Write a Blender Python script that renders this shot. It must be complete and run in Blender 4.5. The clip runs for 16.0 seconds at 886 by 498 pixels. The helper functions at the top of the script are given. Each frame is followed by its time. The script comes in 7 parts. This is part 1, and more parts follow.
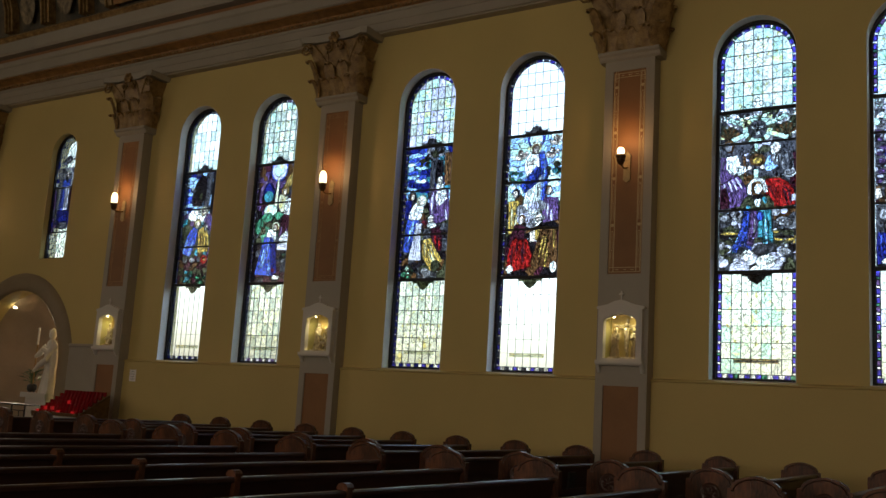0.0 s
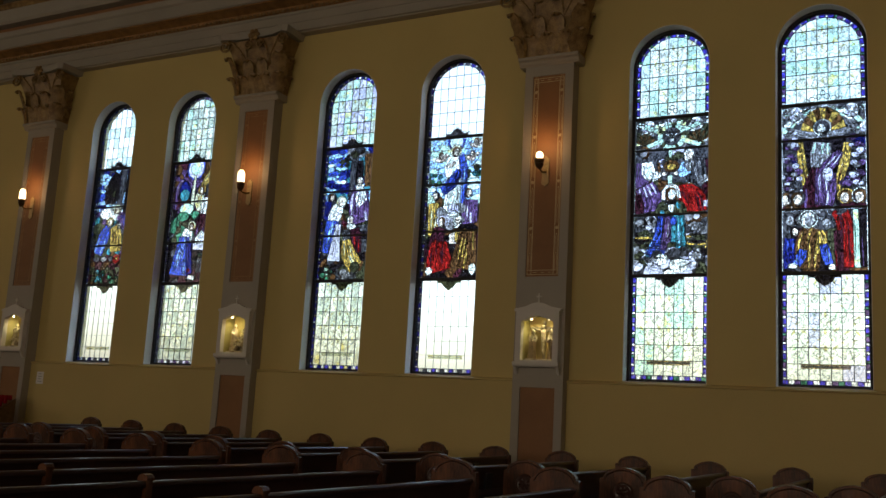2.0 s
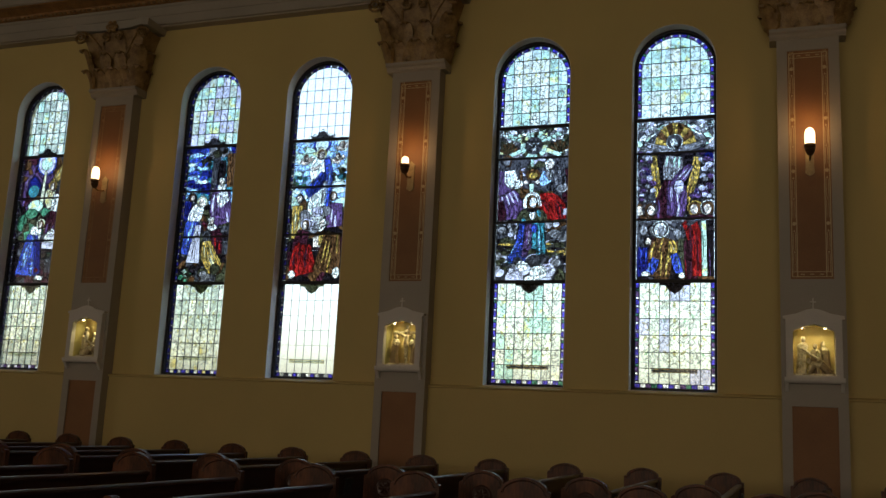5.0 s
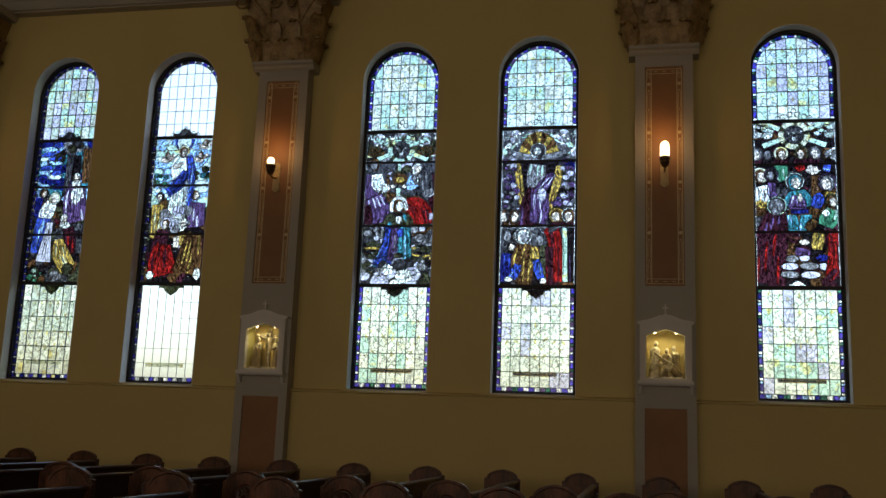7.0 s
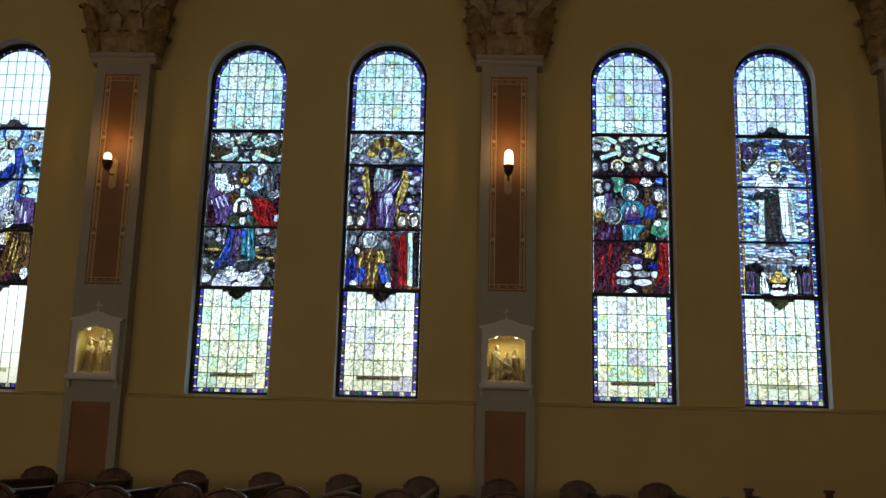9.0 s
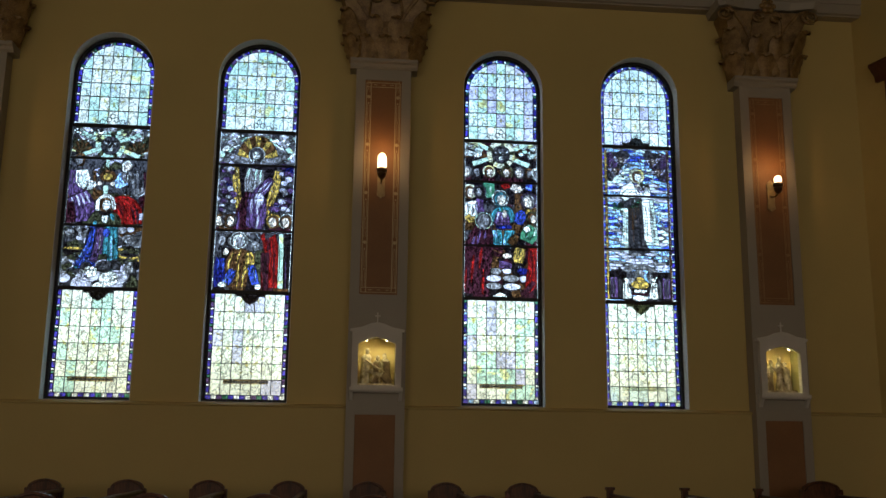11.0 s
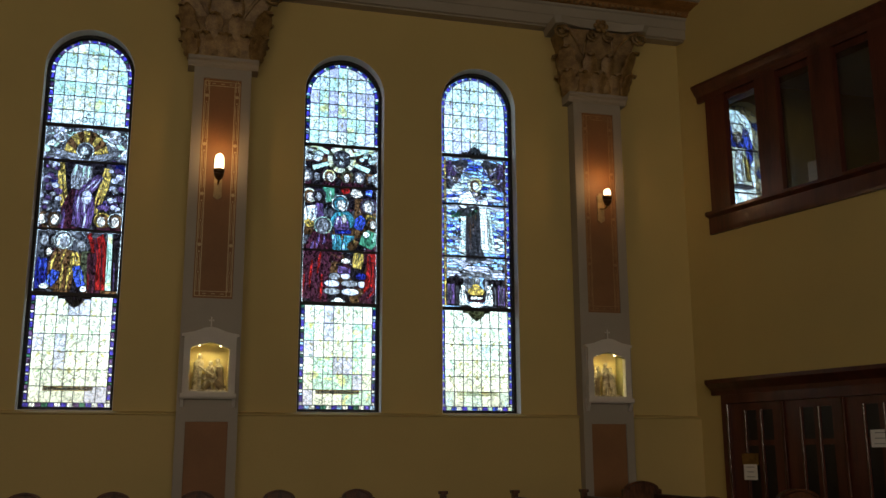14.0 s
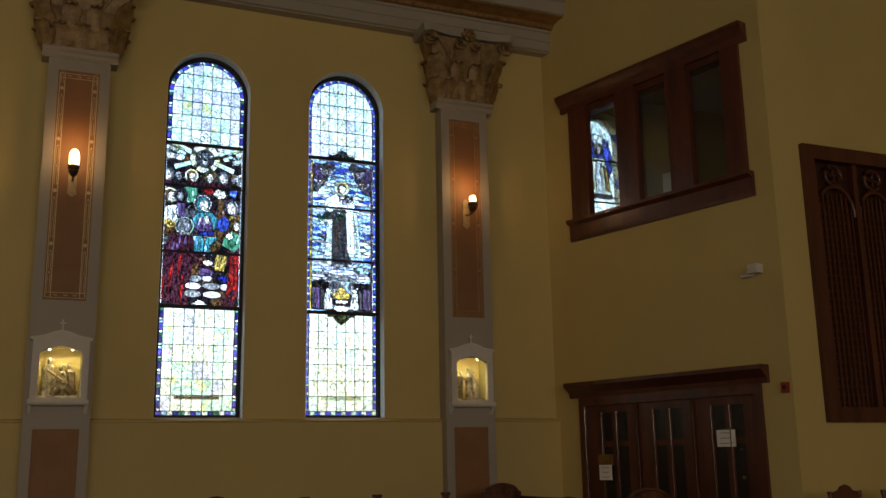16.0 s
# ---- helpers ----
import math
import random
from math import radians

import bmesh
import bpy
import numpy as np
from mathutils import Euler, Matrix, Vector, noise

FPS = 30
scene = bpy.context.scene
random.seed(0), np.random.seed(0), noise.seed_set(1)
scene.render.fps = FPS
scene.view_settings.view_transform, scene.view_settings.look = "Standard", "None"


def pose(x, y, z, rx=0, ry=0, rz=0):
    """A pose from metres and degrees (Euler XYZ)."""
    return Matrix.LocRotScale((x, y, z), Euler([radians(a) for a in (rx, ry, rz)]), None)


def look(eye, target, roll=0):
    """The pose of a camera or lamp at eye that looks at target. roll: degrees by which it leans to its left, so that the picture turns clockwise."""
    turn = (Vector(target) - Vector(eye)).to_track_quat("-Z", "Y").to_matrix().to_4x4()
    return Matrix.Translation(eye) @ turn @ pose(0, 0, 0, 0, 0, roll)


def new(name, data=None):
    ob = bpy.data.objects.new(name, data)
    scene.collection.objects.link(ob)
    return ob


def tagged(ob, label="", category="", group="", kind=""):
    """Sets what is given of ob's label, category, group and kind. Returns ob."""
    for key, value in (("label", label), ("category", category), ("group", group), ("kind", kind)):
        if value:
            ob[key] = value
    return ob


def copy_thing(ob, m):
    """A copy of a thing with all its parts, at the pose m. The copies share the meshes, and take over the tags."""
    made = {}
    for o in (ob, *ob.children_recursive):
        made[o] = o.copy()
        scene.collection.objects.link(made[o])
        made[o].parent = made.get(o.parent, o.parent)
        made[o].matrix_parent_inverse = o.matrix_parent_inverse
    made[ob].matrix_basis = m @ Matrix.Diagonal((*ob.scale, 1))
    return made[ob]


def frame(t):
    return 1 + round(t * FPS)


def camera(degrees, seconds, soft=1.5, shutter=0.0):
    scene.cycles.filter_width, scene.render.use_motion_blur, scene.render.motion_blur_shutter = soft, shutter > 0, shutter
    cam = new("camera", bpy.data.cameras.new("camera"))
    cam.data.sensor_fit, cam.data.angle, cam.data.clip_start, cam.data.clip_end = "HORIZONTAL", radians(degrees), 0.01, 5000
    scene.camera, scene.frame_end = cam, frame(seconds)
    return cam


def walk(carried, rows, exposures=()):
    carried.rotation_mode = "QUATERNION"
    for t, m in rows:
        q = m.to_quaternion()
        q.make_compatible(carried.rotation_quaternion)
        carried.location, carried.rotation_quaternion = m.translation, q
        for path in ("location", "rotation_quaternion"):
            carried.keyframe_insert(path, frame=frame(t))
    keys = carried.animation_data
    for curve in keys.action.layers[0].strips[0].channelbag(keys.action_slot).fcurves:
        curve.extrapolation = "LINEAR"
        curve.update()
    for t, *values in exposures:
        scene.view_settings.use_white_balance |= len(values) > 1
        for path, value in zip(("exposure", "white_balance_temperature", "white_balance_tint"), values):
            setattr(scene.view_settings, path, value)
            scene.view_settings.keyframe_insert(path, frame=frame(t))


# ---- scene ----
cam = camera(49.35, 16.0)
EYE = (1.935, -1.795, 1.31)
# seconds, yaw, pitch, roll of a slow pan from one standpoint
ROWS = [
    (0.0, 33.02, 9.31, 3.50), (0.5, 31.81, 9.41, 3.40), (1.0, 30.86, 9.48, 3.37), (1.5, 29.37, 9.61, 3.34),
    (2.0, 28.19, 9.69, 3.25), (2.5, 26.78, 9.81, 3.15), (3.0, 24.85, 9.96, 3.06), (3.5, 23.30, 10.09, 2.95),
    (4.0, 22.02, 10.20, 2.88), (6.5, 14.92, 10.74, 2.44), (7.0, 11.95, 10.93, 2.22), (7.5, 9.41, 11.08, 2.00),
    (8.0, 7.06, 11.21, 1.83), (8.5, 4.93, 11.33, 1.65), (9.0, 2.64, 11.45, 1.46), (9.5, 0.09, 11.53, 1.26),
    (10.0, -1.82, 11.63, 1.08), (12.5, -9.39, 11.97, 0.31), (13.0, -10.72, 12.04, 0.24), (13.5, -12.56, 12.09, 0.04),
    (14.0, -14.86, 12.14, -0.20), (14.5, -17.04, 12.18, -0.41), (15.0, -19.62, 12.24, -0.68), (15.5, -21.40, 12.27, -0.88),
    (16.0, -22.99, 12.30, -1.06),
]


def aim(yaw, pitch):
    a, b = radians(yaw), radians(pitch)
    return (EYE[0] - 5 * math.sin(a) * math.cos(b), EYE[1] + 5 * math.cos(a) * math.cos(b), EYE[2] + 5 * math.sin(b))


walk(cam, [(t, look(EYE, aim(yaw, pitch), roll)) for t, yaw, pitch, roll in ROWS], exposures=[(0.0, 1.58), (2.5, 1.4), (4.0, 1.26), (6.5, 1.16), (8.0, 1.21), (10.0, 1.18), (12.5, 1.3), (14.5, 1.56), (16.0, 1.75)])

WEST_LIGHT = 100.0
# ---- light: bright hazy sky outside; inside, windows, lamps and area lamps in unseen windows
WORLD_STRENGTH, SIDE_LIGHT, SCONCE, NICHE = 0.34, 72.0, 1.25, 0.8
world = bpy.data.worlds.new("sky")
scene.world = world
world.use_nodes = True
wn = world.node_tree.nodes
sky = wn.new("ShaderNodeTexSky")
sky.sky_type, sky.sun_disc = "NISHITA", False
sky.dust_density = 5.0
sky.sun_elevation, sky.sun_rotation = radians(42), radians(200)
world.node_tree.links.new(sky.outputs[0], wn["Background"].inputs["Color"])
wn["Background"].inputs["Strength"].default_value = WORLD_STRENGTH


# ---- materials
def nodes_of(name):
    m = bpy.data.materials.new(name)
    m.use_nodes = True
    return m, m.node_tree.nodes, m.node_tree.links


def surface(name, base, rough=0.6, vary=0.15, scale=3.0, fine=40.0, bump=0.15, metal=0.0, stretch=(1, 1, 1), tint=None, coat=0.0, spec=0.5):
    """A worn surface: broad and fine variation of colour and roughness, with a fine relief."""
    m, n, l = nodes_of(name)
    b = n["Principled BSDF"]
    co = n.new("ShaderNodeTexCoord")
    mp = n.new("ShaderNodeMapping")
    mp.inputs["Scale"].default_value = stretch
    l.new(co.outputs["Object"], mp.inputs[0])
    big, small = n.new("ShaderNodeTexNoise"), n.new("ShaderNodeTexNoise")
    big.inputs["Scale"].default_value, big.inputs["Detail"].default_value = scale, 4
    small.inputs["Scale"].default_value, small.inputs["Detail"].default_value = fine, 5
    l.new(mp.outputs[0], big.inputs[0])
    l.new(mp.outputs[0], small.inputs[0])
    ramp = n.new("ShaderNodeValToRGB")
    dark = tuple(c * (1 - vary) for c in base)
    lite = tint or tuple(min(1, c * (1 + vary)) for c in base)
    ramp.color_ramp.elements[0].position, ramp.color_ramp.elements[1].position = 0.3, 0.7
    ramp.color_ramp.elements[0].color, ramp.color_ramp.elements[1].color = (*dark, 1), (*lite, 1)
    add = n.new("ShaderNodeMath")
    add.operation = "MULTIPLY_ADD"
    l.new(small.outputs[0], add.inputs[0])
    add.inputs[1].default_value = 0.5
    l.new(big.outputs[0], add.inputs[2])
    sub = n.new("ShaderNodeMath")
    sub.operation = "SUBTRACT"
    l.new(add.outputs[0], sub.inputs[0])
    sub.inputs[1].default_value = 0.25
    l.new(sub.outputs[0], ramp.inputs[0])
    l.new(ramp.outputs[0], b.inputs["Base Color"])
    b.inputs["Metallic"].default_value = metal
    b.inputs["Specular IOR Level"].default_value = spec
    b.inputs["Coat Weight"].default_value = coat
    b.inputs["Coat Roughness"].default_value = 0.15
    rr = n.new("ShaderNodeMapRange")
    rr.inputs["To Min"].default_value, rr.inputs["To Max"].default_value = max(0.03, rough - 0.12), min(1, rough + 0.12)
    l.new(small.outputs[0], rr.inputs[0])
    l.new(rr.outputs[0], b.inputs["Roughness"])
    bp = n.new("ShaderNodeBump")
    bp.inputs["Strength"].default_value, bp.inputs["Distance"].default_value = bump, 0.01
    l.new(small.outputs[0], bp.inputs["Height"])
    l.new(bp.outputs[0], b.inputs["Normal"])
    return m


def glass(name, colour, clear=0.75, paint=0.35, scale=22.0, leaf=None, gloss=0.03):
    """Stained glass: tinted, part see-through and part milky, shaded from pane to pane, with brushed dark paint and trace lines."""
    m, n, l = nodes_of(name)
    n.remove(n["Principled BSDF"])
    geo, info = n.new("ShaderNodeNewGeometry"), n.new("ShaderNodeObjectInfo")
    wob = n.new("ShaderNodeTexNoise")
    wob.inputs["Scale"].default_value, wob.inputs["Detail"].default_value, wob.inputs["Distortion"].default_value = scale, 6, 1.5
    l.new(geo.outputs["Position"], wob.inputs[0])
    ramp = n.new("ShaderNodeValToRGB")
    e = ramp.color_ramp.elements
    e[0].position, e[1].position = (0.30, 0.66)
    e[0].color = (*[c * (1 - paint) for c in colour], 1)
    e[1].color = (*colour, 1)
    l.new(wob.outputs[0], ramp.inputs[0])
    bent = n.new("ShaderNodeVectorMath")
    bent.operation = "MULTIPLY_ADD"
    l.new(wob.outputs["Color"], bent.inputs[0])
    bent.inputs[1].default_value = (0.10, 0.10, 0.10) if leaf else (0.025, 0.025, 0.025)
    l.new(geo.outputs["Position"], bent.inputs[2])
    line = n.new("ShaderNodeMapRange")
    if leaf:
        vor = n.new("ShaderNodeTexVoronoi")
        vor.feature = "DISTANCE_TO_EDGE"
        vor.inputs["Scale"].default_value = 11.0
        l.new(bent.outputs[0], vor.inputs[0])
        line.inputs["From Min"].default_value, line.inputs["From Max"].default_value = 0.02, 0.06
        line.inputs["To Min"].default_value, line.inputs["To Max"].default_value = 0.62, 1.0
        l.new(vor.outputs["Distance"], line.inputs[0])
    else:
        # long brush strokes like folds
        mp, fold = n.new("ShaderNodeMapping"), n.new("ShaderNodeTexNoise")
        mp.inputs["Scale"].default_value = (62, 30, 30)
        mp.inputs["Rotation"].default_value = (0, 0.35, 0)
        l.new(bent.outputs[0], mp.inputs[0])
        l.new(mp.outputs[0], fold.inputs[0])
        fold.inputs["Scale"].default_value, fold.inputs["Detail"].default_value, fold.inputs["Distortion"].default_value = 1.0, 2, 0.3
        line.inputs["From Min"].default_value, line.inputs["From Max"].default_value = 0.38, 0.60
        line.inputs["To Min"].default_value, line.inputs["To Max"].default_value = max(0.3, 1.0 - paint * 1.15), 1.42
        l.new(fold.outputs[0], line.inputs[0])
    # each pane is cut from its own sheet: lighter or darker
    add, fr, shade = n.new("ShaderNodeMath"), n.new("ShaderNodeMath"), n.new("ShaderNodeMapRange")
    l.new(info.outputs["Random"], add.inputs[0])
    l.new(geo.outputs["Random Per Island"], add.inputs[1])
    fr.operation = "FRACT"
    l.new(add.outputs[0], fr.inputs[0])
    shade.inputs["To Min"].default_value, shade.inputs["To Max"].default_value = (0.92, 1.05) if paint < 0.3 else (0.93, 1.16)
    l.new(fr.outputs[0], shade.inputs[0])
    dim = n.new("ShaderNodeMath")
    dim.operation = "MULTIPLY"
    l.new(line.outputs[0], dim.inputs[0])
    l.new(shade.outputs[0], dim.inputs[1])
    out_colour = ramp.outputs[0]
    if leaf:
        spot, sr, mixc = n.new("ShaderNodeTexNoise"), n.new("ShaderNodeMapRange"), n.new("ShaderNodeMix")
        spot.inputs["Scale"].default_value = 7.0
        l.new(geo.outputs["Position"], spot.inputs[0])
        sr.inputs["From Min"].default_value, sr.inputs["From Max"].default_value = 0.57, 0.63
        l.new(spot.outputs[0], sr.inputs[0])
        mixc.data_type = "RGBA"
        l.new(sr.outputs[0], mixc.inputs[0])
        l.new(out_colour, mixc.inputs[6])
        mixc.inputs[7].default_value = (*leaf, 1)
        out_colour = mixc.outputs[2]
    if paint > 0.04:
        mul = n.new("ShaderNodeMix")
        mul.data_type, mul.blend_type = "RGBA", "MULTIPLY"
        mul.inputs[0].default_value = 1.0
        l.new(out_colour, mul.inputs[6])
        l.new(dim.outputs[0], mul.inputs[7])
        out_colour = mul.outputs[2]
    tr, tl, gl = n.new("ShaderNodeBsdfTransparent"), n.new("ShaderNodeBsdfTranslucent"), n.new("ShaderNodeBsdfGlossy")
    gl.inputs["Roughness"].default_value = 0.12
    l.new(out_colour, tr.inputs[0])
    l.new(out_colour, tl.inputs[0])
    mix, mix2 = n.new("ShaderNodeMixShader"), n.new("ShaderNodeMixShader")
    mix.inputs[0].default_value = 1 - clear
    l.new(tr.outputs[0], mix.inputs[1])
    l.new(tl.outputs[0], mix.inputs[2])
    mix2.inputs[0].default_value = gloss
    l.new(mix.outputs[0], mix2.inputs[1])
    l.new(gl.outputs[0], mix2.inputs[2])
    l.new(mix2.outputs[0], n["Material Output"].inputs[0])
    return m


def glow(name, colour, strength):
    m, n, l = nodes_of(name)
    b = n["Principled BSDF"]
    b.inputs["Base Color"].default_value = (0.8, 0.75, 0.65, 1)
    b.inputs["Emission Color"].default_value = (*colour, 1)
    b.inputs["Emission Strength"].default_value = strength
    return m


YELLOW = surface("yellow_wall_paint", (0.59, 0.455, 0.168), 0.65, 0.05, 0.7, 60, 0.06)
# lower wall: the wall's ochre, about five percent darker
DADO = surface("darker_lower_wall_paint", (0.56, 0.43, 0.16), 0.65, 0.05, 0.7, 60, 0.06)
CREAM = surface("grey_white_trim_paint", (0.36, 0.32, 0.26), 0.55, 0.07, 1.2, 50, 0.06)
REVEAL = surface("white_reveal_paint", (0.80, 0.79, 0.76), 0.6, 0.06, 2.0, 45, 0.08)
SURROUND = surface("dull_beige_paint", (0.27, 0.21, 0.13), 0.6, 0.12, 1.3, 40, 0.1)
PLASTER = surface("white_plaster", (0.66, 0.62, 0.56), 0.7, 0.07, 1.5, 45, 0.12)
ALCOVE = surface("beige_alcove_paint", (0.40, 0.30, 0.21), 0.7, 0.12, 1.6, 40, 0.1)
BROWN = surface("terracotta_panel_paint", (0.27, 0.125, 0.045), 0.6, 0.12, 2.0, 45, 0.08)
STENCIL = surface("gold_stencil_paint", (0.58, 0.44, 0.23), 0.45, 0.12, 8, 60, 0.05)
GILT = surface("dull_gilding", (0.24, 0.125, 0.038), 0.45, 0.4, 9, 60, 0.3, 0.12, tint=(0.37, 0.235, 0.085))
FRIEZE = surface("gilded_brown_frieze", (0.30, 0.15, 0.045), 0.5, 0.3, 6, 50, 0.3, 0.2)
IRON = surface("black_iron", (0.012, 0.012, 0.014), 0.6, 0.3, 6, 60, 0.2)
LEAD = surface("lead_came", (0.02, 0.02, 0.022), 0.55, 0.25, 12, 80, 0.2, 0.3)
PEW = surface("dark_varnished_oak", (0.042, 0.013, 0.007), 0.36, 0.45, 2.2, 30, 0.25, stretch=(1, 0.12, 1), coat=0.25)
PEWEND = surface("carved_varnished_oak", (0.105, 0.036, 0.014), 0.38, 0.7, 4, 30, 0.45, stretch=(2.0, 1, 0.5), coat=0.2, spec=0.3)
BEAD = surface("polished_mahogany_bead", (0.085, 0.028, 0.016), 0.2, 0.3, 2.5, 30, 0.05, stretch=(2.5, 2.5, 0.25), coat=0.9)
DOORWOOD = surface("dark_stained_mahogany", (0.095, 0.024, 0.013), 0.34, 0.4, 2.5, 30, 0.2, stretch=(2.5, 2.5, 0.25), coat=0.25)
DARKGLASS = surface("dark_door_glass", (0.016, 0.011, 0.009), 0.32, 0.2, 4, 30, 0.02)
PAPER = surface("white_paper", (0.80, 0.78, 0.74), 0.8, 0.04, 5, 60, 0.03)
INK = surface("grey_print", (0.38, 0.38, 0.38), 0.8, 0.1, 9, 60, 0.02)
FLOOR = surface("dark_stone_floor", (0.055, 0.042, 0.033), 0.4, 0.2, 2, 30, 0.1)
VAULT = surface("painted_vault", (0.075, 0.075, 0.065), 0.6, 0.5, 1.6, 12, 0.1, tint=(0.15, 0.12, 0.075))
MEDAL = surface("pale_painted_medallion", (0.15, 0.12, 0.08), 0.6, 0.7, 5, 14, 0.3, tint=(0.36, 0.28, 0.17))
STATUEGOLD = surface("painted_gilt_plaster", (0.72, 0.54, 0.22), 0.33, 0.7, 13, 70, 0.3, 0.2, tint=(0.90, 0.80, 0.55))
STATUEDARK = surface("dark_painted_plaster", (0.26, 0.19, 0.10), 0.5, 0.4, 14, 70, 0.3)
STATUEWHITE = surface("white_marble", (0.70, 0.66, 0.58), 0.5, 0.08, 7, 50, 0.2)
NICHEWALL = surface("niche_cream_paint", (0.45, 0.39, 0.15), 0.6, 0.08, 5, 50, 0.05)
BRASS = surface("aged_brass", (0.30, 0.18, 0.06), 0.4, 0.35, 14, 60, 0.2, 0.8)
BRASSPALE = surface("pale_brass", (0.42, 0.30, 0.14), 0.45, 0.25, 14, 60, 0.15, 0.3)
# darker gold for the stencil on four of the six pilasters
STENCILDIM = surface("darker_gold_stencil_paint", (0.36, 0.20, 0.08), 0.5, 0.2, 8, 60, 0.05)
BRONZE = surface("dark_bronze", (0.13, 0.07, 0.03), 0.35, 0.3, 14, 60, 0.2, 0.6)
REDGLASS = surface("ruby_votive_glass", (0.26, 0.006, 0.012), 0.15, 0.3, 20, 60, 0.02, coat=0.5)
LEAF = surface("green_leaf", (0.05, 0.10, 0.03), 0.5, 0.4, 9, 50, 0.2)
POT = surface("dark_glazed_pot", (0.02, 0.018, 0.016), 0.3, 0.2, 9, 50, 0.1)
WHITEPLASTIC = surface("white_plastic", (0.66, 0.63, 0.57), 0.45, 0.05, 9, 60, 0.02)
ALARMRED = surface("red_plastic", (0.30, 0.03, 0.02), 0.4, 0.1, 9, 60, 0.02)
BULB = glow("frosted_lamp_glass", (1.0, 0.74, 0.40), 1.6)
SPOT = glow("spot_lens", (1.0, 0.85, 0.5), 5.0)
EMBER = glow("lit_votive", (1.0, 0.01, 0.015), 0.10)
EMBER.node_tree.nodes["Principled BSDF"].inputs["Base Color"].default_value = (0.30, 0.006, 0.012, 1)
BOOTHGLASS = glass("clear_pane", (0.9, 0.92, 0.92), 0.97, 0.03, 2, gloss=0.10)

G = {
    "pale": glass("pale_painted_glass", (0.99, 0.98, 0.86), 0.85, 0.08, 14, (0.96, 0.94, 0.78)),
    "pale_blue": glass("pale_blue_glass", (0.93, 0.98, 0.88), 0.85, 0.08, 14, (0.90, 0.97, 0.95)),
    "pale_green": glass("pale_green_glass", (0.85, 0.97, 0.84), 0.8, 0.10, 14, (0.93, 0.92, 0.62)),
    "pale_violet": glass("pale_violet_glass", (0.89, 0.86, 0.89), 0.8, 0.10, 14, (0.92, 0.88, 0.96)),
    "pale_yellow": glass("pale_yellow_glass", (0.97, 0.95, 0.78), 0.8, 0.12, 14, (0.93, 0.85, 0.52)),
    "dim": glass("dim_painted_glass", (0.90, 0.92, 0.80), 0.8, 0.14, 22, (0.82, 0.80, 0.68)),
    "bright": glass("nearly_clear_glass", (0.99, 0.98, 0.91), 0.95, 0.02, 8),
    "white": glass("milky_white_glass", (0.96, 0.95, 0.88), 0.8, 0.32, 30),
    "grey": glass("grey_cloud_glass", (0.60, 0.58, 0.57), 0.75, 0.5, 34),
    "slate": glass("slate_glass", (0.33, 0.32, 0.33), 0.7, 0.6, 34),
    "blue": glass("cobalt_glass", (0.25, 0.33, 0.72), 0.75, 0.5, 28),
    "navy": glass("deep_blue_glass", (0.14, 0.16, 0.47), 0.7, 0.55, 28),
    "sky": glass("sky_blue_glass", (0.62, 0.76, 0.88), 0.8, 0.36, 26),
    "teal": glass("teal_glass", (0.26, 0.54, 0.57), 0.75, 0.5, 30),
    "green": glass("green_glass", (0.30, 0.57, 0.41), 0.7, 0.5, 28),
    "olive": glass("olive_glass", (0.31, 0.31, 0.22), 0.7, 0.6, 34),
    "gold": glass("amber_glass", (0.80, 0.64, 0.30), 0.75, 0.5, 34),
    "brown": glass("brown_glass", (0.42, 0.28, 0.17), 0.7, 0.58, 34),
    "black": glass("nearly_black_glass", (0.14, 0.12, 0.13), 0.7, 0.6, 34),
    "red": glass("ruby_glass", (0.60, 0.12, 0.11), 0.75, 0.48, 28),
    "maroon": glass("maroon_glass", (0.29, 0.14, 0.18), 0.7, 0.6, 30),
    "violet": glass("violet_glass", (0.27, 0.23, 0.62), 0.75, 0.32, 28),
    "leaf_yellow": glass("painted_yellow_glass", (0.86, 0.78, 0.42), 0.8, 0.2, 40),
    "leaf_green": glass("painted_green_glass", (0.62, 0.84, 0.66), 0.8, 0.2, 40),
    "trace": glass("olive_trace_paint", (0.36, 0.36, 0.27), 0.8, 0.2, 40),
    "purple": glass("purple_glass", (0.40, 0.29, 0.46), 0.75, 0.52, 30),
    "skin": glass("pale_flesh_glass", (0.90, 0.82, 0.72), 0.8, 0.32, 40),
}


# ---- mesh helpers
def box(bm, x0, x1, y0, y1, z0, z1):
    v = [bm.verts.new((x, y, z)) for x in (x0, x1) for y in (y0, y1) for z in (z0, z1)]
    for f in ((0, 1, 3, 2), (4, 6, 7, 5), (0, 4, 5, 1), (2, 3, 7, 6), (0, 2, 6, 4), (1, 5, 7, 3)):
        bm.faces.new([v[i] for i in f])
    return bm


def prism(bm, poly, y0, y1):
    """A polygon of (x, z) drawn out along y."""
    a = [bm.verts.new((x, y0, z)) for x, z in poly]
    b = [bm.verts.new((x, y1, z)) for x, z in poly]
    bm.faces.new(a)
    bm.faces.new(b[::-1])
    for i in range(len(poly)):
        j = (i + 1) % len(poly)
        bm.faces.new((a[j], a[i], b[i], b[j]))
    return bm


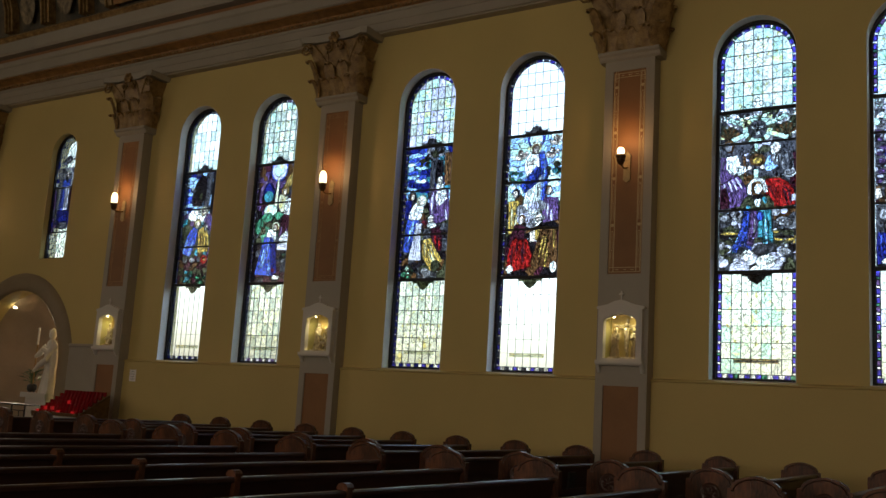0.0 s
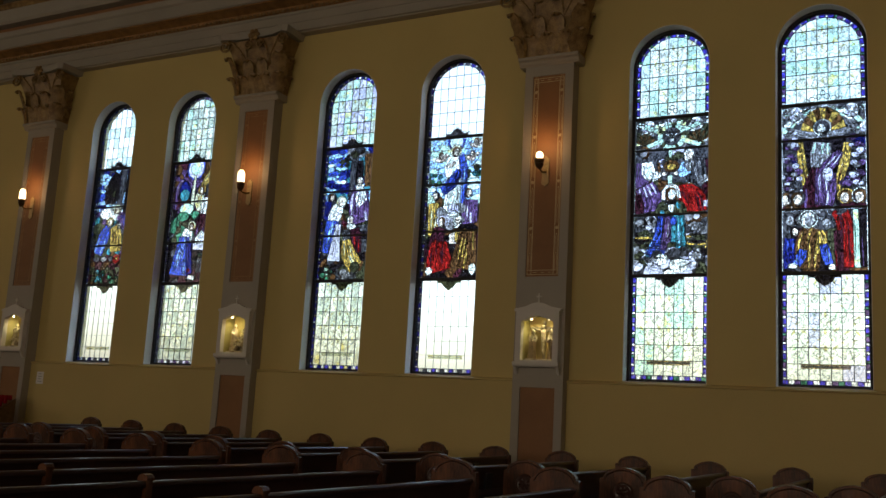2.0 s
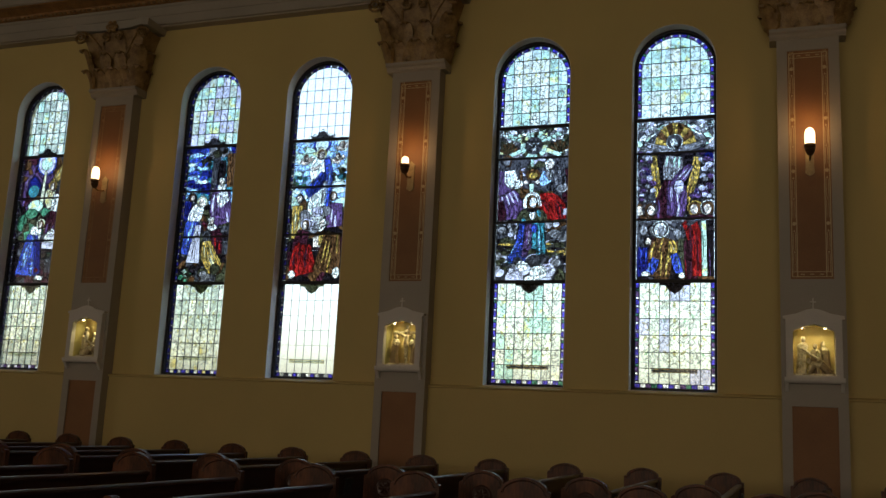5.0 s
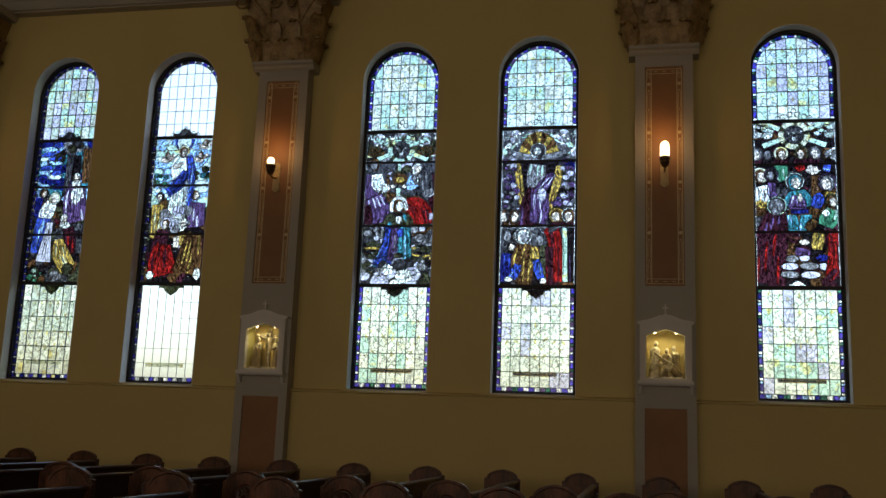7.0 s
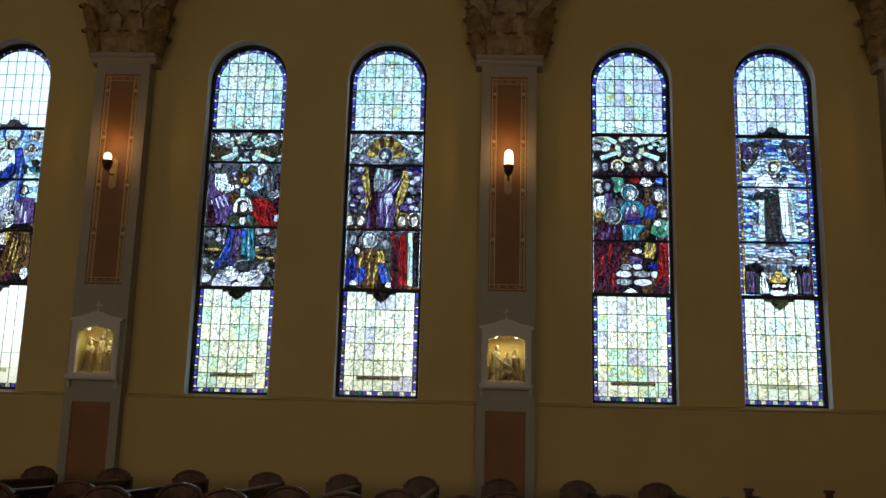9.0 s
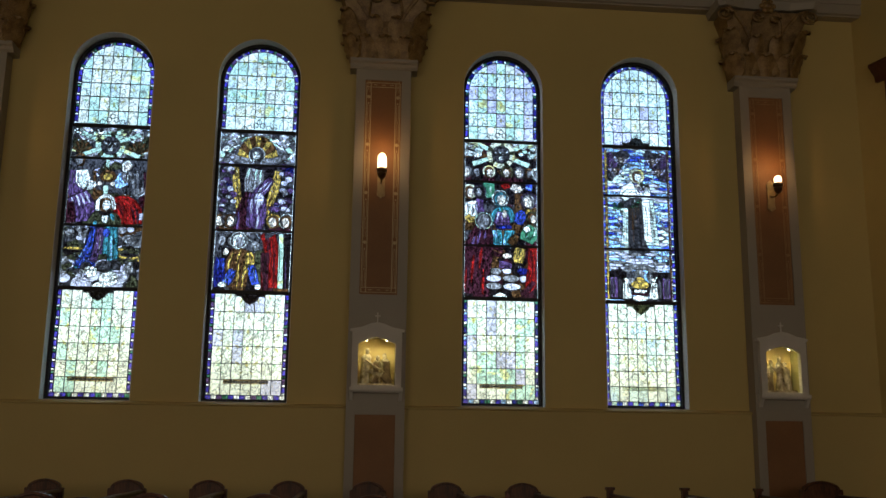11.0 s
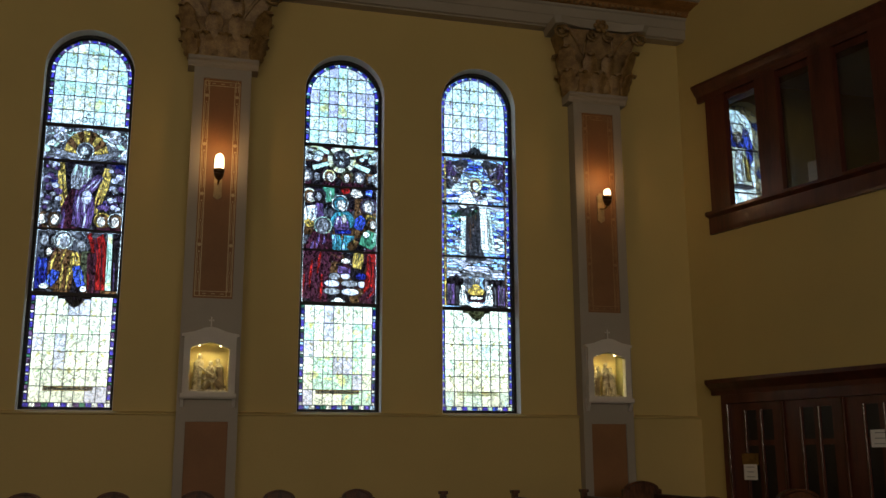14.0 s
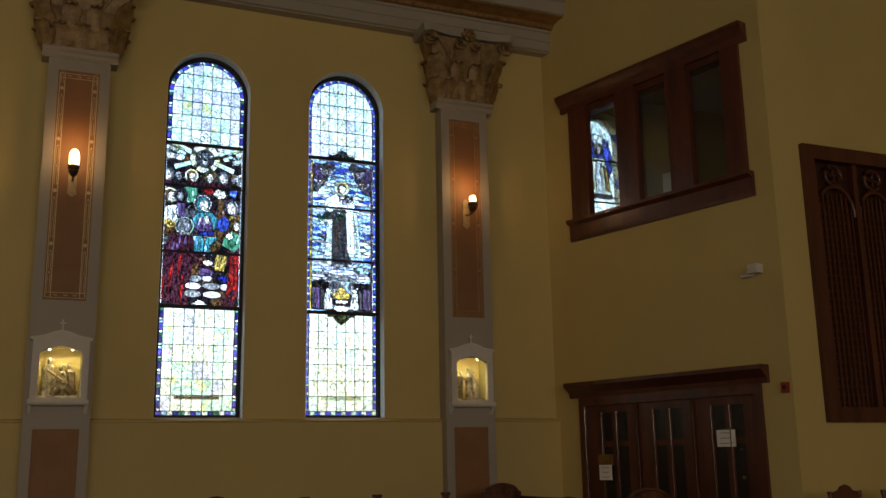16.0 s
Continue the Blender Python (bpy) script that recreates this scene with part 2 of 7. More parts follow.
def lathe(bm, profile, cx=0, cy=0, segs=16, z=0):
    """A profile of (radius, height) turned round an upright axis."""
    rings = [[bm.verts.new((cx + r * math.cos(2 * math.pi * k / segs), cy + r * math.sin(2 * math.pi * k / segs), z + h)) for k in range(segs)] for r, h in profile]
    for p, q in zip(rings, rings[1:]):
        for k in range(segs):
            bm.faces.new((p[k], p[(k + 1) % segs], q[(k + 1) % segs], q[k]))
    bm.faces.new(rings[0][::-1])
    bm.faces.new(rings[-1])
    return bm


def tube(bm, pts, r, segs=8):
    """A round bar along points; r is one radius or one for each point."""
    rs = r if isinstance(r, (list, tuple)) else [r] * len(pts)
    rings = []
    for i, p in enumerate(pts):
        p = Vector(p)
        d = (Vector(pts[min(i + 1, len(pts) - 1)]) - Vector(pts[max(i - 1, 0)])).normalized()
        s = d.cross(Vector((0, 0, 1)) if abs(d.z) < 0.9 else Vector((1, 0, 0))).normalized()
        u = s.cross(d)
        rings.append([bm.verts.new(p + rs[i] * (s * math.cos(2 * math.pi * k / segs) + u * math.sin(2 * math.pi * k / segs))) for k in range(segs)])
    for p, q in zip(rings, rings[1:]):
        for k in range(segs):
            bm.faces.new((p[k], p[(k + 1) % segs], q[(k + 1) % segs], q[k]))
    bm.faces.new(rings[0][::-1])
    bm.faces.new(rings[-1])
    return bm


def blob(bm, c, r, squash=(1, 1, 1), tilt=0.0, segs=10):
    m = Matrix.Translation(c) @ Matrix.Rotation(tilt, 4, "Y") @ Matrix.Diagonal((r * squash[0], r * squash[1], r * squash[2], 1))
    bmesh.ops.create_uvsphere(bm, u_segments=segs, v_segments=segs - 3, radius=1, matrix=m)
    return bm


def made(name, bm, material, smooth=0.0, bevel=0.0):
    if bevel:
        bmesh.ops.bevel(bm, geom=[e for e in bm.edges if e.is_manifold and e.calc_face_angle(0) > 0.6], offset=bevel, segments=2, affect="EDGES", profile=0.5)
    bmesh.ops.recalc_face_normals(bm, faces=bm.faces)
    me = bpy.data.meshes.new(name)
    bm.to_mesh(me)
    bm.free()
    for m in material if isinstance(material, (list, tuple)) else [material]:
        me.materials.append(m)
    if smooth:
        me.polygons.foreach_set("use_smooth", [True] * len(me.polygons))
        me.set_sharp_from_angle(angle=radians(smooth))
    return me


def part(name, bm, material, parent, label="", smooth=0.0, bevel=0.0, at=None):
    ob = new(name, made(name, bm, material, smooth, bevel))
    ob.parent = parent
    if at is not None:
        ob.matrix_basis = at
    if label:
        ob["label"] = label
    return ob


def thing(name, at, label, category, group="", kind=""):
    ob = new(name)
    ob.empty_display_size = 0.1
    ob.matrix_basis = at
    return tagged(ob, label, category, group, kind)


def B():
    return bmesh.new()


# ---- plan
WALL_Y, TALL = 10.75, 1.0123
CORNER = (9.01, 10.75)
SPLAY = radians(15)
NORTH = Matrix.Translation((0, WALL_Y, -0.016)) @ Matrix.Diagonal((1, 1, TALL, 1))
SPLAYED = Matrix.Translation((CORNER[0], CORNER[1], 0)) @ Matrix.Rotation(-(math.pi / 2 - SPLAY), 4, "Z") @ Matrix.Diagonal((TALL, 1, TALL, 1))
TURN_X, TURN_Y = CORNER[0] + 3.85 * TALL * math.sin(SPLAY), CORNER[1] - 3.85 * TALL * math.cos(SPLAY)
WINDOWS = [-11.97, -10.04, -6.70, -4.77, -1.425, 0.53, 3.87, 5.80]
PILASTERS = [-19.0, -13.70, -8.40, -3.10, 2.205, 7.54]
COVE_X = -13.9
SILL, SPRING, HALF = 1.862, 6.18, 0.555


def arch(cx, half, z0, spring, segs=24):
    pts = [(cx - half, z0), (cx + half, z0)]
    return pts + [(cx + half * math.cos(math.pi * k / segs), spring + half * math.sin(math.pi * k / segs)) for k in range(segs + 1)]


def holed(outer, holes, y0, y1):
    """A slab with openings through it."""
    from mathutils import geometry
    bm = B()
    loops = [outer, *holes]
    flat = [p for loop in loops for p in loop]
    tris = geometry.tessellate_polygon([[Vector((x, z, 0)) for x, z in loop] for loop in loops])
    a = [bm.verts.new((x, y0, z)) for x, z in flat]
    b = [bm.verts.new((x, y1, z)) for x, z in flat]
    for t in tris:
        bm.faces.new([a[i] for i in t])
        bm.faces.new([b[i] for i in reversed(t)])
    i = 0
    for loop in loops:
        for k in range(len(loop)):
            p, q = i + k, i + (k + 1) % len(loop)
            bm.faces.new((a[p], a[q], b[q], b[p]))
        i += len(loop)
    return bm


# ---- structure
def wall(name, bm, material, at, label):
    return tagged(new(name, made(name, bm, material)), label, "wall", kind="structure"), at


openings = [arch(c, HALF, SILL, SPRING) for c in WINDOWS]
openings += [arch(-16.14, 0.42, 3.90, 6.20), arch(-16.98, 1.56, 0.02, 1.66), arch(10.14, 0.34, 4.80, 6.30)]
ob, _ = wall("wall_north", holed([(-24, 0), (14, 0), (14, 9.4), (-24, 9.4)], openings, 0, 0.38), YELLOW, NORTH, "ochre yellow painted plaster wall with tall arched openings")
ob.matrix_basis = NORTH

ob, _ = wall("wall_gallery", holed([(0, 0), (3.85, 0), (3.85, 13), (0, 13)],
             [[(0.70, 4.45), (3.42, 4.45), (3.42, 6.42), (0.70, 6.42)], [(0.55, 0.02), (3.40, 0.02), (3.40, 2.06), (0.55, 2.06)]], 0, 0.25),
             YELLOW, SPLAYED, "ochre yellow painted splayed wall with a gallery window and doorway")
ob.matrix_basis = SPLAYED

SCREEN = Matrix.Translation((TURN_X, TURN_Y, 0)) @ Matrix.Diagonal((TALL, 1, TALL, 1))
ob, _ = wall("wall_screen", holed([(0, 0), (8, 0), (8, 13), (0, 13)], [[(0.55, 1.72), (2.60, 1.72), (2.60, 4.88), (0.55, 4.88)]], 0, 0.25), YELLOW, SCREEN, "ochre yellow painted wall with a carved wooden screen")
ob.matrix_basis = SCREEN

for name, x0, x1, y0, y1, z0, z1, mat, lab in (
    ("wall_east", 17.9, 18.2, -15, 7.2, 0, 14, YELLOW, "plain ochre plaster end wall"),
    ("wall_gallery_back", 14.0, 14.3, 7.0, 11, 0, 13, PLASTER, "plain plaster wall inside the gallery room"),
    ("floor", -24.4, 18.2, -15, 12.6, -0.3, 0, FLOOR, "dark polished stone floor"),
    ("wall_screen_back", TURN_X + 0.3, TURN_X + 4, TURN_Y + 0.9, TURN_Y + 1.0, 0, 6, DOORWOOD, "dark backing behind the wooden screen"),
):
    tagged(new(name, made(name, box(B(), x0, x1, y0, y1, z0, z1), mat)), lab, name.split("_")[0], kind="structure")

for name, z0, z1, mat, lab in (("ceiling_gallery", 7.0, 7.2, PLASTER, "plain plaster ceiling of the gallery room"), ("floor_gallery", 3.5, 3.7, FLOOR, "dark floor of the gallery room")):
    bm = bmesh.new()
    plan = [(CORNER[0] + 0.15, CORNER[1] - 0.002), (TURN_X + 0.15, TURN_Y + 0.26), (13.99, TURN_Y + 0.26), (13.99, CORNER[1] - 0.002)]
    lo, hi = [bm.verts.new((x, y, z0)) for x, y in plan], [bm.verts.new((x, y, z1)) for x, y in plan]
    bm.faces.new(lo)
    bm.faces.new(hi[::-1])
    for q in range(4):
        bm.faces.new((lo[q], lo[(q + 1) % 4], hi[(q + 1) % 4], hi[q]))
    tagged(new(name, made(name, bm, mat)), lab, name.split("_")[0], kind="structure")

# unseen west end wall; its three tall windows high up are assumed
west = tagged(new("wall_west", made("wall_west", holed([(-15, 0), (11, 0), (11, 14), (-15, 14)], [arch(c, 0.9, 4.0, 8.2, 12) for c in (-4.4, -1.8, 0.8)], 0, 0.38), YELLOW)), "ochre plaster end wall with three tall openings", "wall", kind="structure")
west.matrix_basis = Matrix.Translation((-24, 0, 0)) @ Matrix.Rotation(radians(90), 4, "Z")
for c in (-4.4, -1.8, 0.8):
    # dark pane added behind the lamp to hold back the sky
    g = tagged(new("window_west", made("window_west", box(bmesh.new(), -24.37, -24.35, c - 0.9, c + 0.9, 4.0, 9.1), G["maroon"])), "dark pane added behind the lamp of the unseen end wall", "window", kind="structure")
# one area lamp across the openings stands in for light from the west
lamp = bpy.data.lights.new("daylight_west", "AREA")
lamp.shape, lamp.size, lamp.size_y, lamp.energy, lamp.color = "RECTANGLE", 6.8, 4.6, WEST_LIGHT, (1.0, 0.86, 0.66)
ob = new("daylight_west", lamp)
ob.matrix_basis = look((-24.2, -1.8, 5.6), (0, -1.8, 4.6))

# unseen south wall; its windows are assumed, the last pair added for brightness
south = tagged(new("wall_south", made("wall_south", holed([(-24, 0), (18, 0), (18, 9.4), (-24, 9.4)], [arch(c, HALF, SILL, SPRING, 10) for c in (*WINDOWS, 9.14, 11.06)], 0, 0.38), YELLOW)), "ochre yellow painted wall with arched openings", "wall", kind="structure")
south.matrix_basis = Matrix.Translation((0, -14.38, 0))
for c in (*WINDOWS, 9.14, 11.06):
    # dark pane behind the lamp, added to hold back the sky
    g = tagged(new("window_south", made("window_south", box(bmesh.new(), c - HALF, c + HALF, -14.36, -14.34, SILL, SPRING + HALF), G["maroon"])), "dark pane added to hold back the sky on the unseen far side", "window", kind="structure")
# area lamps stand in for the sky; the last one brightens the east
for c in (-11.0, -5.735, -0.45, 4.835, 10.1):
    lamp = bpy.data.lights.new("assumed_daylight", "AREA")
    lamp.shape, lamp.size, lamp.size_y, lamp.energy, lamp.color = "RECTANGLE", 2.9, 4.4, SIDE_LIGHT, (1.0, 0.86, 0.66)
    ob = new("assumed_daylight", lamp)
    ob.matrix_basis = Matrix.Translation((c, -14.2, 4.1)) @ Matrix.Rotation(radians(90), 4, "X")


# ---- stained-glass windows
def clip(poly, px, pz, nx, nz):
    """Keep the part of a convex polygon where (p - (px, pz)) . n <= 0."""
    out = []
    for i in range(len(poly)):
        a, b = poly[i], poly[(i + 1) % len(poly)]
        da, db = (a[0] - px) * nx + (a[1] - pz) * nz, (b[0] - px) * nx + (b[1] - pz) * nz
        if da <= 0:
            out.append(a)
        if (da < 0 < db) or (db < 0 < da):
            t = da / (da - db)
            out.append((a[0] + t * (b[0] - a[0]), a[1] + t * (b[1] - a[1])))
    return out


def clip_to(poly, outline):
    for i in range(len(outline)):
        a, b = outline[i], outline[(i + 1) % len(outline)]
        poly = clip(poly, a[0], a[1], b[1] - a[1], a[0] - b[0]) if poly else poly
    return poly


def area(poly):
    return 0.5 * sum(poly[i][0] * poly[(i + 1) % len(poly)][1] - poly[(i + 1) % len(poly)][0] * poly[i][1] for i in range(len(poly)))


def inset(poly, w):
    """A convex counter-clockwise polygon drawn in by w, corner for corner, or None."""
    n, out = len(poly), []
    for i in range(n):
        p, c, q = Vector(poly[i - 1]), Vector(poly[i]), Vector(poly[(i + 1) % n])
        d1, d2 = (c - p).normalized(), (q - c).normalized()
        n1, n2 = Vector((-d1.y, d1.x)), Vector((-d2.y, d2.x))
        k = n1 + n2
        if k.length < 0.2:
            return None
        k = k / max(0.35, k.dot(n1))
        out.append((c.x + k.x * w, c.y + k.y * w))
    return out if area(out) > 1.5e-5 else None


def cells(rng, x0, x1, z0, z1, nx, nz):
    """An irregular mosaic of convex pieces filling a rectangle."""
    seeds, dx, dz = [], (x1 - x0) / nx, (z1 - z0) / nz
    for j in range(nz):
        for i in range(nx):
            seeds.append((x0 + (i + 0.5 + (0.25 if j % 2 else -0.25) + rng.uniform(-0.48, 0.48)) * dx, z0 + (j + 0.5 + rng.uniform(-0.5, 0.5)) * dz))
    pts = np.array(seeds)
    for k, (x, z) in enumerate(seeds):
        order = np.argsort(((pts - pts[k]) ** 2).sum(1))[1:22]
        poly = [(x0, z0), (x1, z0), (x1, z1), (x0, z1)]
        for o in order:
            ox, oz = seeds[o]
            poly = clip(poly, (x + ox) / 2, (z + oz) / 2, ox - x, oz - z)
            if len(poly) < 3:
                break
        if len(poly) >= 3:
            yield (x, z), tidy(poly)


def tidy(poly):
    out = [p for i, p in enumerate(poly) if (p[0] - poly[i - 1][0]) ** 2 + (p[1] - poly[i - 1][1]) ** 2 > 4e-6]
    return out


class Came:
    """Collects the lead between the panes into one mesh."""
    def __init__(self):
        self.v, self.f = [], []

    def ring(self, outer, inner, y0, y1):
        n, s = len(outer), len(self.v)
        self.v += [(x, y0, z) for x, z in outer] + [(x, y0 - 0.002, z) for x, z in inner] + [(x, y1, z) for x, z in inner]
        for i in range(n):
            j = (i + 1) % n
            self.f += [(s + i, s + j, s + n + j, s + n + i), (s + n + i, s + n + j, s + 2 * n + j, s + 2 * n + i)]


def trace(came, pts, w, half, z0, z1, y=-0.0075):
    """A dark painted line through points, kept inside the picture field."""
    for (ax, az), (bx, bz) in zip(pts, pts[1:]):
        if max(abs(ax), abs(bx)) > half or min(az, bz) < z0 or max(az, bz) > z1:
            continue
        d = Vector((bx - ax, bz - az))
        if d.length < 1e-5:
            continue
        nx, nz = -d.y / d.length * w, d.x / d.length * w
        q = len(came.v)
        came.v += [(ax + nx, y, az + nz), (bx + nx, y, bz + nz), (bx - nx, y, bz - nz), (ax - nx, y, az - nz)]
        came.v += [(px, 0.0, pz) for px, _, pz in came.v[q:q + 4]]
        came.f += [(q, q + 1, q + 2, q + 3), (q, q + 1, q + 5, q + 4), (q + 3, q + 2, q + 6, q + 7)]


class Sketch:
    """A picture as layered convex pieces of glass and drawn lines: across -1..1, up 0..1."""
    def __init__(self, half, z0, z1, seed):
        self.half, self.z0, self.h, self.rng = half, z0, z1 - z0, random.Random(seed)
        self.shapes, self.lines = [], []

    def at(self, u, v):
        return (u * self.half, self.z0 + v * self.h)

    def line(self, pts, w=0.0036):
        self.lines.append(([self.at(u, v) for u, v in pts], w))

    def piece(self, colour, pts, contour=0.0045):
        poly = [self.at(u, v) for u, v in pts]
        if area(poly) < 0:
            poly.reverse()
        self.shapes.append((poly, colour))
        if contour:
            self.lines.append((poly + poly[:1], contour))

    def oval(self, colour, u, v, ru, rv, contour=0.0045):
        n = 8 if ru < 0.12 else 12
        self.piece(colour, [(u + ru * math.cos(2 * math.pi * k / n + 0.2), v + rv * math.sin(2 * math.pi * k / n + 0.2)) for k in range(n)], contour)

    def disc(self, colour, u, v, r, contour=0.0045):
        self.oval(colour, u, v, r, r * self.half / self.h, contour)

    def robe(self, colour, l0, r0, v0, l1, r1, v1, folds=4):
        self.piece(colour, [(l0, v0), (r0, v0), (r1, v1), (l1, v1)])
        for k in range(folds):
            f, bend = (k + 0.7 + self.rng.uniform(-0.2, 0.2)) / (folds + 0.4), self.rng.uniform(-0.06, 0.06)
            self.line([(l0 + f * (r0 - l0) + t * ((l1 - l0) + f * (r1 - r0 - l1 + l0)) + bend * math.sin(3.1 * t), v0 + t * (v1 - v0)) for t in [0.08 + 0.84 * q / 8 for q in range(9)]], 0.0026 + 0.002 * (k % 2))

    def limb(self, colour, spine, folds=3, light=None, contour=0.0045):
        """A bending band of glass along (across, up, half width): a sleeve, a robe or a mantle, with drawn folds."""
        if len(spine) > 2:
            soft = []
            for i in range(len(spine) - 1):
                p0, p1, p2, p3 = spine[max(0, i - 1)], spine[i], spine[i + 1], spine[min(len(spine) - 1, i + 2)]
                soft.append(p1)
                soft.append(tuple(-0.0625 * p0[q] + 0.5625 * p1[q] + 0.5625 * p2[q] - 0.0625 * p3[q] for q in range(3)))
            spine = soft + [spine[-1]]
        pts = [Vector(self.at(u, v)) for u, v, _ in spine]
        left, right = [], []
        for i, p in enumerate(pts):
            d = (pts[min(i + 1, len(pts) - 1)] - pts[max(i - 1, 0)]).normalized()
            off = Vector((-d.y, d.x)) * spine[i][2] * self.half
            left.append(p + off)
            right.append(p - off)

        def across(i, f):
            q = left[i] * (0.5 - f / 2) + right[i] * (0.5 + f / 2)
            return (q.x, q.y)

        def band(tone, f0, f1, first=0, end=None):
            end = len(pts) - 1 if end is None else end
            mid, wide = (f0 + f1) / 2, (f1 - f0) / 2
            for i in range(first, end):
                taper = [1.0, 1.0] if end - first == len(pts) - 1 else [math.sin(math.pi * (q - first + 0.25) / (end - first + 0.5)) for q in (i, i + 1)]
                w0, w1 = wide * taper[0], wide * taper[1]
                poly = [across(i, mid - w0), across(i, mid + w0), across(i + 1, mid + w1), across(i + 1, mid - w1)]
                if area(poly) < 0:
                    poly.reverse()
                self.shapes.append((poly, tone))

        band(colour, -1, 1)
        last = len(pts) - 1
        if light:
            count = max(1, folds // 2)
            for k in range(count):
                f, first = -0.8 + 1.5 * (k + self.rng.uniform(0.1, 0.9)) / count, self.rng.randint(0, max(0, last - 2))
                band(light, f, f + min(0.34, 0.8 / count), first, min(last, first + max(1, last // 2)))
        if contour:
            edge = [across(i, -1) for i in range(last + 1)] + [across(i, 1) for i in range(last, -1, -1)]
            self.lines.append((edge + edge[:1], contour))
        for k in range(folds):
            f, sway = -0.82 + 1.64 * (k + 0.5 + self.rng.uniform(-0.3, 0.3)) / folds, self.rng.uniform(-0.16, 0.16)
            run, start, stop = [], self.rng.uniform(0, 0.25) * last, last * self.rng.uniform(0.8, 1.0)
            for q in range(11):
                t = start + (stop - start) * q / 10
                i = min(int(t), last - 1)
                a, b = across(i, f + sway * math.sin(2.6 * t)), across(i + 1, f + sway * math.sin(2.6 * t))
                run.append((a[0] + (t - i) * (b[0] - a[0]), a[1] + (t - i) * (b[1] - a[1])))
            self.lines.append((run, 0.0026 + 0.002 * (k % 2)))

    def streaks(self, u0, u1, v0, v1, rows, colours):
        """Long lens-shaped pieces lying in rows, as in a streaky sky."""
        step = (v1 - v0) / rows
        for k in range(rows):
            v, u = v0 + (k + 0.5) * step, u0
            while u < u1:
                w = self.rng.uniform(0.3, 0.7)
                e = min(u1, u + w)
                lift = self.rng.uniform(-0.3, 0.3) * step
                self.piece(self.rng.choice(colours), [(u, v + lift), (u + 0.3 * (e - u), v - 0.55 * step + lift), (u + 0.75 * (e - u), v - 0.5 * step), (e, v - 0.1 * step), (u + 0.7 * (e - u), v + 0.55 * step), (u + 0.25 * (e - u), v + 0.5 * step + lift)], 0.003)
                u = e

    def fan(self, dark, light, u, v, r, a0, a1, n=9):
        """A shell of narrow rays."""
        k = self.half / self.h
        for q in range(n):
            b0, b1 = radians(a0 + (a1 - a0) * q / n), radians(a0 + (a1 - a0) * (q + 1) / n)
            self.piece(light if q % 2 else dark, [(u, v), (u + r * math.cos(b0), v + 1.25 * r * k * math.sin(b0)), (u + r * math.cos(b1), v + 1.25 * r * k * math.sin(b1))], 0.0028)

    def head(self, u, v, r=0.1, halo="pale_yellow", hair="brown", face="skin"):
        k = self.half / self.h
        turn = self.rng.choice((-0.16, 0.16)) * r
        if halo:
            self.disc(halo, u, v + 0.15 * r * k, r * 1.34, 0.005)
            if halo in ("white", "pale_green", "grey", "purple"):
                self.disc("slate", u, v + 0.15 * r * k, r * 1.18, 0.003)
        self.oval(hair, u - 0.6 * turn, v - 0.45 * r * k, r * 0.74, r * 0.75 * k, 0.003)
        self.oval(hair, u, v + 0.14 * r * k, r * 0.92, r * 1.0 * k, 0.0035)
        self.oval(face, u + turn, v - 0.12 * r * k, r * 0.66, r * 0.88 * k, 0.0022)
        self.piece("grey", [(u + turn - 0.62 * r, v + 0.1 * r * k), (u + turn - 0.42 * r, v + 0.05 * r * k), (u + turn - 0.36 * r, v - 0.7 * r * k), (u + turn - 0.52 * r, v - 0.5 * r * k)], 0)
        for e in (-0.4, 0.12):
            self.line([(u + turn + e * r, v + 0.1 * r * k), (u + turn + (e + 0.28) * r, v + 0.08 * r * k)], 0.0028)
        self.line([(u + turn, v + 0.05 * r * k), (u + turn + 0.06 * r, v - 0.3 * r * k)], 0.0024)
        self.line([(u + turn - 0.2 * r, v - 0.55 * r * k), (u + turn + 0.2 * r, v - 0.55 * r * k)], 0.0024)

    def cloud(self, u, v, r, n=4, colours=("grey", "slate", "pale_violet", "grey")):
        k = self.half / self.h
        for q in range(int(n * 1.8)):
            size = r * self.rng.uniform(0.26, 0.55)
            cu, cv = u + r * self.rng.uniform(-1.1, 1.1), v + r * k * self.rng.uniform(-0.85, 0.85)
            self.oval(self.rng.choice(colours), cu, cv, size, 0.8 * size * k, 0.0042)
            a0 = self.rng.uniform(0, 6)
            self.line([(cu + 0.55 * size * math.cos(a0 + 0.5 * t), cv + 0.45 * size * k * math.sin(a0 + 0.5 * t)) for t in range(7)], 0.0026)

    def rose(self, u, v, r):
        self.disc("white", u, v, r, 0.004)
        for q in range(5):
            a = 2 * math.pi * q / 5
            self.disc("pale_violet" if q % 2 else "grey", u + 0.62 * r * math.cos(a), v + 0.62 * r * math.sin(a) * self.half / self.h, r * 0.36, 0.003)

    def burst(self, u, v, r, ray="pale_green"):
        k = self.half / self.h
        for a in (205, 335, 28, 152):
            c, t = math.cos(radians(a)), 0.8 * math.sin(radians(a)) * k
            nx, nz = -math.sin(radians(a)) * 0.05, math.cos(radians(a)) * 0.05 * k
            self.piece("pale_green", [(u + nx, v + nz), (u + 0.88 * c + 1.5 * nx, v + 0.88 * t + 1.5 * nz), (u + 0.88 * c - 1.5 * nx, v + 0.88 * t - 1.5 * nz), (u - nx, v - nz)])
        for q in range(20):
            b0, b1 = 2 * math.pi * q / 20, 2 * math.pi * (q + 1) / 20
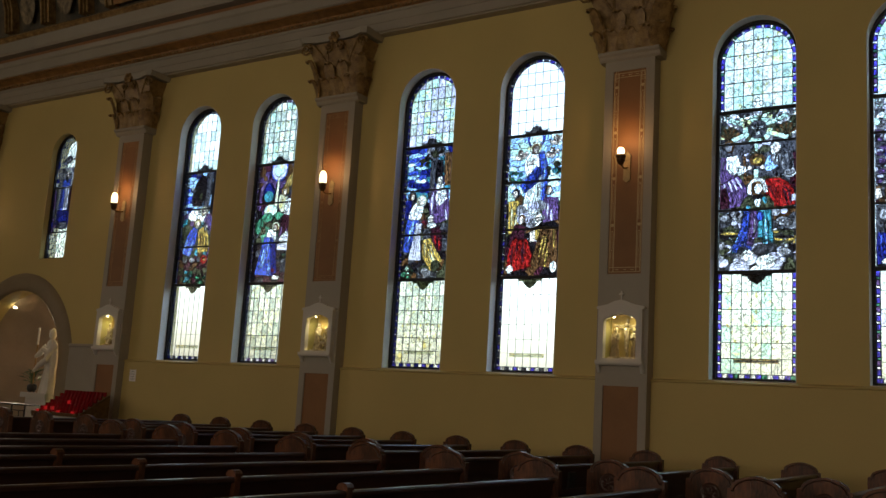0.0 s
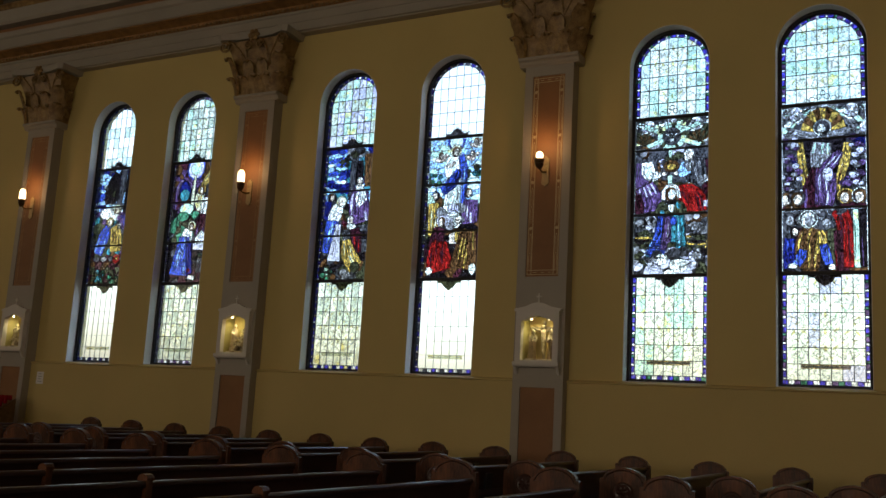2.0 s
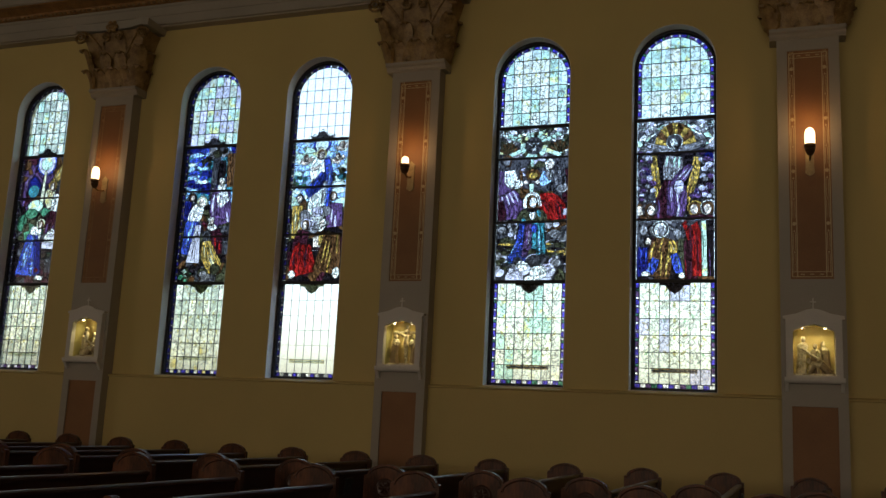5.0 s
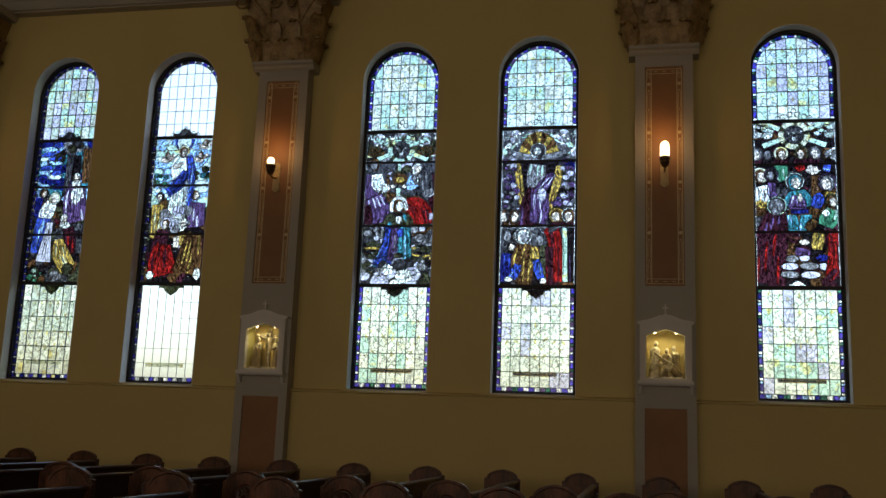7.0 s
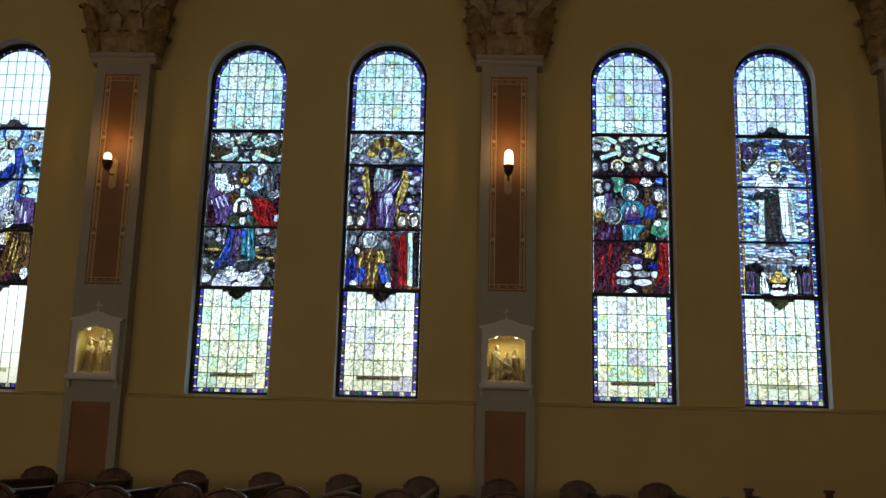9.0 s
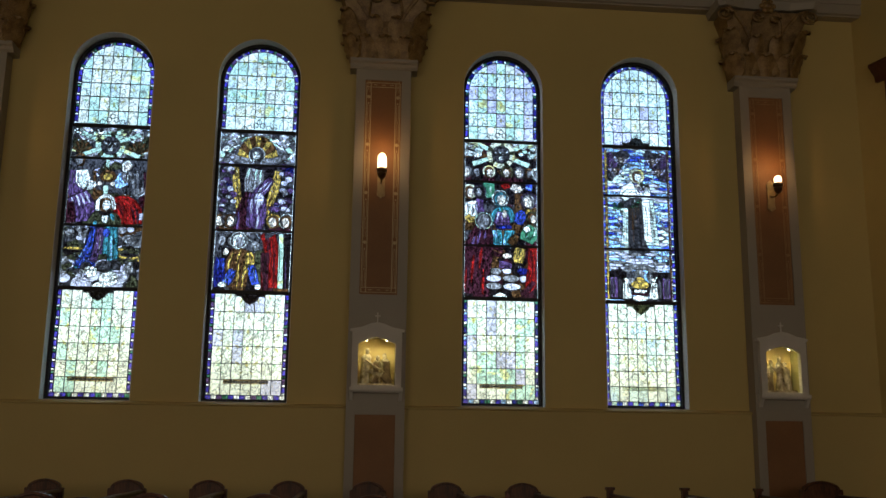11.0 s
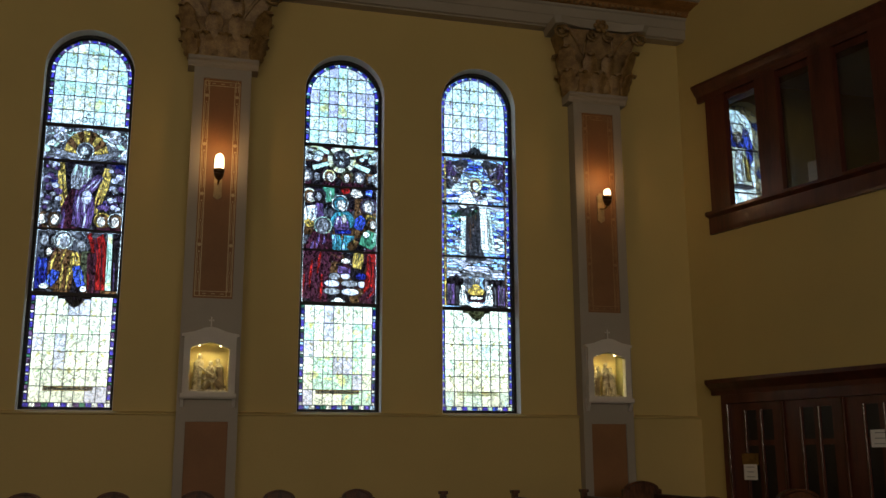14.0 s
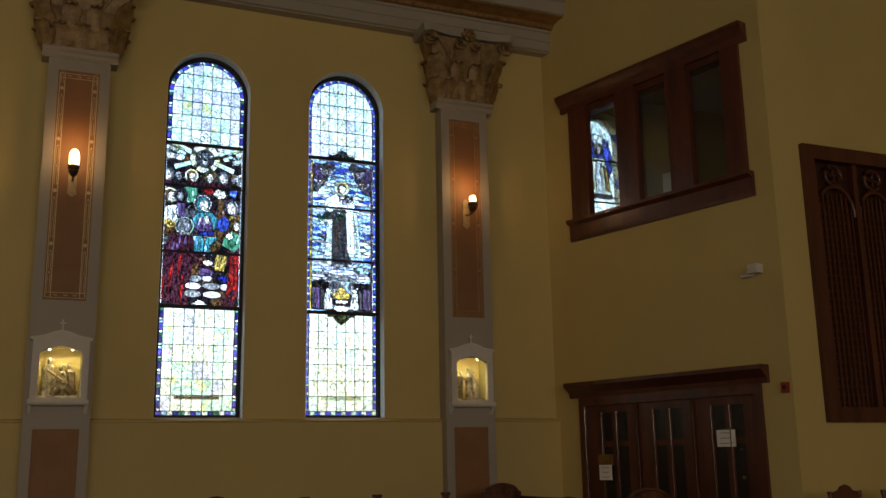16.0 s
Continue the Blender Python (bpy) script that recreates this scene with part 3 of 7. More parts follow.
            self.piece(ray if q % 4 else "olive", [(u, v), (u + r * math.cos(b0), v + r * k * math.sin(b0)), (u + r * math.cos(b1), v + r * k * math.sin(b1))], 0.0024)
        self.disc("slate", u, v, r * 0.64, 0.007)
        for s in (-1, 1):
            self.limb("grey", [(u + s * 0.06 * r, v - 0.05 * r * k, 0.1 * r), (u + s * 0.3 * r, v + 0.1 * r * k, 0.15 * r), (u + s * 0.56 * r, v + 0.34 * r * k, 0.05 * r)], 2, "white", 0.003)
        self.limb("white", [(u, v - 0.4 * r * k, 0.14 * r), (u, v, 0.15 * r), (u, v + 0.22 * r * k, 0.07 * r)], 1, None, 0.003)

    def canopy(self):
        for band, (r0, r1) in enumerate(((0.90, 1.06), (0.80, 0.89))):
            for q in range(11):
                a0, a1 = math.pi * (0.03 + 0.94 * q / 11), math.pi * (0.03 + 0.94 * (q + 1) / 11)
                self.piece(("white", "pale_green", "grey")[(q + band) % 3], [(r1 * math.cos(a0), 0.825 + 0.15 * r1 * math.sin(a0)), (r1 * math.cos(a1), 0.825 + 0.15 * r1 * math.sin(a1)), (r0 * math.cos(a1), 0.825 + 0.15 * r0 * math.sin(a1)), (r0 * math.cos(a0), 0.825 + 0.15 * r0 * math.sin(a0))], 0.0035)
        for u, v in ((-.66, .955), (.68, .955), (0, .985)):
            self.rose(u, v, 0.19 if u else 0.13)
        for s in (-1, 1):
            self.cloud(s * 0.92, 0.97, 0.1, 3, ("white", "pale_blue"))
            self.cloud(s * 0.36, 0.965, 0.1, 3, ("white", "slate", "pale_green"))

    def split(self, poly):
        """Cut a cell along the shapes that cross it, the topmost first: (piece, colour or None)."""
        todo, out = [poly], []
        for shape, colour in reversed(self.shapes):
            sx0, sx1 = min(p[0] for p in shape), max(p[0] for p in shape)
            sz0, sz1 = min(p[1] for p in shape), max(p[1] for p in shape)
            left = []
            for q in todo:
                if max(p[0] for p in q) <= sx0 or min(p[0] for p in q) >= sx1 or max(p[1] for p in q) <= sz0 or min(p[1] for p in q) >= sz1:
                    left.append(q)
                    continue
                inside, outside = q, []
                for k in range(len(shape)):
                    a, b = shape[k], shape[(k + 1) % len(shape)]
                    nx, nz = b[1] - a[1], a[0] - b[0]
                    o = clip(inside, a[0], a[1], -nx, -nz)
                    if len(o) > 2 and area(o) > 1e-7:
                        outside.append(o)
                    inside = clip(inside, a[0], a[1], nx, nz)
                    if len(inside) < 3:
                        break
                if len(inside) > 2 and area(inside) > 1e-7:
                    out.append((inside, colour))
                    left += outside
                else:
                    left.append(q)
            todo = left
        return out + [(q, None) for q in todo]


class Rest:
    """Panes past the first few hundred, joined into one mesh."""
    def __init__(self):
        self.v, self.f, self.m, self.names = [], [], [], []

    def add(self, v, f, mat):
        s = len(self.v)
        if mat not in self.names:
            self.names.append(mat)
        self.v += v
        self.f += [tuple(s + q for q in face) for face in f]
        self.m += [self.names.index(mat)] * len(f)

    def link(self, parent):
        me = bpy.data.meshes.new("picture_pane_rest")
        me.from_pydata(self.v, [], self.f)
        for q in self.names:
            me.materials.append(G[q])
        me.polygons.foreach_set("material_index", self.m)
        ob = new("picture_pane_rest", me)
        ob.parent = parent
        tagged(ob, "many small panes of coloured glass", kind="stuff")


def pane(name, poly, mat, parent, came, w=0.005, rest=None):
    poly = tidy(poly)
    if len(poly) < 3:
        return
    inner = inset(poly, w) if w and area(poly) > 4e-5 else None
    if inner:
        came.ring(poly, inner, -0.004, 0.006)
    else:
        inner = poly
    n = len(inner)
    v = [(x, 0.0, z) for x, z in inner] + [(x, 0.004, z) for x, z in inner]
    f = [tuple(range(n)), tuple(range(2 * n - 1, n - 1, -1))] + [((i + 1) % n, i, n + i, n + (i + 1) % n) for i in range(n)]
    if rest:
        rest.add(v, f, mat)
        return
    me = bpy.data.meshes.new(name)
    me.from_pydata(v, [], f)
    me.materials.append(G[mat])
    ob = new(name, me)
    ob.parent = parent


# compositions of plain colour shapes: across -1..1, up 0..1
def nativity(p):
    p.streaks(-1, .15, .66, .97, 9, ("navy", "sky", "blue", "pale_blue", "sky"))
    p.limb("black", [(-.25, .7, .3), (-.2, .8, .38), (-.1, .9, .3), (.05, .97, .16)], 4)
    p.cloud(-.15, .84, .3, 5, ("black", "olive", "slate"))
    p.limb("slate", [(.25, .66, .14), (.35, .8, .14), (.4, 1, .16)], 2, "grey")
    p.limb("maroon", [(.8, .6, .25), (.85, .8, .2), (.85, 1, .2)], 3)
    p.limb("black", [(.62, .62, .08), (.65, .8, .09), (.7, 1, .1)], 1)
    p.oval("white", -.35, .615, .4, .05)
    p.oval("white", .2, .6, .4, .05)
    p.limb("purple", [(.3, .6, .15), (.6, .56, .25), (.85, .48, .2)], 4, "blue")
    p.head(.2, .645, .15, "pale_yellow", "gold")
    p.limb("blue", [(-.15, .5, .18), (-.4, .4, .3), (-.65, .26, .25)], 5, "sky")
    p.limb("gold", [(.15, .5, .25), (.3, .4, .32), (.35, .28, .3)], 6, "brown")
    p.head(-.12, .535, .16, "gold", "pale_yellow")
    p.head(.42, .5, .11, None, "white")
    for k in range(10):
        p.oval(("brown", "slate", "maroon", "grey")[k % 4], -.85 + .2 * k, .17 + .045 * (k % 2), .17, .022)
    p.disc("red", .45, .215, .2)
    p.oval("gold", .45, .22, .1, .015)
    p.cloud(-.5, .07, .3, 8, ("green", "olive", "teal"))
    p.cloud(.3, .06, .3, 6, ("maroon", "green", "olive"))


def annunciation(p):
    p.limb("purple", [(-.85, .66, .1), (-.8, .8, .1), (-.45, .87, .08), (-.1, .8, .08)], 1, "grey")
    p.oval("navy", -.42, .76, .3, .09)
    p.oval("teal", -.42, .73, .26, .05)
    p.disc("blue", .05, .95, .46)
    p.disc("pale_violet", .05, .95, .4)
    p.disc("pale_green", .05, .95, .26)
    p.limb("pale_yellow", [(.0, .62, .09), (.02, .75, .07), (.05, .89, .05)], 0)
    p.limb("gold", [(.4, .78, .1), (.65, .85, .16), (.95, .93, .16)], 4, "pale_yellow")
    p.limb("blue", [(.9, .72, .1), (.92, .8, .1), (.95, .86, .08)], 1)
    p.limb("pale_yellow", [(.4, .73, .2), (.35, .68, .24), (.5, .6, .2)], 4, "gold")
    p.head(.45, .765, .15, "gold", "brown")
    p.limb("white", [(.75, .7, .2), (.7, .6, .22), (.6, .52, .2)], 4, "grey")
    p.limb("maroon", [(.7, .56, .25), (.6, .46, .3), (.55, .38, .3)], 5, "purple")
    p.limb("white", [(.8, .4, .2), (.55, .34, .25), (.4, .31, .12)], 4, "pale_violet")
    p.oval("pale_green", -.25, .61, .36, .05)
    p.oval("green", -.4, .55, .3, .04)
    p.limb("white", [(-.05, .44, .22), (-.1, .38, .28), (-.1, .33, .22)], 3, "pale_violet")
    p.limb("blue", [(-.2, .38, .25), (-.3, .2, .38), (-.35, .06, .5)], 8, "sky")
    p.limb("navy", [(.05, .34, .12), (.12, .2, .12), (.2, .07, .14)], 2, "blue")
    p.head(.1, .46, .15, "pale_yellow", "brown")
    p.piece("pale_violet", [(.25, .32), (1, .31), (1, .26), (.25, .27)])
    p.limb("slate", [(.7, .24, .2), (.7, .15, .16), (.7, .08, .2)], 3)
    p.cloud(.7, .2, .2, 5, ("green", "grey", "olive"))
    p.piece("white", [(.1, .03), (.45, .02), (.5, .05), (.15, .06)])
    p.disc("red", .12, .1, .09)


def visitation(p):
    p.streaks(-1, -.1, .66, 1, 10, ("navy", "blue", "sky", "sky", "pale_blue"))
    p.limb("black", [(-.35, .9, .05), (-.1, .93, .1), (.2, .96, .12), (.5, .98, .1)], 2)
    p.cloud(.35, .95, .34, 7, ("slate", "olive", "grey", "black"))
    p.cloud(-.2, .9, .2, 4, ("black", "slate", "olive"))
    p.limb("slate", [(.1, .6, .12), (.12, .75, .11), (.15, .9, .14)], 3, "grey")
    p.limb("black", [(.4, .72, .14), (.4, .8, .16), (.42, .9, .12)], 2)
    p.limb("brown", [(.85, .7, .2), (.8, .85, .2), (.8, .95, .2)], 4)
    p.limb("purple", [(.5, .68, .32), (.45, .6, .4), (.5, .5, .42), (.6, .42, .4)], 7, "pale_violet")
    p.limb("white", [(.5, .66, .2), (.55, .6, .24), (.65, .57, .2)], 4, "pale_violet")
    p.oval("white", .45, .695, .17, .035)
    p.head(.45, .735, .15, None, "white")
    p.piece("slate", [(.1, .41), (1, .41), (1, .36), (.1, .36)])
    p.piece("black", [(.2, .36), (1, .36), (1, .3), (.2, .3)])
    p.piece("slate", [(.45, .3), (1, .3), (1, .2), (.55, .2)])
    p.limb("navy", [(-.85, .6, .16), (-.88, .52, .15), (-.85, .45, .12)], 2, "purple")
    p.head(-.7, .625, .13, "pale_green", "brown")
    p.limb("white", [(-.35, .56, .2), (-.5, .5, .28), (-.6, .44, .22)], 5, "pale_violet")
    p.limb("blue", [(-.6, .45, .28), (-.65, .34, .28), (-.75, .2, .22)], 5, "sky")
    p.limb("pale_violet", [(-.35, .42, .12), (-.4, .3, .16), (-.45, .14, .28)], 5, "white")
    p.head(-.28, .585, .16, "pale_yellow", "white")
    p.limb("maroon", [(-.2, .44, .07), (.0, .41, .1), (.25, .39, .12)], 2, "red")
    p.limb("maroon", [(.35, .38, .2), (.45, .3, .22), (.5, .2, .2)], 4, "red")
    p.limb("gold", [(.05, .3, .16), (.15, .2, .3), (.5, .09, .3)], 8, "pale_yellow")
    p.oval("white", .2, .4, .2, .025)
    p.head(.15, .445, .14, None, "white")
    p.cloud(-.75, .05, .22, 6, ("green", "olive", "pale_green"))
    p.cloud(.1, .03, .4, 7, ("slate", "grey", "olive"))


def assumption_of_mary(p):
    p.streaks(-1, 1, .62, 1, 9, ("sky", "pale_blue", "pale_green", "sky", "pale_blue"))
    p.disc("blue", .0, .985, .34)
    p.disc("pale_blue", .0, .975, .25)
    for u, v in ((-.55, .88), (.62, .88), (.75, .97)):
        p.limb("skin", [(u - .22, v - .02, .05), (u, v - .03, .09), (u + .24, v + .01, .05)], 2, "red")
        p.head(u, v, .11, None, "brown")
    p.cloud(.75, .76, .26, 6, ("green", "teal", "olive"))
    p.cloud(-.8, .7, .24, 6, ("teal", "green", "olive"))
    p.limb("bright", [(-.05, .88, .16), (-.12, .8, .28), (-.05, .72, .26)], 4, "pale_blue")
    p.limb("blue", [(.22, .88, .1), (.32, .78, .15), (.3, .62, .16), (.25, .46, .13)], 4, "sky")
    p.limb("white", [(.0, .72, .26), (-.05, .58, .28), (-.12, .44, .3)], 7, "pale_blue")
    p.limb("blue", [(.15, .77, .12), (-.05, .69, .2), (-.45, .62, .16)], 4, "navy")
    p.limb("skin", [(-.3, .8, .07), (-.12, .81, .05), (.0, .83, .04)], 0)
    p.head(.0, .905, .16, "pale_yellow", "brown")
    p.limb("gold", [(-.75, .54, .2), (-.72, .44, .22), (-.75, .3, .16)], 5, "pale_yellow")
    p.head(-.68, .59, .14, None, "black")
    p.limb("purple", [(.65, .55, .26), (.62, .46, .3), (.65, .38, .28)], 5, "pale_violet")
    p.head(.55, .6, .14, None, "brown")
    p.cloud(-.05, .43, .4, 8, ("grey", "pale_violet", "white"))
    p.limb("skin", [(.05, .32, .16), (.1, .28, .18), (.1, .24, .2)], 2, "pale_violet")
    p.limb("maroon", [(-.45, .36, .2), (-.55, .28, .26), (-.6, .2, .28)], 3, "red")
    p.limb("red", [(-.45, .26, .28), (-.45, .15, .45), (-.35, .05, .55)], 9, "maroon")
    p.limb("gold", [(.3, .34, .2), (.35, .28, .24), (.3, .24, .2)], 3)
    p.limb("brown", [(.6, .34, .28), (.55, .2, .4), (.45, .06, .5)], 8, "gold")
    p.head(-.4, .4, .15, "pale_violet", "brown")
    p.head(.22, .405, .15, None, "white")
    p.oval("white", -.8, .05, .14, .03)
    p.oval("white", .82, .06, .13, .04)


def coronation(p):
    p.canopy()
    for s in (-1, 1):
        p.fan("brown", "olive", s * .75, .83, .3, 20, 160)
    p.burst(0, .885, .4)
    p.piece("slate", [(-1, .8), (1, .8), (1, .6), (-1, .6)], 0)
    p.cloud(.0, .77, .3, 4, ("slate", "pale_violet", "olive"))
    p.limb("pale_green", [(-.03, .795, .05), (-.03, .745, .05)], 0)
    p.limb("brown", [(-.35, .72, .04), (-.33, .65, .04), (-.32, .56, .04)], 0)
    p.oval("brown", 0, .69, .22, .04)
    p.oval("gold", 0, .685, .13, .022)
    p.limb("pale_green", [(-.03, .63, .07), (-.03, .57, .06)], 0)
    p.limb("purple", [(-.9, .72, .12), (-.9, .64, .16), (-.78, .57, .2)], 3, "slate")
    p.limb("purple", [(-.75, .57, .26), (-.62, .5, .34), (-.55, .4, .3)], 9, "pale_violet")
    p.limb("maroon", [(-.95, .52, .1), (-.9, .46, .14), (-.9, .39, .14)], 3)
    p.limb("white", [(-.68, .725, .15), (-.64, .66, .2), (-.5, .63, .15), (-.25, .637, .06)], 4, "pale_blue")
    p.oval("skin", -.2, .642, .08, .014)
    p.head(-.76, .79, .16, None, "brown", "grey")
    p.limb("maroon", [(.95, .72, .1), (.95, .6, .1), (.95, .5, .1)], 2, "red")
    p.limb("slate", [(.7, .73, .2), (.72, .66, .24), (.75, .58, .2)], 4, "grey")
    p.limb("sky", [(.42, .71, .13), (.38, .66, .18), (.2, .635, .1)], 3, "blue")
    p.oval("skin", .14, .64, .07, .014)
    p.limb("red", [(.2, .54, .1), (.5, .52, .22), (.7, .47, .26), (.75, .39, .24)], 6, "maroon")
    p.limb("red", [(.3, .5, .1), (.42, .44, .16), (.45, .39, .14)], 2, "maroon")
    p.limb("grey", [(.7, .6, .1), (.85, .59, .12), (.98, .61, .1)], 2, "white")
    p.limb("pale_violet", [(.95, .46, .06), (.95, .42, .06)], 0)
    p.limb("grey", [(.5, .72, .14), (.5, .68, .12), (.5, .65, .06)], 3, "white")
    p.head(.48, .755, .15, None, "white", "skin")
    # the kneeling figure under the crown, in clouds
    p.streaks(-1, 1, .16, .24, 5, ("olive", "black", "gold", "olive"))
    p.cloud(-.66, .32, .3, 8)
    p.cloud(.7, .31, .3, 8)
    p.cloud(-.72, .1, .3, 9, ("grey", "slate", "pale_violet", "olive"))
    p.cloud(.72, .1, .3, 9, ("grey", "slate", "pale_violet", "olive"))
    p.limb("olive", [(.0, .46, .3), (.0, .41, .44), (.02, .37, .42)], 5, "teal")
    p.limb("teal", [(.0, .38, .36), (-.02, .26, .42), (-.08, .1, .6)], 6, "blue")
    p.limb("blue", [(-.25, .37, .09), (-.34, .24, .12), (-.62, .12, .1)], 3, "sky")
    p.limb("blue", [(-.2, .2, .1), (-.28, .12, .13), (-.35, .06, .1)], 2)
    p.limb("purple", [(-.08, .37, .1), (-.1, .26, .12), (-.12, .15, .14)], 3, "grey")
    p.limb("olive", [(.04, .2, .1), (.02, .14, .12), (-.02, .09, .1)], 2)
    p.limb("teal", [(.28, .37, .1), (.3, .24, .12), (.38, .1, .14)], 3, "sky")
    p.oval("blue", .08, .335, .1, .03)
    p.oval("white", .02, .425, .1, .035)
    p.oval("black", 0, .455, .16, .014)
    p.limb("white", [(-.2, .47, .05), (-.2, .52, .06), (-.05, .565, .06), (.16, .545, .06), (.24, .48, .05)], 1, "slate")
    p.head(.0, .51, .17, None, "brown", "white")
    p.cloud(-.05, .045, .5, 10, ("grey", "slate", "pale_violet", "white"))


def ascension(p):
    p.canopy()
    p.fan("gold", "brown", 0, .825, .56, 10, 170)
    for s in (-1, 1):
        p.limb("grey", [(s * .08, .81, .1), (s * .45, .825, .09), (s * .72, .85, .07), (s * .9, .875, .03)], 2, "purple")
        p.cloud(s * .84, .83, .16, 3, ("pale_violet", "grey"))
    p.piece("black", [(-.56, .79), (.56, .79), (.36, .4), (-.36, .4)])
    p.limb("gold", [(-.58, .78, .09), (-.52, .65, .1), (-.4, .5, .1)], 3, "brown")
    p.limb("gold", [(.58, .76, .09), (.5, .64, .12), (.3, .48, .08)], 3, "brown")
    for s in (-1, 1):
        for k in range(6):
            p.cloud(s * (.86 - .06 * max(0, k - 2)), .765 - .055 * k, .21, 3, ("pale_violet", "grey", "purple"))
    p.limb("maroon", [(-.15, .62, .12), (-.2, .5, .3), (-.15, .38, .4)], 7, "purple")
    p.limb("purple", [(.05, .58, .24), (.05, .48, .26), (.0, .39, .22)], 6, "pale_violet")
    p.limb("grey", [(-.02, .77, .22), (-.06, .7, .26), (-.08, .62, .22)], 6, "pale_green")
    p.limb("purple", [(.42, .71, .08), (.25, .66, .14), (.05, .61, .14), (-.1, .58, .06)], 4, "pale_violet")
    p.oval("pale_violet", .1, .575, .13, .045)
    p.head(-.02, .855, .17, "white", "slate", "white")
    for u, c in ((-.9, "grey"), (-.66, "slate"), (.52, "gold"), (.86, "white")):
        p.head(u, .435, .16, c, "brown", "skin")
    p.piece("slate", [(-1, .365), (1, .365), (1, .26), (-1, .26)], 0)
    p.cloud(.05, .34, .2, 4, ("grey", "slate"))
    p.head(-.85, .31, .16, "grey", "slate", "grey")
    p.head(-.62, .31, .13, None, "black", "grey")
    p.head(.06, .28, .12, None, "grey", "grey")
    p.limb("olive", [(.2, .25, .12), (.22, .14, .14), (.25, .03, .14)], 2)
    p.limb("navy", [(-.8, .2, .16), (-.82, .12, .18), (-.8, .02, .18)], 4, "blue")
    p.limb("brown", [(-.28, .26, .2), (-.38, .17, .32), (-.4, .02, .28)], 8, "gold")
    p.limb("gold", [(-.1, .24, .08), (-.05, .18, .13), (-.1, .1, .1)], 2, "brown")
    p.limb("blue", [(-.5, .13, .1), (-.58, .08, .13), (-.68, .04, .1)], 3, "sky")
    p.limb("blue", [(-.02, .16, .1), (.04, .1, .12), (.12, .04, .1)], 3, "sky")
    p.oval("white", -.76, .035, .12, .018)
    p.oval("white", .18, .025, .09, .018)
    p.head(-.72, .24, .12, None, "black", "skin")
    p.head(-.38, .305, .18, "white", "white", "grey")
    p.limb("red", [(.22, .32, .1), (.42, .33, .2), (.5, .22, .18), (.52, .02, .18)], 6, "maroon")
    p.limb("maroon", [(.32, .24, .1), (.34, .12, .1), (.36, .02, .1)], 2, "red")
    p.limb("pale_green", [(.74, .36, .06), (.76, .2, .07), (.78, .02, .09)], 2, "green")
    p.limb("black", [(.92, .36, .08), (.92, .2, .1), (.94, .02, .1)], 2, "purple")


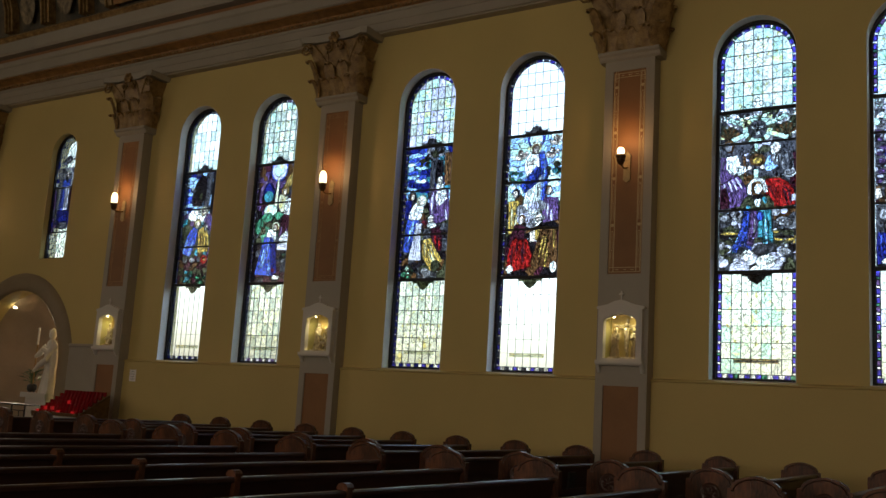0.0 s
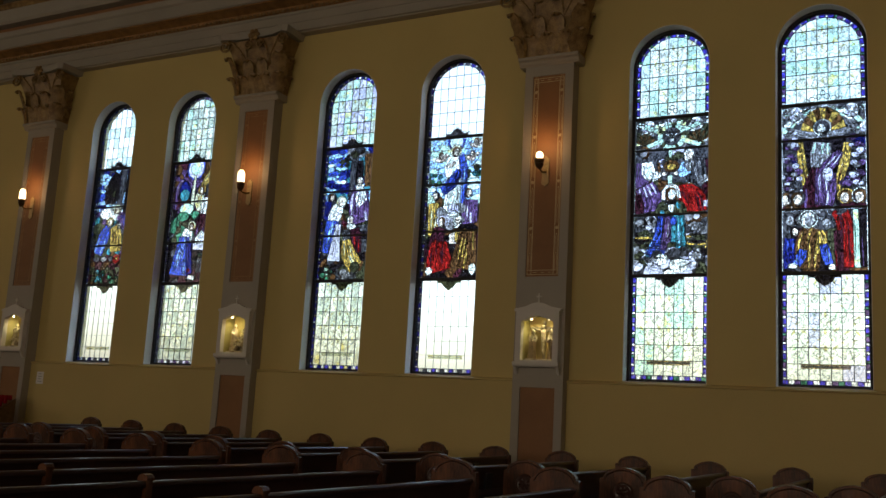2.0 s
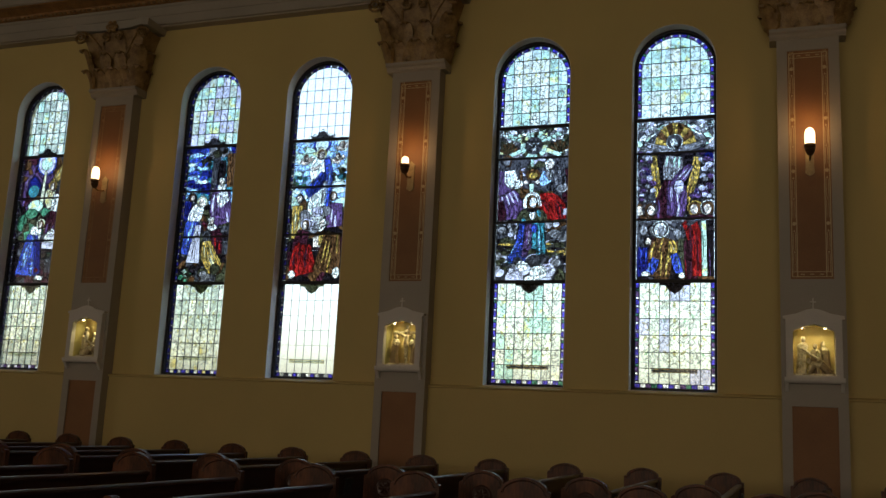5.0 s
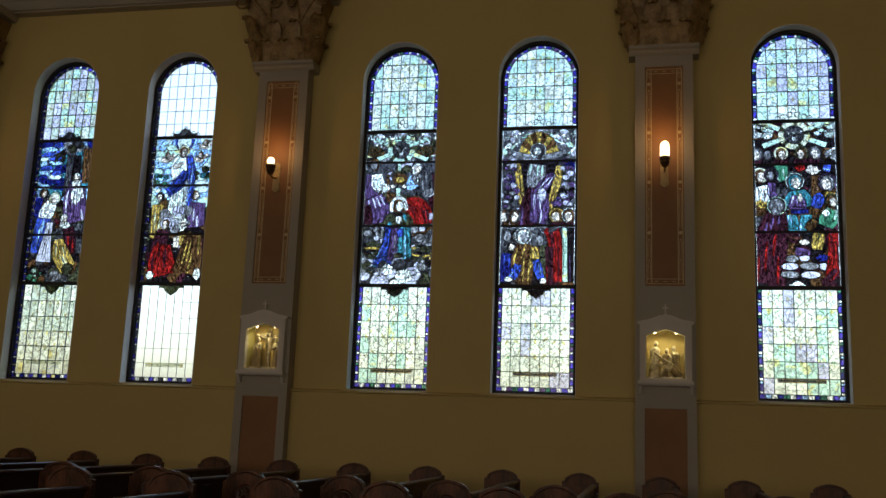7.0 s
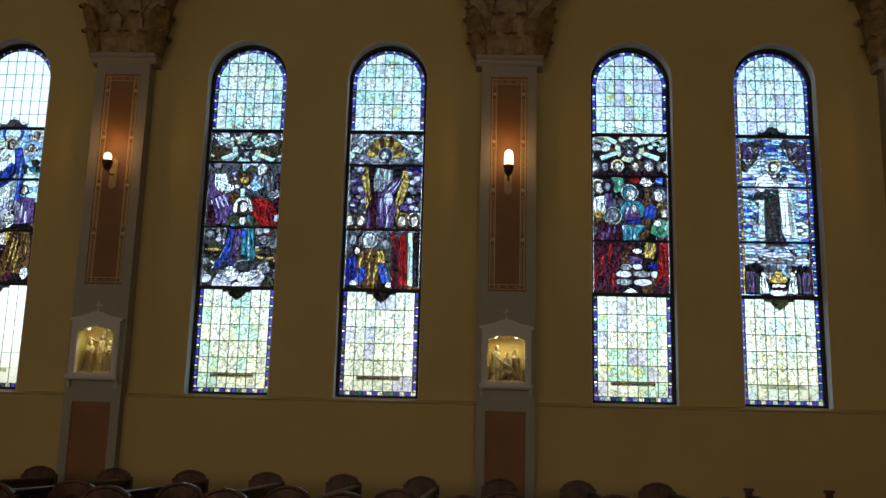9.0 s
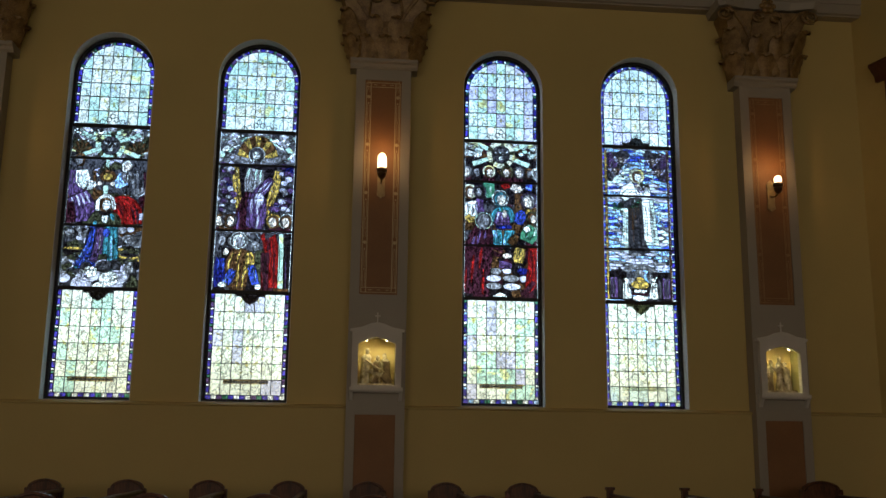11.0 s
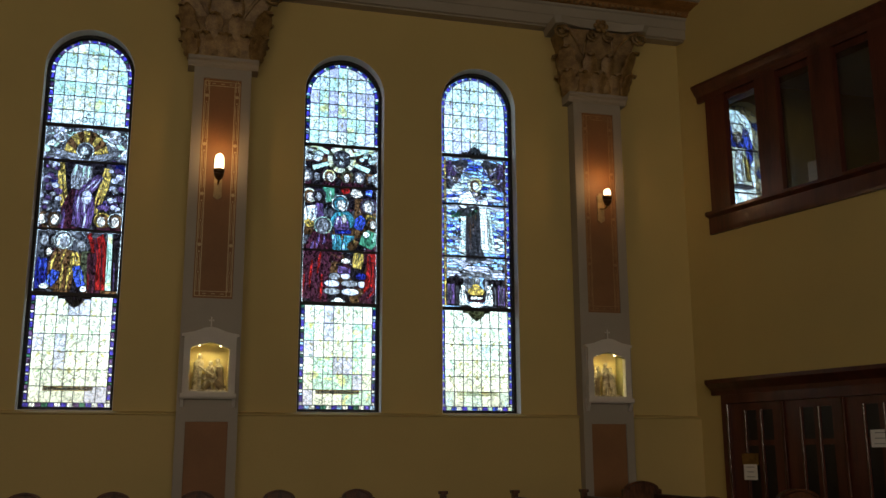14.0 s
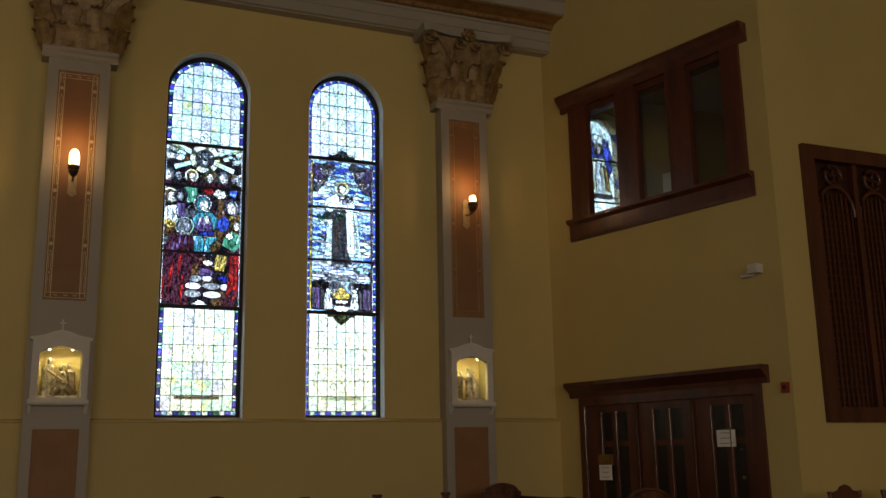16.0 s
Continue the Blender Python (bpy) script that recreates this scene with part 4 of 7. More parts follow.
def pentecost(p):
    for s in (-1, 1):
        p.limb("brown", [(s * .95, .85, .08), (s * .92, .95, .08)], 1)
        p.cloud(s * .74, .97, .26, 8, ("white", "pale_blue", "pale_green"))
    p.piece("black", [(-1, .9), (1, .9), (1, .84), (-1, .84)], 0)
    p.burst(0, .925, .4, "pale_yellow")
    for u, halo, hair in ((-.95, "slate", "grey"), (-.66, None, "black"), (-.34, "pale_yellow", "brown"), (.17, "olive", "brown"), (.52, "grey", "grey"), (.8, None, "brown"), (.97, None, "white")):
        p.limb("maroon" if halo else "black", [(u, .79, .14), (u, .745, .2)], 2)
        p.head(u, .805, .14, halo, hair, "skin" if halo else "grey")
    p.piece("black", [(-1, .74), (1, .74), (1, .6), (-1, .6)], 0)
    p.limb("green", [(-.35, .735, .16), (-.35, .69, .18), (-.3, .64, .1)], 4, "pale_green")
    p.limb("red", [(.1, .735, .14), (.16, .7, .1)], 2)
    p.limb("skin", [(.3, .72, .1), (.45, .7, .12), (.58, .71, .07)], 2, "grey")
    p.limb("brown", [(.5, .67, .12), (.5, .58, .12), (.45, .48, .12)], 3)
    p.limb("blue", [(.7, .72, .1), (.88, .715, .12)], 1, "sky")
    p.limb("white", [(-.85, .61, .14), (-.8, .55, .2), (-.85, .5, .16)], 4, "grey")
    p.limb("purple", [(-.58, .63, .1), (-.6, .58, .12), (-.55, .53, .1)], 3, "pale_violet")
    p.limb("gold", [(-.95, .52, .08), (-.85, .49, .1), (-.7, .5, .06)], 2)
    p.head(-.88, .67, .16, "pale_yellow", "brown", "skin")
    p.head(-.6, .675, .14, "purple", "black", "grey")
    p.limb("teal", [(.02, .58, .2), (.05, .53, .34), (.05, .48, .36)], 5, "green")
    p.limb("purple", [(.03, .55, .12), (.03, .5, .22), (.05, .46, .2)], 4, "pale_violet")
    p.limb("skin", [(.1, .51, .06), (.1, .54, .06), (.1, .56, .03)], 1)
    p.limb("navy", [(-.15, .45, .05), (.08, .45, .06), (.3, .45, .05)], 1, "blue")
    p.limb("teal", [(-.14, .43, .14), (-.13, .38, .18), (-.1, .32, .12)], 4, "sky")
    p.limb("teal", [(.24, .43, .14), (.24, .38, .18), (.2, .32, .14)], 4, "sky")
    p.limb("teal", [(-.15, .6, .06), (-.1, .66, .1), (.0, .68, .12), (.08, .65, .1), (.12, .6, .06)], 1)
    p.head(-.02, .63, .18, "white", "teal", "skin")
    p.limb("blue", [(.66, .55, .12), (.55, .52, .16), (.48, .47, .12)], 3, "navy")
    p.limb("gold", [(.85, .57, .14), (.8, .53, .12)], 2, "brown")
    p.head(.78, .62, .18, "purple", "grey", "skin")
    p.limb("green", [(.9, .46, .16), (.8, .41, .24), (.7, .36, .18)], 5, "pale_green")
    p.oval("white", .72, .44, .1, .02)
    p.limb("brown", [(.46, .4, .08), (.36, .37, .12), (.24, .34, .08)], 2, "gold")
    p.head(.88, .51, .14, "olive", "brown", "skin")
    p.limb("gold", [(.55, .32, .14), (.5, .27, .16), (.48, .22, .12)], 3, "olive")
    p.limb("maroon", [(-.5, .46, .2), (-.55, .38, .34), (-.62, .3, .4)], 6, "purple")
    p.limb("maroon", [(-.6, .33, .42), (-.68, .18, .4), (-.72, .02, .42)], 9, "red")
    p.limb("maroon", [(-.5, .36, .14), (-.25, .3, .13), (.05, .275, .09)], 3, "brown")
    p.oval("skin", .17, .265, .13, .018)
    p.head(-.48, .48, .19, "pale_green", "grey", "grey")
    for k, (u, v, ru) in enumerate(((-.14, .165, .17), (.16, .17, .13), (-.2, .12, .22), (.28, .122, .24), (-.2, .072, .24), (.3, .07, .25), (.62, .12, .12), (.6, .17, .16))):
        p.oval(("grey", "pale_violet", "pale_violet", "grey", "grey", "pale_violet", "pale_violet", "navy")[k], u, v, ru, .023, .007)
    p.limb("purple", [(-.05, .21, .1), (.15, .205, .1), (.3, .2, .06)], 2)
    p.limb("red", [(.88, .32, .12), (.9, .2, .16), (.85, .06, .2)], 6, "maroon")
    p.limb("maroon", [(.95, .1, .1), (.75, .04, .12), (.55, .03, .06)], 2, "red")
    p.piece("white", [(-.25, .005), (.25, .005), (.1, .02), (0, .04)])


def carmel(p):
    p.streaks(-1, 1, .3, .99, 34, ("sky", "pale_blue", "sky", "pale_violet", "blue", "pale_blue", "grey"))
    p.streaks(-.3, .3, .84, .98, 6, ("sky", "blue", "sky"))
    for s in (-1, 1):
        p.limb("slate", [(s * .25, .97, .08), (s * .55, .93, .24), (s * .82, .86, .24), (s * .9, .78, .12)], 6, "purple")
        p.limb("purple", [(s * .9, .97, .1), (s * .85, .92, .16), (s * .9, .84, .1)], 3, "grey")
        for u, v in ((.5, .92), (.66, .845)):
            p.limb("pale_violet", [(s * (u - .2), v + .01, .04), (s * u, v - .02, .07), (s * (u + .22), v + .02, .05)], 2, "gold")
            p.head(s * u, v, .11, None, "brown")
    p.limb("bright", [(-.05, .74, .22), (-.3, .7, .26), (-.45, .66, .14)], 3, "pale_blue")
    p.limb("bright", [(.1, .75, .2), (.2, .7, .22), (.25, .66, .14)], 3, "pale_blue")
    p.limb("pale_blue", [(-.36, .62, .1), (-.38, .48, .11), (-.42, .36, .13)], 3, "white")
    p.limb("slate", [(-.08, .67, .2), (-.08, .5, .24), (-.04, .28, .28)], 9, "brown")
    p.limb("slate", [(-.2, .64, .1), (-.4, .625, .12), (-.6, .62, .06)], 3)
    p.limb("bright", [(.24, .66, .12), (.3, .52, .16), (.34, .38, .17)], 3, "pale_blue")
    p.limb("pale_blue", [(.42, .66, .06), (.48, .5, .08), (.54, .36, .1)], 2)
    p.limb("slate", [(.12, .38, .08), (.2, .33, .1), (.28, .29, .08)], 2)
    p.limb("pale_violet", [(.0, .73, .06), (.15, .725, .08), (.28, .74, .05)], 2, "maroon")
    p.cloud(.25, .745, .11, 5, ("white", "pale_green", "olive"))
    p.cloud(-.05, .63, .13, 6, ("white", "green", "pale_yellow"))
    p.cloud(-.66, .6, .14, 5, ("olive", "white", "green"))
    p.cloud(-.6, .48, .1, 4, ("olive", "pale_violet"))
    p.limb("skin", [(-.02, .76, .09), (.02, .74, .1)], 0)
    p.disc("pale_yellow", -.01, .818, .25, .006)
    p.head(-.01, .812, .16, None, "brown", "bright")
    p.streaks(-1, 1, .2, .31, 6, ("pale_violet", "sky", "grey", "pale_violet"))
    p.oval("pale_violet", .02, .255, .45, .02)
    p.limb("grey", [(-.6, .14, .08), (-.4, .2, .08), (0, .22, .07), (.4, .2, .08), (.6, .14, .08)], 1, "slate")
    p.piece("black", [(-1, .19), (-.4, .19), (-.4, .01), (-1, .01)], 0)
    p.piece("black", [(.4, .19), (1, .19), (1, .01), (.4, .01)], 0)
    for s in (-1, 1):
        p.limb("purple", [(s * .82, .15, .13), (s * .82, .02, .13)], 4, "slate")
        p.limb("slate", [(s * .6, .14, .05), (s * .6, .02, .05)], 1)
        p.limb("white", [(s * .44, .12, .08), (s * .42, .06, .12), (s * .4, .015, .14)], 4, "grey")
        p.disc("white", s * .42, .135, .07)
    p.limb("bright", [(.4, .1, .03), (.52, .16, .02)], 0)
    p.limb("grey", [(0, .2, .1), (0, .16, .12)], 2, "olive")
    p.oval("gold", 0, .135, .14, .02)
    p.oval("gold", 0, .105, .28, .03)
    p.piece("black", [(-.26, .08), (.26, .08), (.26, .04), (-.26, .04)])
    p.limb("white", [(-.18, .065, .04), (.0, .06, .07), (.2, .065, .03)], 2)
    p.limb("maroon", [(-.26, .045, .03), (.26, .045, .03)], 0)
    p.oval("white", 0, .02, .25, .018)
    p.limb("gold", [(-.97, .01, .03), (-.97, .5, .03), (-.97, .99, .03)], 0)
    p.limb("brown", [(.97, .01, .03), (.97, .5, .03), (.97, .99, .03)], 0)


PICTURES = [
    (lambda v: ["navy", "sky", "slate"] if v > .62 else ["brown", "maroon", "olive"] if v < .28 else ["slate", "teal", "purple", "olive"], nativity),
    (lambda v: ["maroon", "slate", "brown", "purple"] if v > .6 else ["slate", "green", "olive", "black"] if v > .35 else ["black", "slate", "maroon"], annunciation),
    (lambda v: ["navy", "sky", "teal"] if v > .6 else ["slate", "black", "brown", "olive"], visitation),
    (lambda v: ["sky", "pale_blue", "pale_green", "sky"] if v > .55 else ["black", "olive", "slate", "brown"] if v > .3 else ["maroon", "brown", "black"], assumption_of_mary),
    (lambda v: ["grey", "slate", "olive"] if v > .78 else ["slate", "black", "olive", "brown"] if v > .3 else ["slate", "black", "olive"], coronation),
    (lambda v: ["grey", "slate"] if v > .78 else ["slate", "black", "slate", "navy"] if v > .42 else ["black", "brown", "maroon", "slate"], ascension),
    (lambda v: ["black", "brown", "maroon"] if v > .72 else ["black", "brown", "maroon", "slate"] if v > .4 else ["maroon", "black", "brown"], pentecost),
    (lambda v: ["sky", "pale_blue", "grey", "sky"] if v > .3 else ["sky", "slate", "grey", "black"], carmel),
]
BARS = [(4.75, 4.02), (4.75, 4.02), (4.75, 4.02), (4.75, 4.02), (5.03, 4.12), (5.01, 4.11), (4.90, 4.01), (4.77, 4.02)]
# pale panes above and below each picture: choices, and whether the border runs beside the picture
UPPER = [["bright", "pale_blue"], ["pale", "dim", "pale_green"], ["dim", "pale_violet", "dim", "pale_green"], ["bright"], ["pale", "pale_green", "pale_blue", "pale"], ["pale", "pale", "pale_blue", "pale_green"], ["pale_blue", "pale_blue", "pale_violet", "pale_green", "pale"], ["pale_blue", "pale_blue", "pale", "pale_blue", "pale_violet"]]
LOWER = [["bright"], ["pale", "dim", "pale"], ["dim", "dim", "pale"], ["bright"], ["pale", "pale", "pale", "pale_green"], ["pale", "pale", "pale", "pale_violet"], ["pale", "pale_green", "pale_violet", "pale", "pale"], ["pale", "pale", "pale_blue", "pale"]]
BORDERS = [True, True, True, True, False, False, False, True]
TINTS = [["white", "navy", "pale_violet", "slate"], ["white", "slate", "pale_violet", "purple"], ["white", "violet", "pale_yellow", "navy"], ["white", "violet", "white", "slate"],
         ["white", "violet", "white", "violet", "green"], ["white", "violet", "white", "purple", "green", "violet"], ["white", "violet", "sky", "white", "navy", "green"], ["white", "violet", "pale_green", "blue"]]


def ornament(win, i):
    """Painted scrolls, leaves and flowers over the pale panes, as thin washes on the glass."""
    if i in (0, 3):
        return
    rng = random.Random(300 + i)
    v, f, m = [], [], []
    names = ["trace", "leaf_yellow", "leaf_green", "pale_violet"]

    def flat(poly, mat, y):
        s = len(v)
        v.extend([(x, y, z) for x, z in poly])
        f.append(tuple(range(s, s + len(poly))))
        m.append(mat)

    def stroke(pts, w, y=-0.0062):
        for (ax, az), (bx, bz) in zip(pts, pts[1:]):
            d = Vector((bx - ax, bz - az))
            if d.length > 1e-5:
                nx, nz = -d.y / d.length * w, d.x / d.length * w
                flat([(ax + nx, az + nz), (bx + nx, bz + nz), (bx - nx, bz - nz), (ax - nx, az - nz)], 0, y)

    def curl(x, z, r, a0, s, turns=1.3):
        stroke([(x + r * (1 - 0.75 * t / 16) * math.cos(a0 + s * 2 * math.pi * turns * t / 16), z + r * (1 - 0.75 * t / 16) * math.sin(a0 + s * 2 * math.pi * turns * t / 16)) for t in range(17)], 0.004)

    def leaf(x, z, r, a, mat, y=-0.0052):
        c, q = math.cos(a) * r, math.sin(a) * r
        flat([(x - c, z - q), (x - 0.4 * q, z + 0.4 * c), (x + c, z + q), (x + 0.4 * q, z - 0.4 * c)], mat, y)

    for z0, z1, top in ((2.2, 3.25, False), (5.62, 6.55, True)):
        rows = 5 if not top else 4
        for r in range(rows):
            z = z0 + (r + 0.5) * (z1 - z0) / rows
            reach = 0.42 if z < SPRING else math.sqrt(max(0.01, 0.44 ** 2 - (z - SPRING) ** 2)) - 0.03
            for x in (0.10, 0.22, 0.34):
                x += rng.uniform(-0.02, 0.02)
                if x + 0.06 > reach:
                    continue
                size, a0, way, dz = rng.uniform(0.045, 0.07), rng.uniform(0, 6.28), rng.choice((-1, 1)), rng.uniform(-0.04, 0.04)
                tone, ang, far = rng.choice((1, 1, 2, 3)), rng.uniform(0, 3.1), rng.uniform(0.04, 0.08)
                for s in (-1, 1):
                    curl(s * x, z + dz, size, a0 if s > 0 else math.pi - a0, way * s)
                    leaf(s * (x + 0.03), z + dz + far, 0.045, s * ang, tone)
                    leaf(s * (x - 0.02), z + dz - far, 0.032, -s * ang, tone, -0.0056)
            for s in (-1, 1):
                stroke([(s * (0.03 + 0.025 * math.sin(5 * q)), z - 0.1 + 0.02 * q) for q in range(11)], 0.0036)
            leaf(0, z + 0.05, 0.05, math.pi / 2, 1)
    me = bpy.data.meshes.new("painted_scrolls")
    me.from_pydata(v, [], f)
    for q in names:
        me.materials.append(G[q])
    me.polygons.foreach_set("material_index", m)
    ob = new("painted_scrolls", me)
    ob.parent = win
    tagged(ob, "faint painted scrolls and yellow leaves on the pale glass", kind="stuff")


def window(i, cx):
    rng = random.Random(100 + i)
    win = thing("window_%d" % (i + 1), NORTH @ Matrix.Translation((cx, 0.22, 0)), "tall round-headed stained-glass window of many colours in a black iron frame", "window", kind="structure")
    # iron frame set in the opening, with its saddle bars
    bm, segs = B(), 28
    outer, inner = arch(0, HALF - 0.002, SILL + 0.002, SPRING, segs), arch(0, 0.508, SILL + 0.045, SPRING, segs)
    n = len(outer)
    rows = [[bm.verts.new((x, y, z)) for x, z in loop] for y, loop in ((-0.05, outer), (-0.05, inner), (0.03, inner), (0.03, outer))]
    for a, b in zip(rows, rows[1:] + rows[:1]):
        for k in range(n):
            j = (k + 1) % n
            bm.faces.new((a[k], a[j], b[j], b[k]))
    part("window_frame", bm, IRON, win, "black iron frame")
    bm, lip, n = B(), arch(0, HALF - 0.001, SILL + 0.001, SPRING, segs), segs + 3
    skin = arch(0, HALF - 0.007, SILL + 0.007, SPRING, segs)
    rows = [[bm.verts.new((x, y, z)) for x, z in loop] for y, loop in ((-0.218, lip), (-0.218, skin), (-0.052, skin), (-0.052, lip))]
    for a, b in zip(rows, rows[1:] + rows[:1]):
        for k in range(n):
            bm.faces.new((a[k], a[(k + 1) % n], b[(k + 1) % n], b[k]))
    part("reveal", bm, REVEAL, win, "white plastered reveal")
    for z, h in ((3.29, 0.022), (5.48, 0.022), (BARS[i][0], 0.013), (BARS[i][1], 0.013)):
        part("saddle_bar", box(B(), -0.508, 0.508, -0.03, -0.006, z - h, z + h), IRON, win, "black iron saddle bar", bevel=0.003)
    came = Came()
    e, b = 0.509, 0.456
    outline = arch(0, b, 5.50, SPRING, 24)
    # upper field
    for r in range(7):
        for c in range(7):
            x0, x1 = -b + c * 2 * b / 7, -b + (c + 1) * 2 * b / 7
            z0 = 5.50 + r * 0.195
            poly = clip_to([(x0, z0), (x1, z0), (x1, z0 + 0.195), (x0, z0 + 0.195)], outline)
            if len(poly) > 2:
                pane("pane", poly, rng.choice(UPPER[i]), win, came, 0.0026 if i in (0, 3) else 0.0045)
    tint = TINTS[i]
    # border tiles
    def uneven(count):
        """Cuts of a border: long dark tiles between short pale ones."""
        size = [1.7 if tint[k % len(tint)] in ("violet", "navy", "purple", "blue", "slate") else 0.8 for k in range(count)]
        cuts = [0.0]
        for q in size:
            cuts.append(cuts[-1] + q / sum(size))
        return cuts

    def strip(z0, z1, count):
        cuts = uneven(count)
        for k in range(count):
            lo, hi = z0 + cuts[k] * (z1 - z0), z0 + cuts[k + 1] * (z1 - z0)
            for s in (-1, 1):
                xs = sorted((s * b, s * e))
                pane("border_pane", [(xs[0], lo), (xs[1], lo), (xs[1], hi), (xs[0], hi)], tint[k % len(tint)], win, came, 0.0075)
    strip(5.50, SPRING, 12)
    ring_cuts = uneven(27)
    for k in range(27):
        a0, a1 = math.pi * ring_cuts[k], math.pi * ring_cuts[k + 1]
        pane("border_pane", [(e * math.cos(a0), SPRING + e * math.sin(a0)), (e * math.cos(a1), SPRING + e * math.sin(a1)), (b * math.cos(a1), SPRING + b * math.sin(a1)), (b * math.cos(a0), SPRING + b * math.sin(a0))][:4], tint[k % len(tint)], win, came)
    strip(1.962, 3.27, 24)
    for k in range(14):
        x0 = -e + k * 2 * e / 14
        pane("border_pane", [(x0, SILL + 0.045), (x0 + 2 * e / 14, SILL + 0.045), (x0 + 2 * e / 14, 1.962), (x0, 1.962)], tint[(k + 1) % len(tint)], win, came)
    # lower field
    levels = [1.962, 2.16, 2.365, 2.585, 2.80, 3.03, 3.27]
    for r, (z0, z1) in enumerate(zip(levels, levels[1:])):
        for c in range(7):
            x0, x1 = -b + c * 2 * b / 7, -b + (c + 1) * 2 * b / 7
            choice = LOWER[i] if not (i == 2 and r < 3) else ["pale", "pale_yellow", "pale"]
            pane("pane", [(x0, z0), (x1, z0), (x1, z1), (x0, z1)], rng.choice(choice), win, came, 0.0022 if i in (0, 3) else 0.0045)
    # picture field
    half = b if BORDERS[i] else e - 0.012
    if BORDERS[i]:
        strip(3.31, 5.46, 40)
    else:
        for k in range(20):
            for s in (-1, 1):
                xs = sorted((s * (e - 0.012), s * e))
                z0 = 3.31 + k * 2.15 / 20
                pane("border_pane", [(xs[0], z0), (xs[1], z0), (xs[1], z0 + 2.15 / 20), (xs[0], z0 + 2.15 / 20)], "white", win, came, 0.0015)
    ground, draw = PICTURES[i]
    sketch = Sketch(half, 3.31, 5.46, 40 + i)
    draw(sketch)
    rest, count = Rest(), 0
    for (x, z), poly in cells(rng, -half, half, 3.31, 5.46, 7, 19):
        plain = rng.choice(ground((z - 3.31) / 2.15))
        for bit, tone in sketch.split(poly):
            count += 1
            pane("picture_pane", bit, tone or plain, win, came, 0 if tone else 0.002, None if count < 290 else rest)
    rest.link(win)
    for pts, w in sketch.lines:
        trace(came, pts, w * 0.68, half, 3.32, 5.45)
    ornament(win, i)
    # painted ornaments that cross from the picture into the pale fields
    if i != 6:
        part("pendant", prism(B(), [(-0.20, 3.27), (-0.20, 3.235), (-0.12, 3.23), (-0.10, 3.19), (-0.03, 3.14), (0, 3.12), (0.03, 3.14), (0.10, 3.19), (0.12, 3.23), (0.20, 3.235), (0.20, 3.27)], -0.008, -0.004), G["black" if i in (4, 5) else "olive"], win, "dark painted pendant ornament")
    crest = B()
    for x, z, r in ((-0.2, 5.525, 0.03), (0.2, 5.525, 0.03), (-0.13, 5.54, 0.035), (0.13, 5.54, 0.035), (-0.05, 5.57, 0.035), (0.05, 5.57, 0.035), (0, 5.62, 0.03)):
        pts = [(x + (r + w) * math.cos(a), -0.007, z + (r + w) * math.sin(a)) for w in (0,) for a in [2 * math.pi * k / 10 for k in range(11)]]
        tube(crest, pts, 0.006, 5)
    if i in (0, 1, 2, 3, 7):
        prism(crest, [(-0.19, 5.505), (0.19, 5.505), (0.19, 5.54), (0.10, 5.55), (0.05, 5.60), (0, 5.63), (-0.05, 5.60), (-0.10, 5.55), (-0.19, 5.54)], -0.008, -0.004)
    part("crest", crest, G["slate"] if i in (0, 1, 2, 3, 7) else IRON, win, "dark painted crest ornament")
    part("title_band", box(box(B(), -0.29, 0.29, -0.009, -0.006, 2.105, 2.118), -0.29, 0.29, -0.009, -0.006, 2.145, 2.158), G["gold" if i in (4, 5, 6) else "pale_yellow"], win, "thin amber band")
    part("title_bar", box(B(), -0.29, 0.29, -0.010, -0.006, 2.119, 2.144), G["slate" if i in (4, 5, 6) else "dim"], win, "dark inscription bar")
    me = bpy.data.meshes.new("lead_came")
    me.from_pydata(came.v, [], came.f)
    me.materials.append(LEAD)
    ob = new("lead_came", me)
    ob.parent = win
    tagged(ob, "dark lead came between the panes", kind="stuff")
    return win


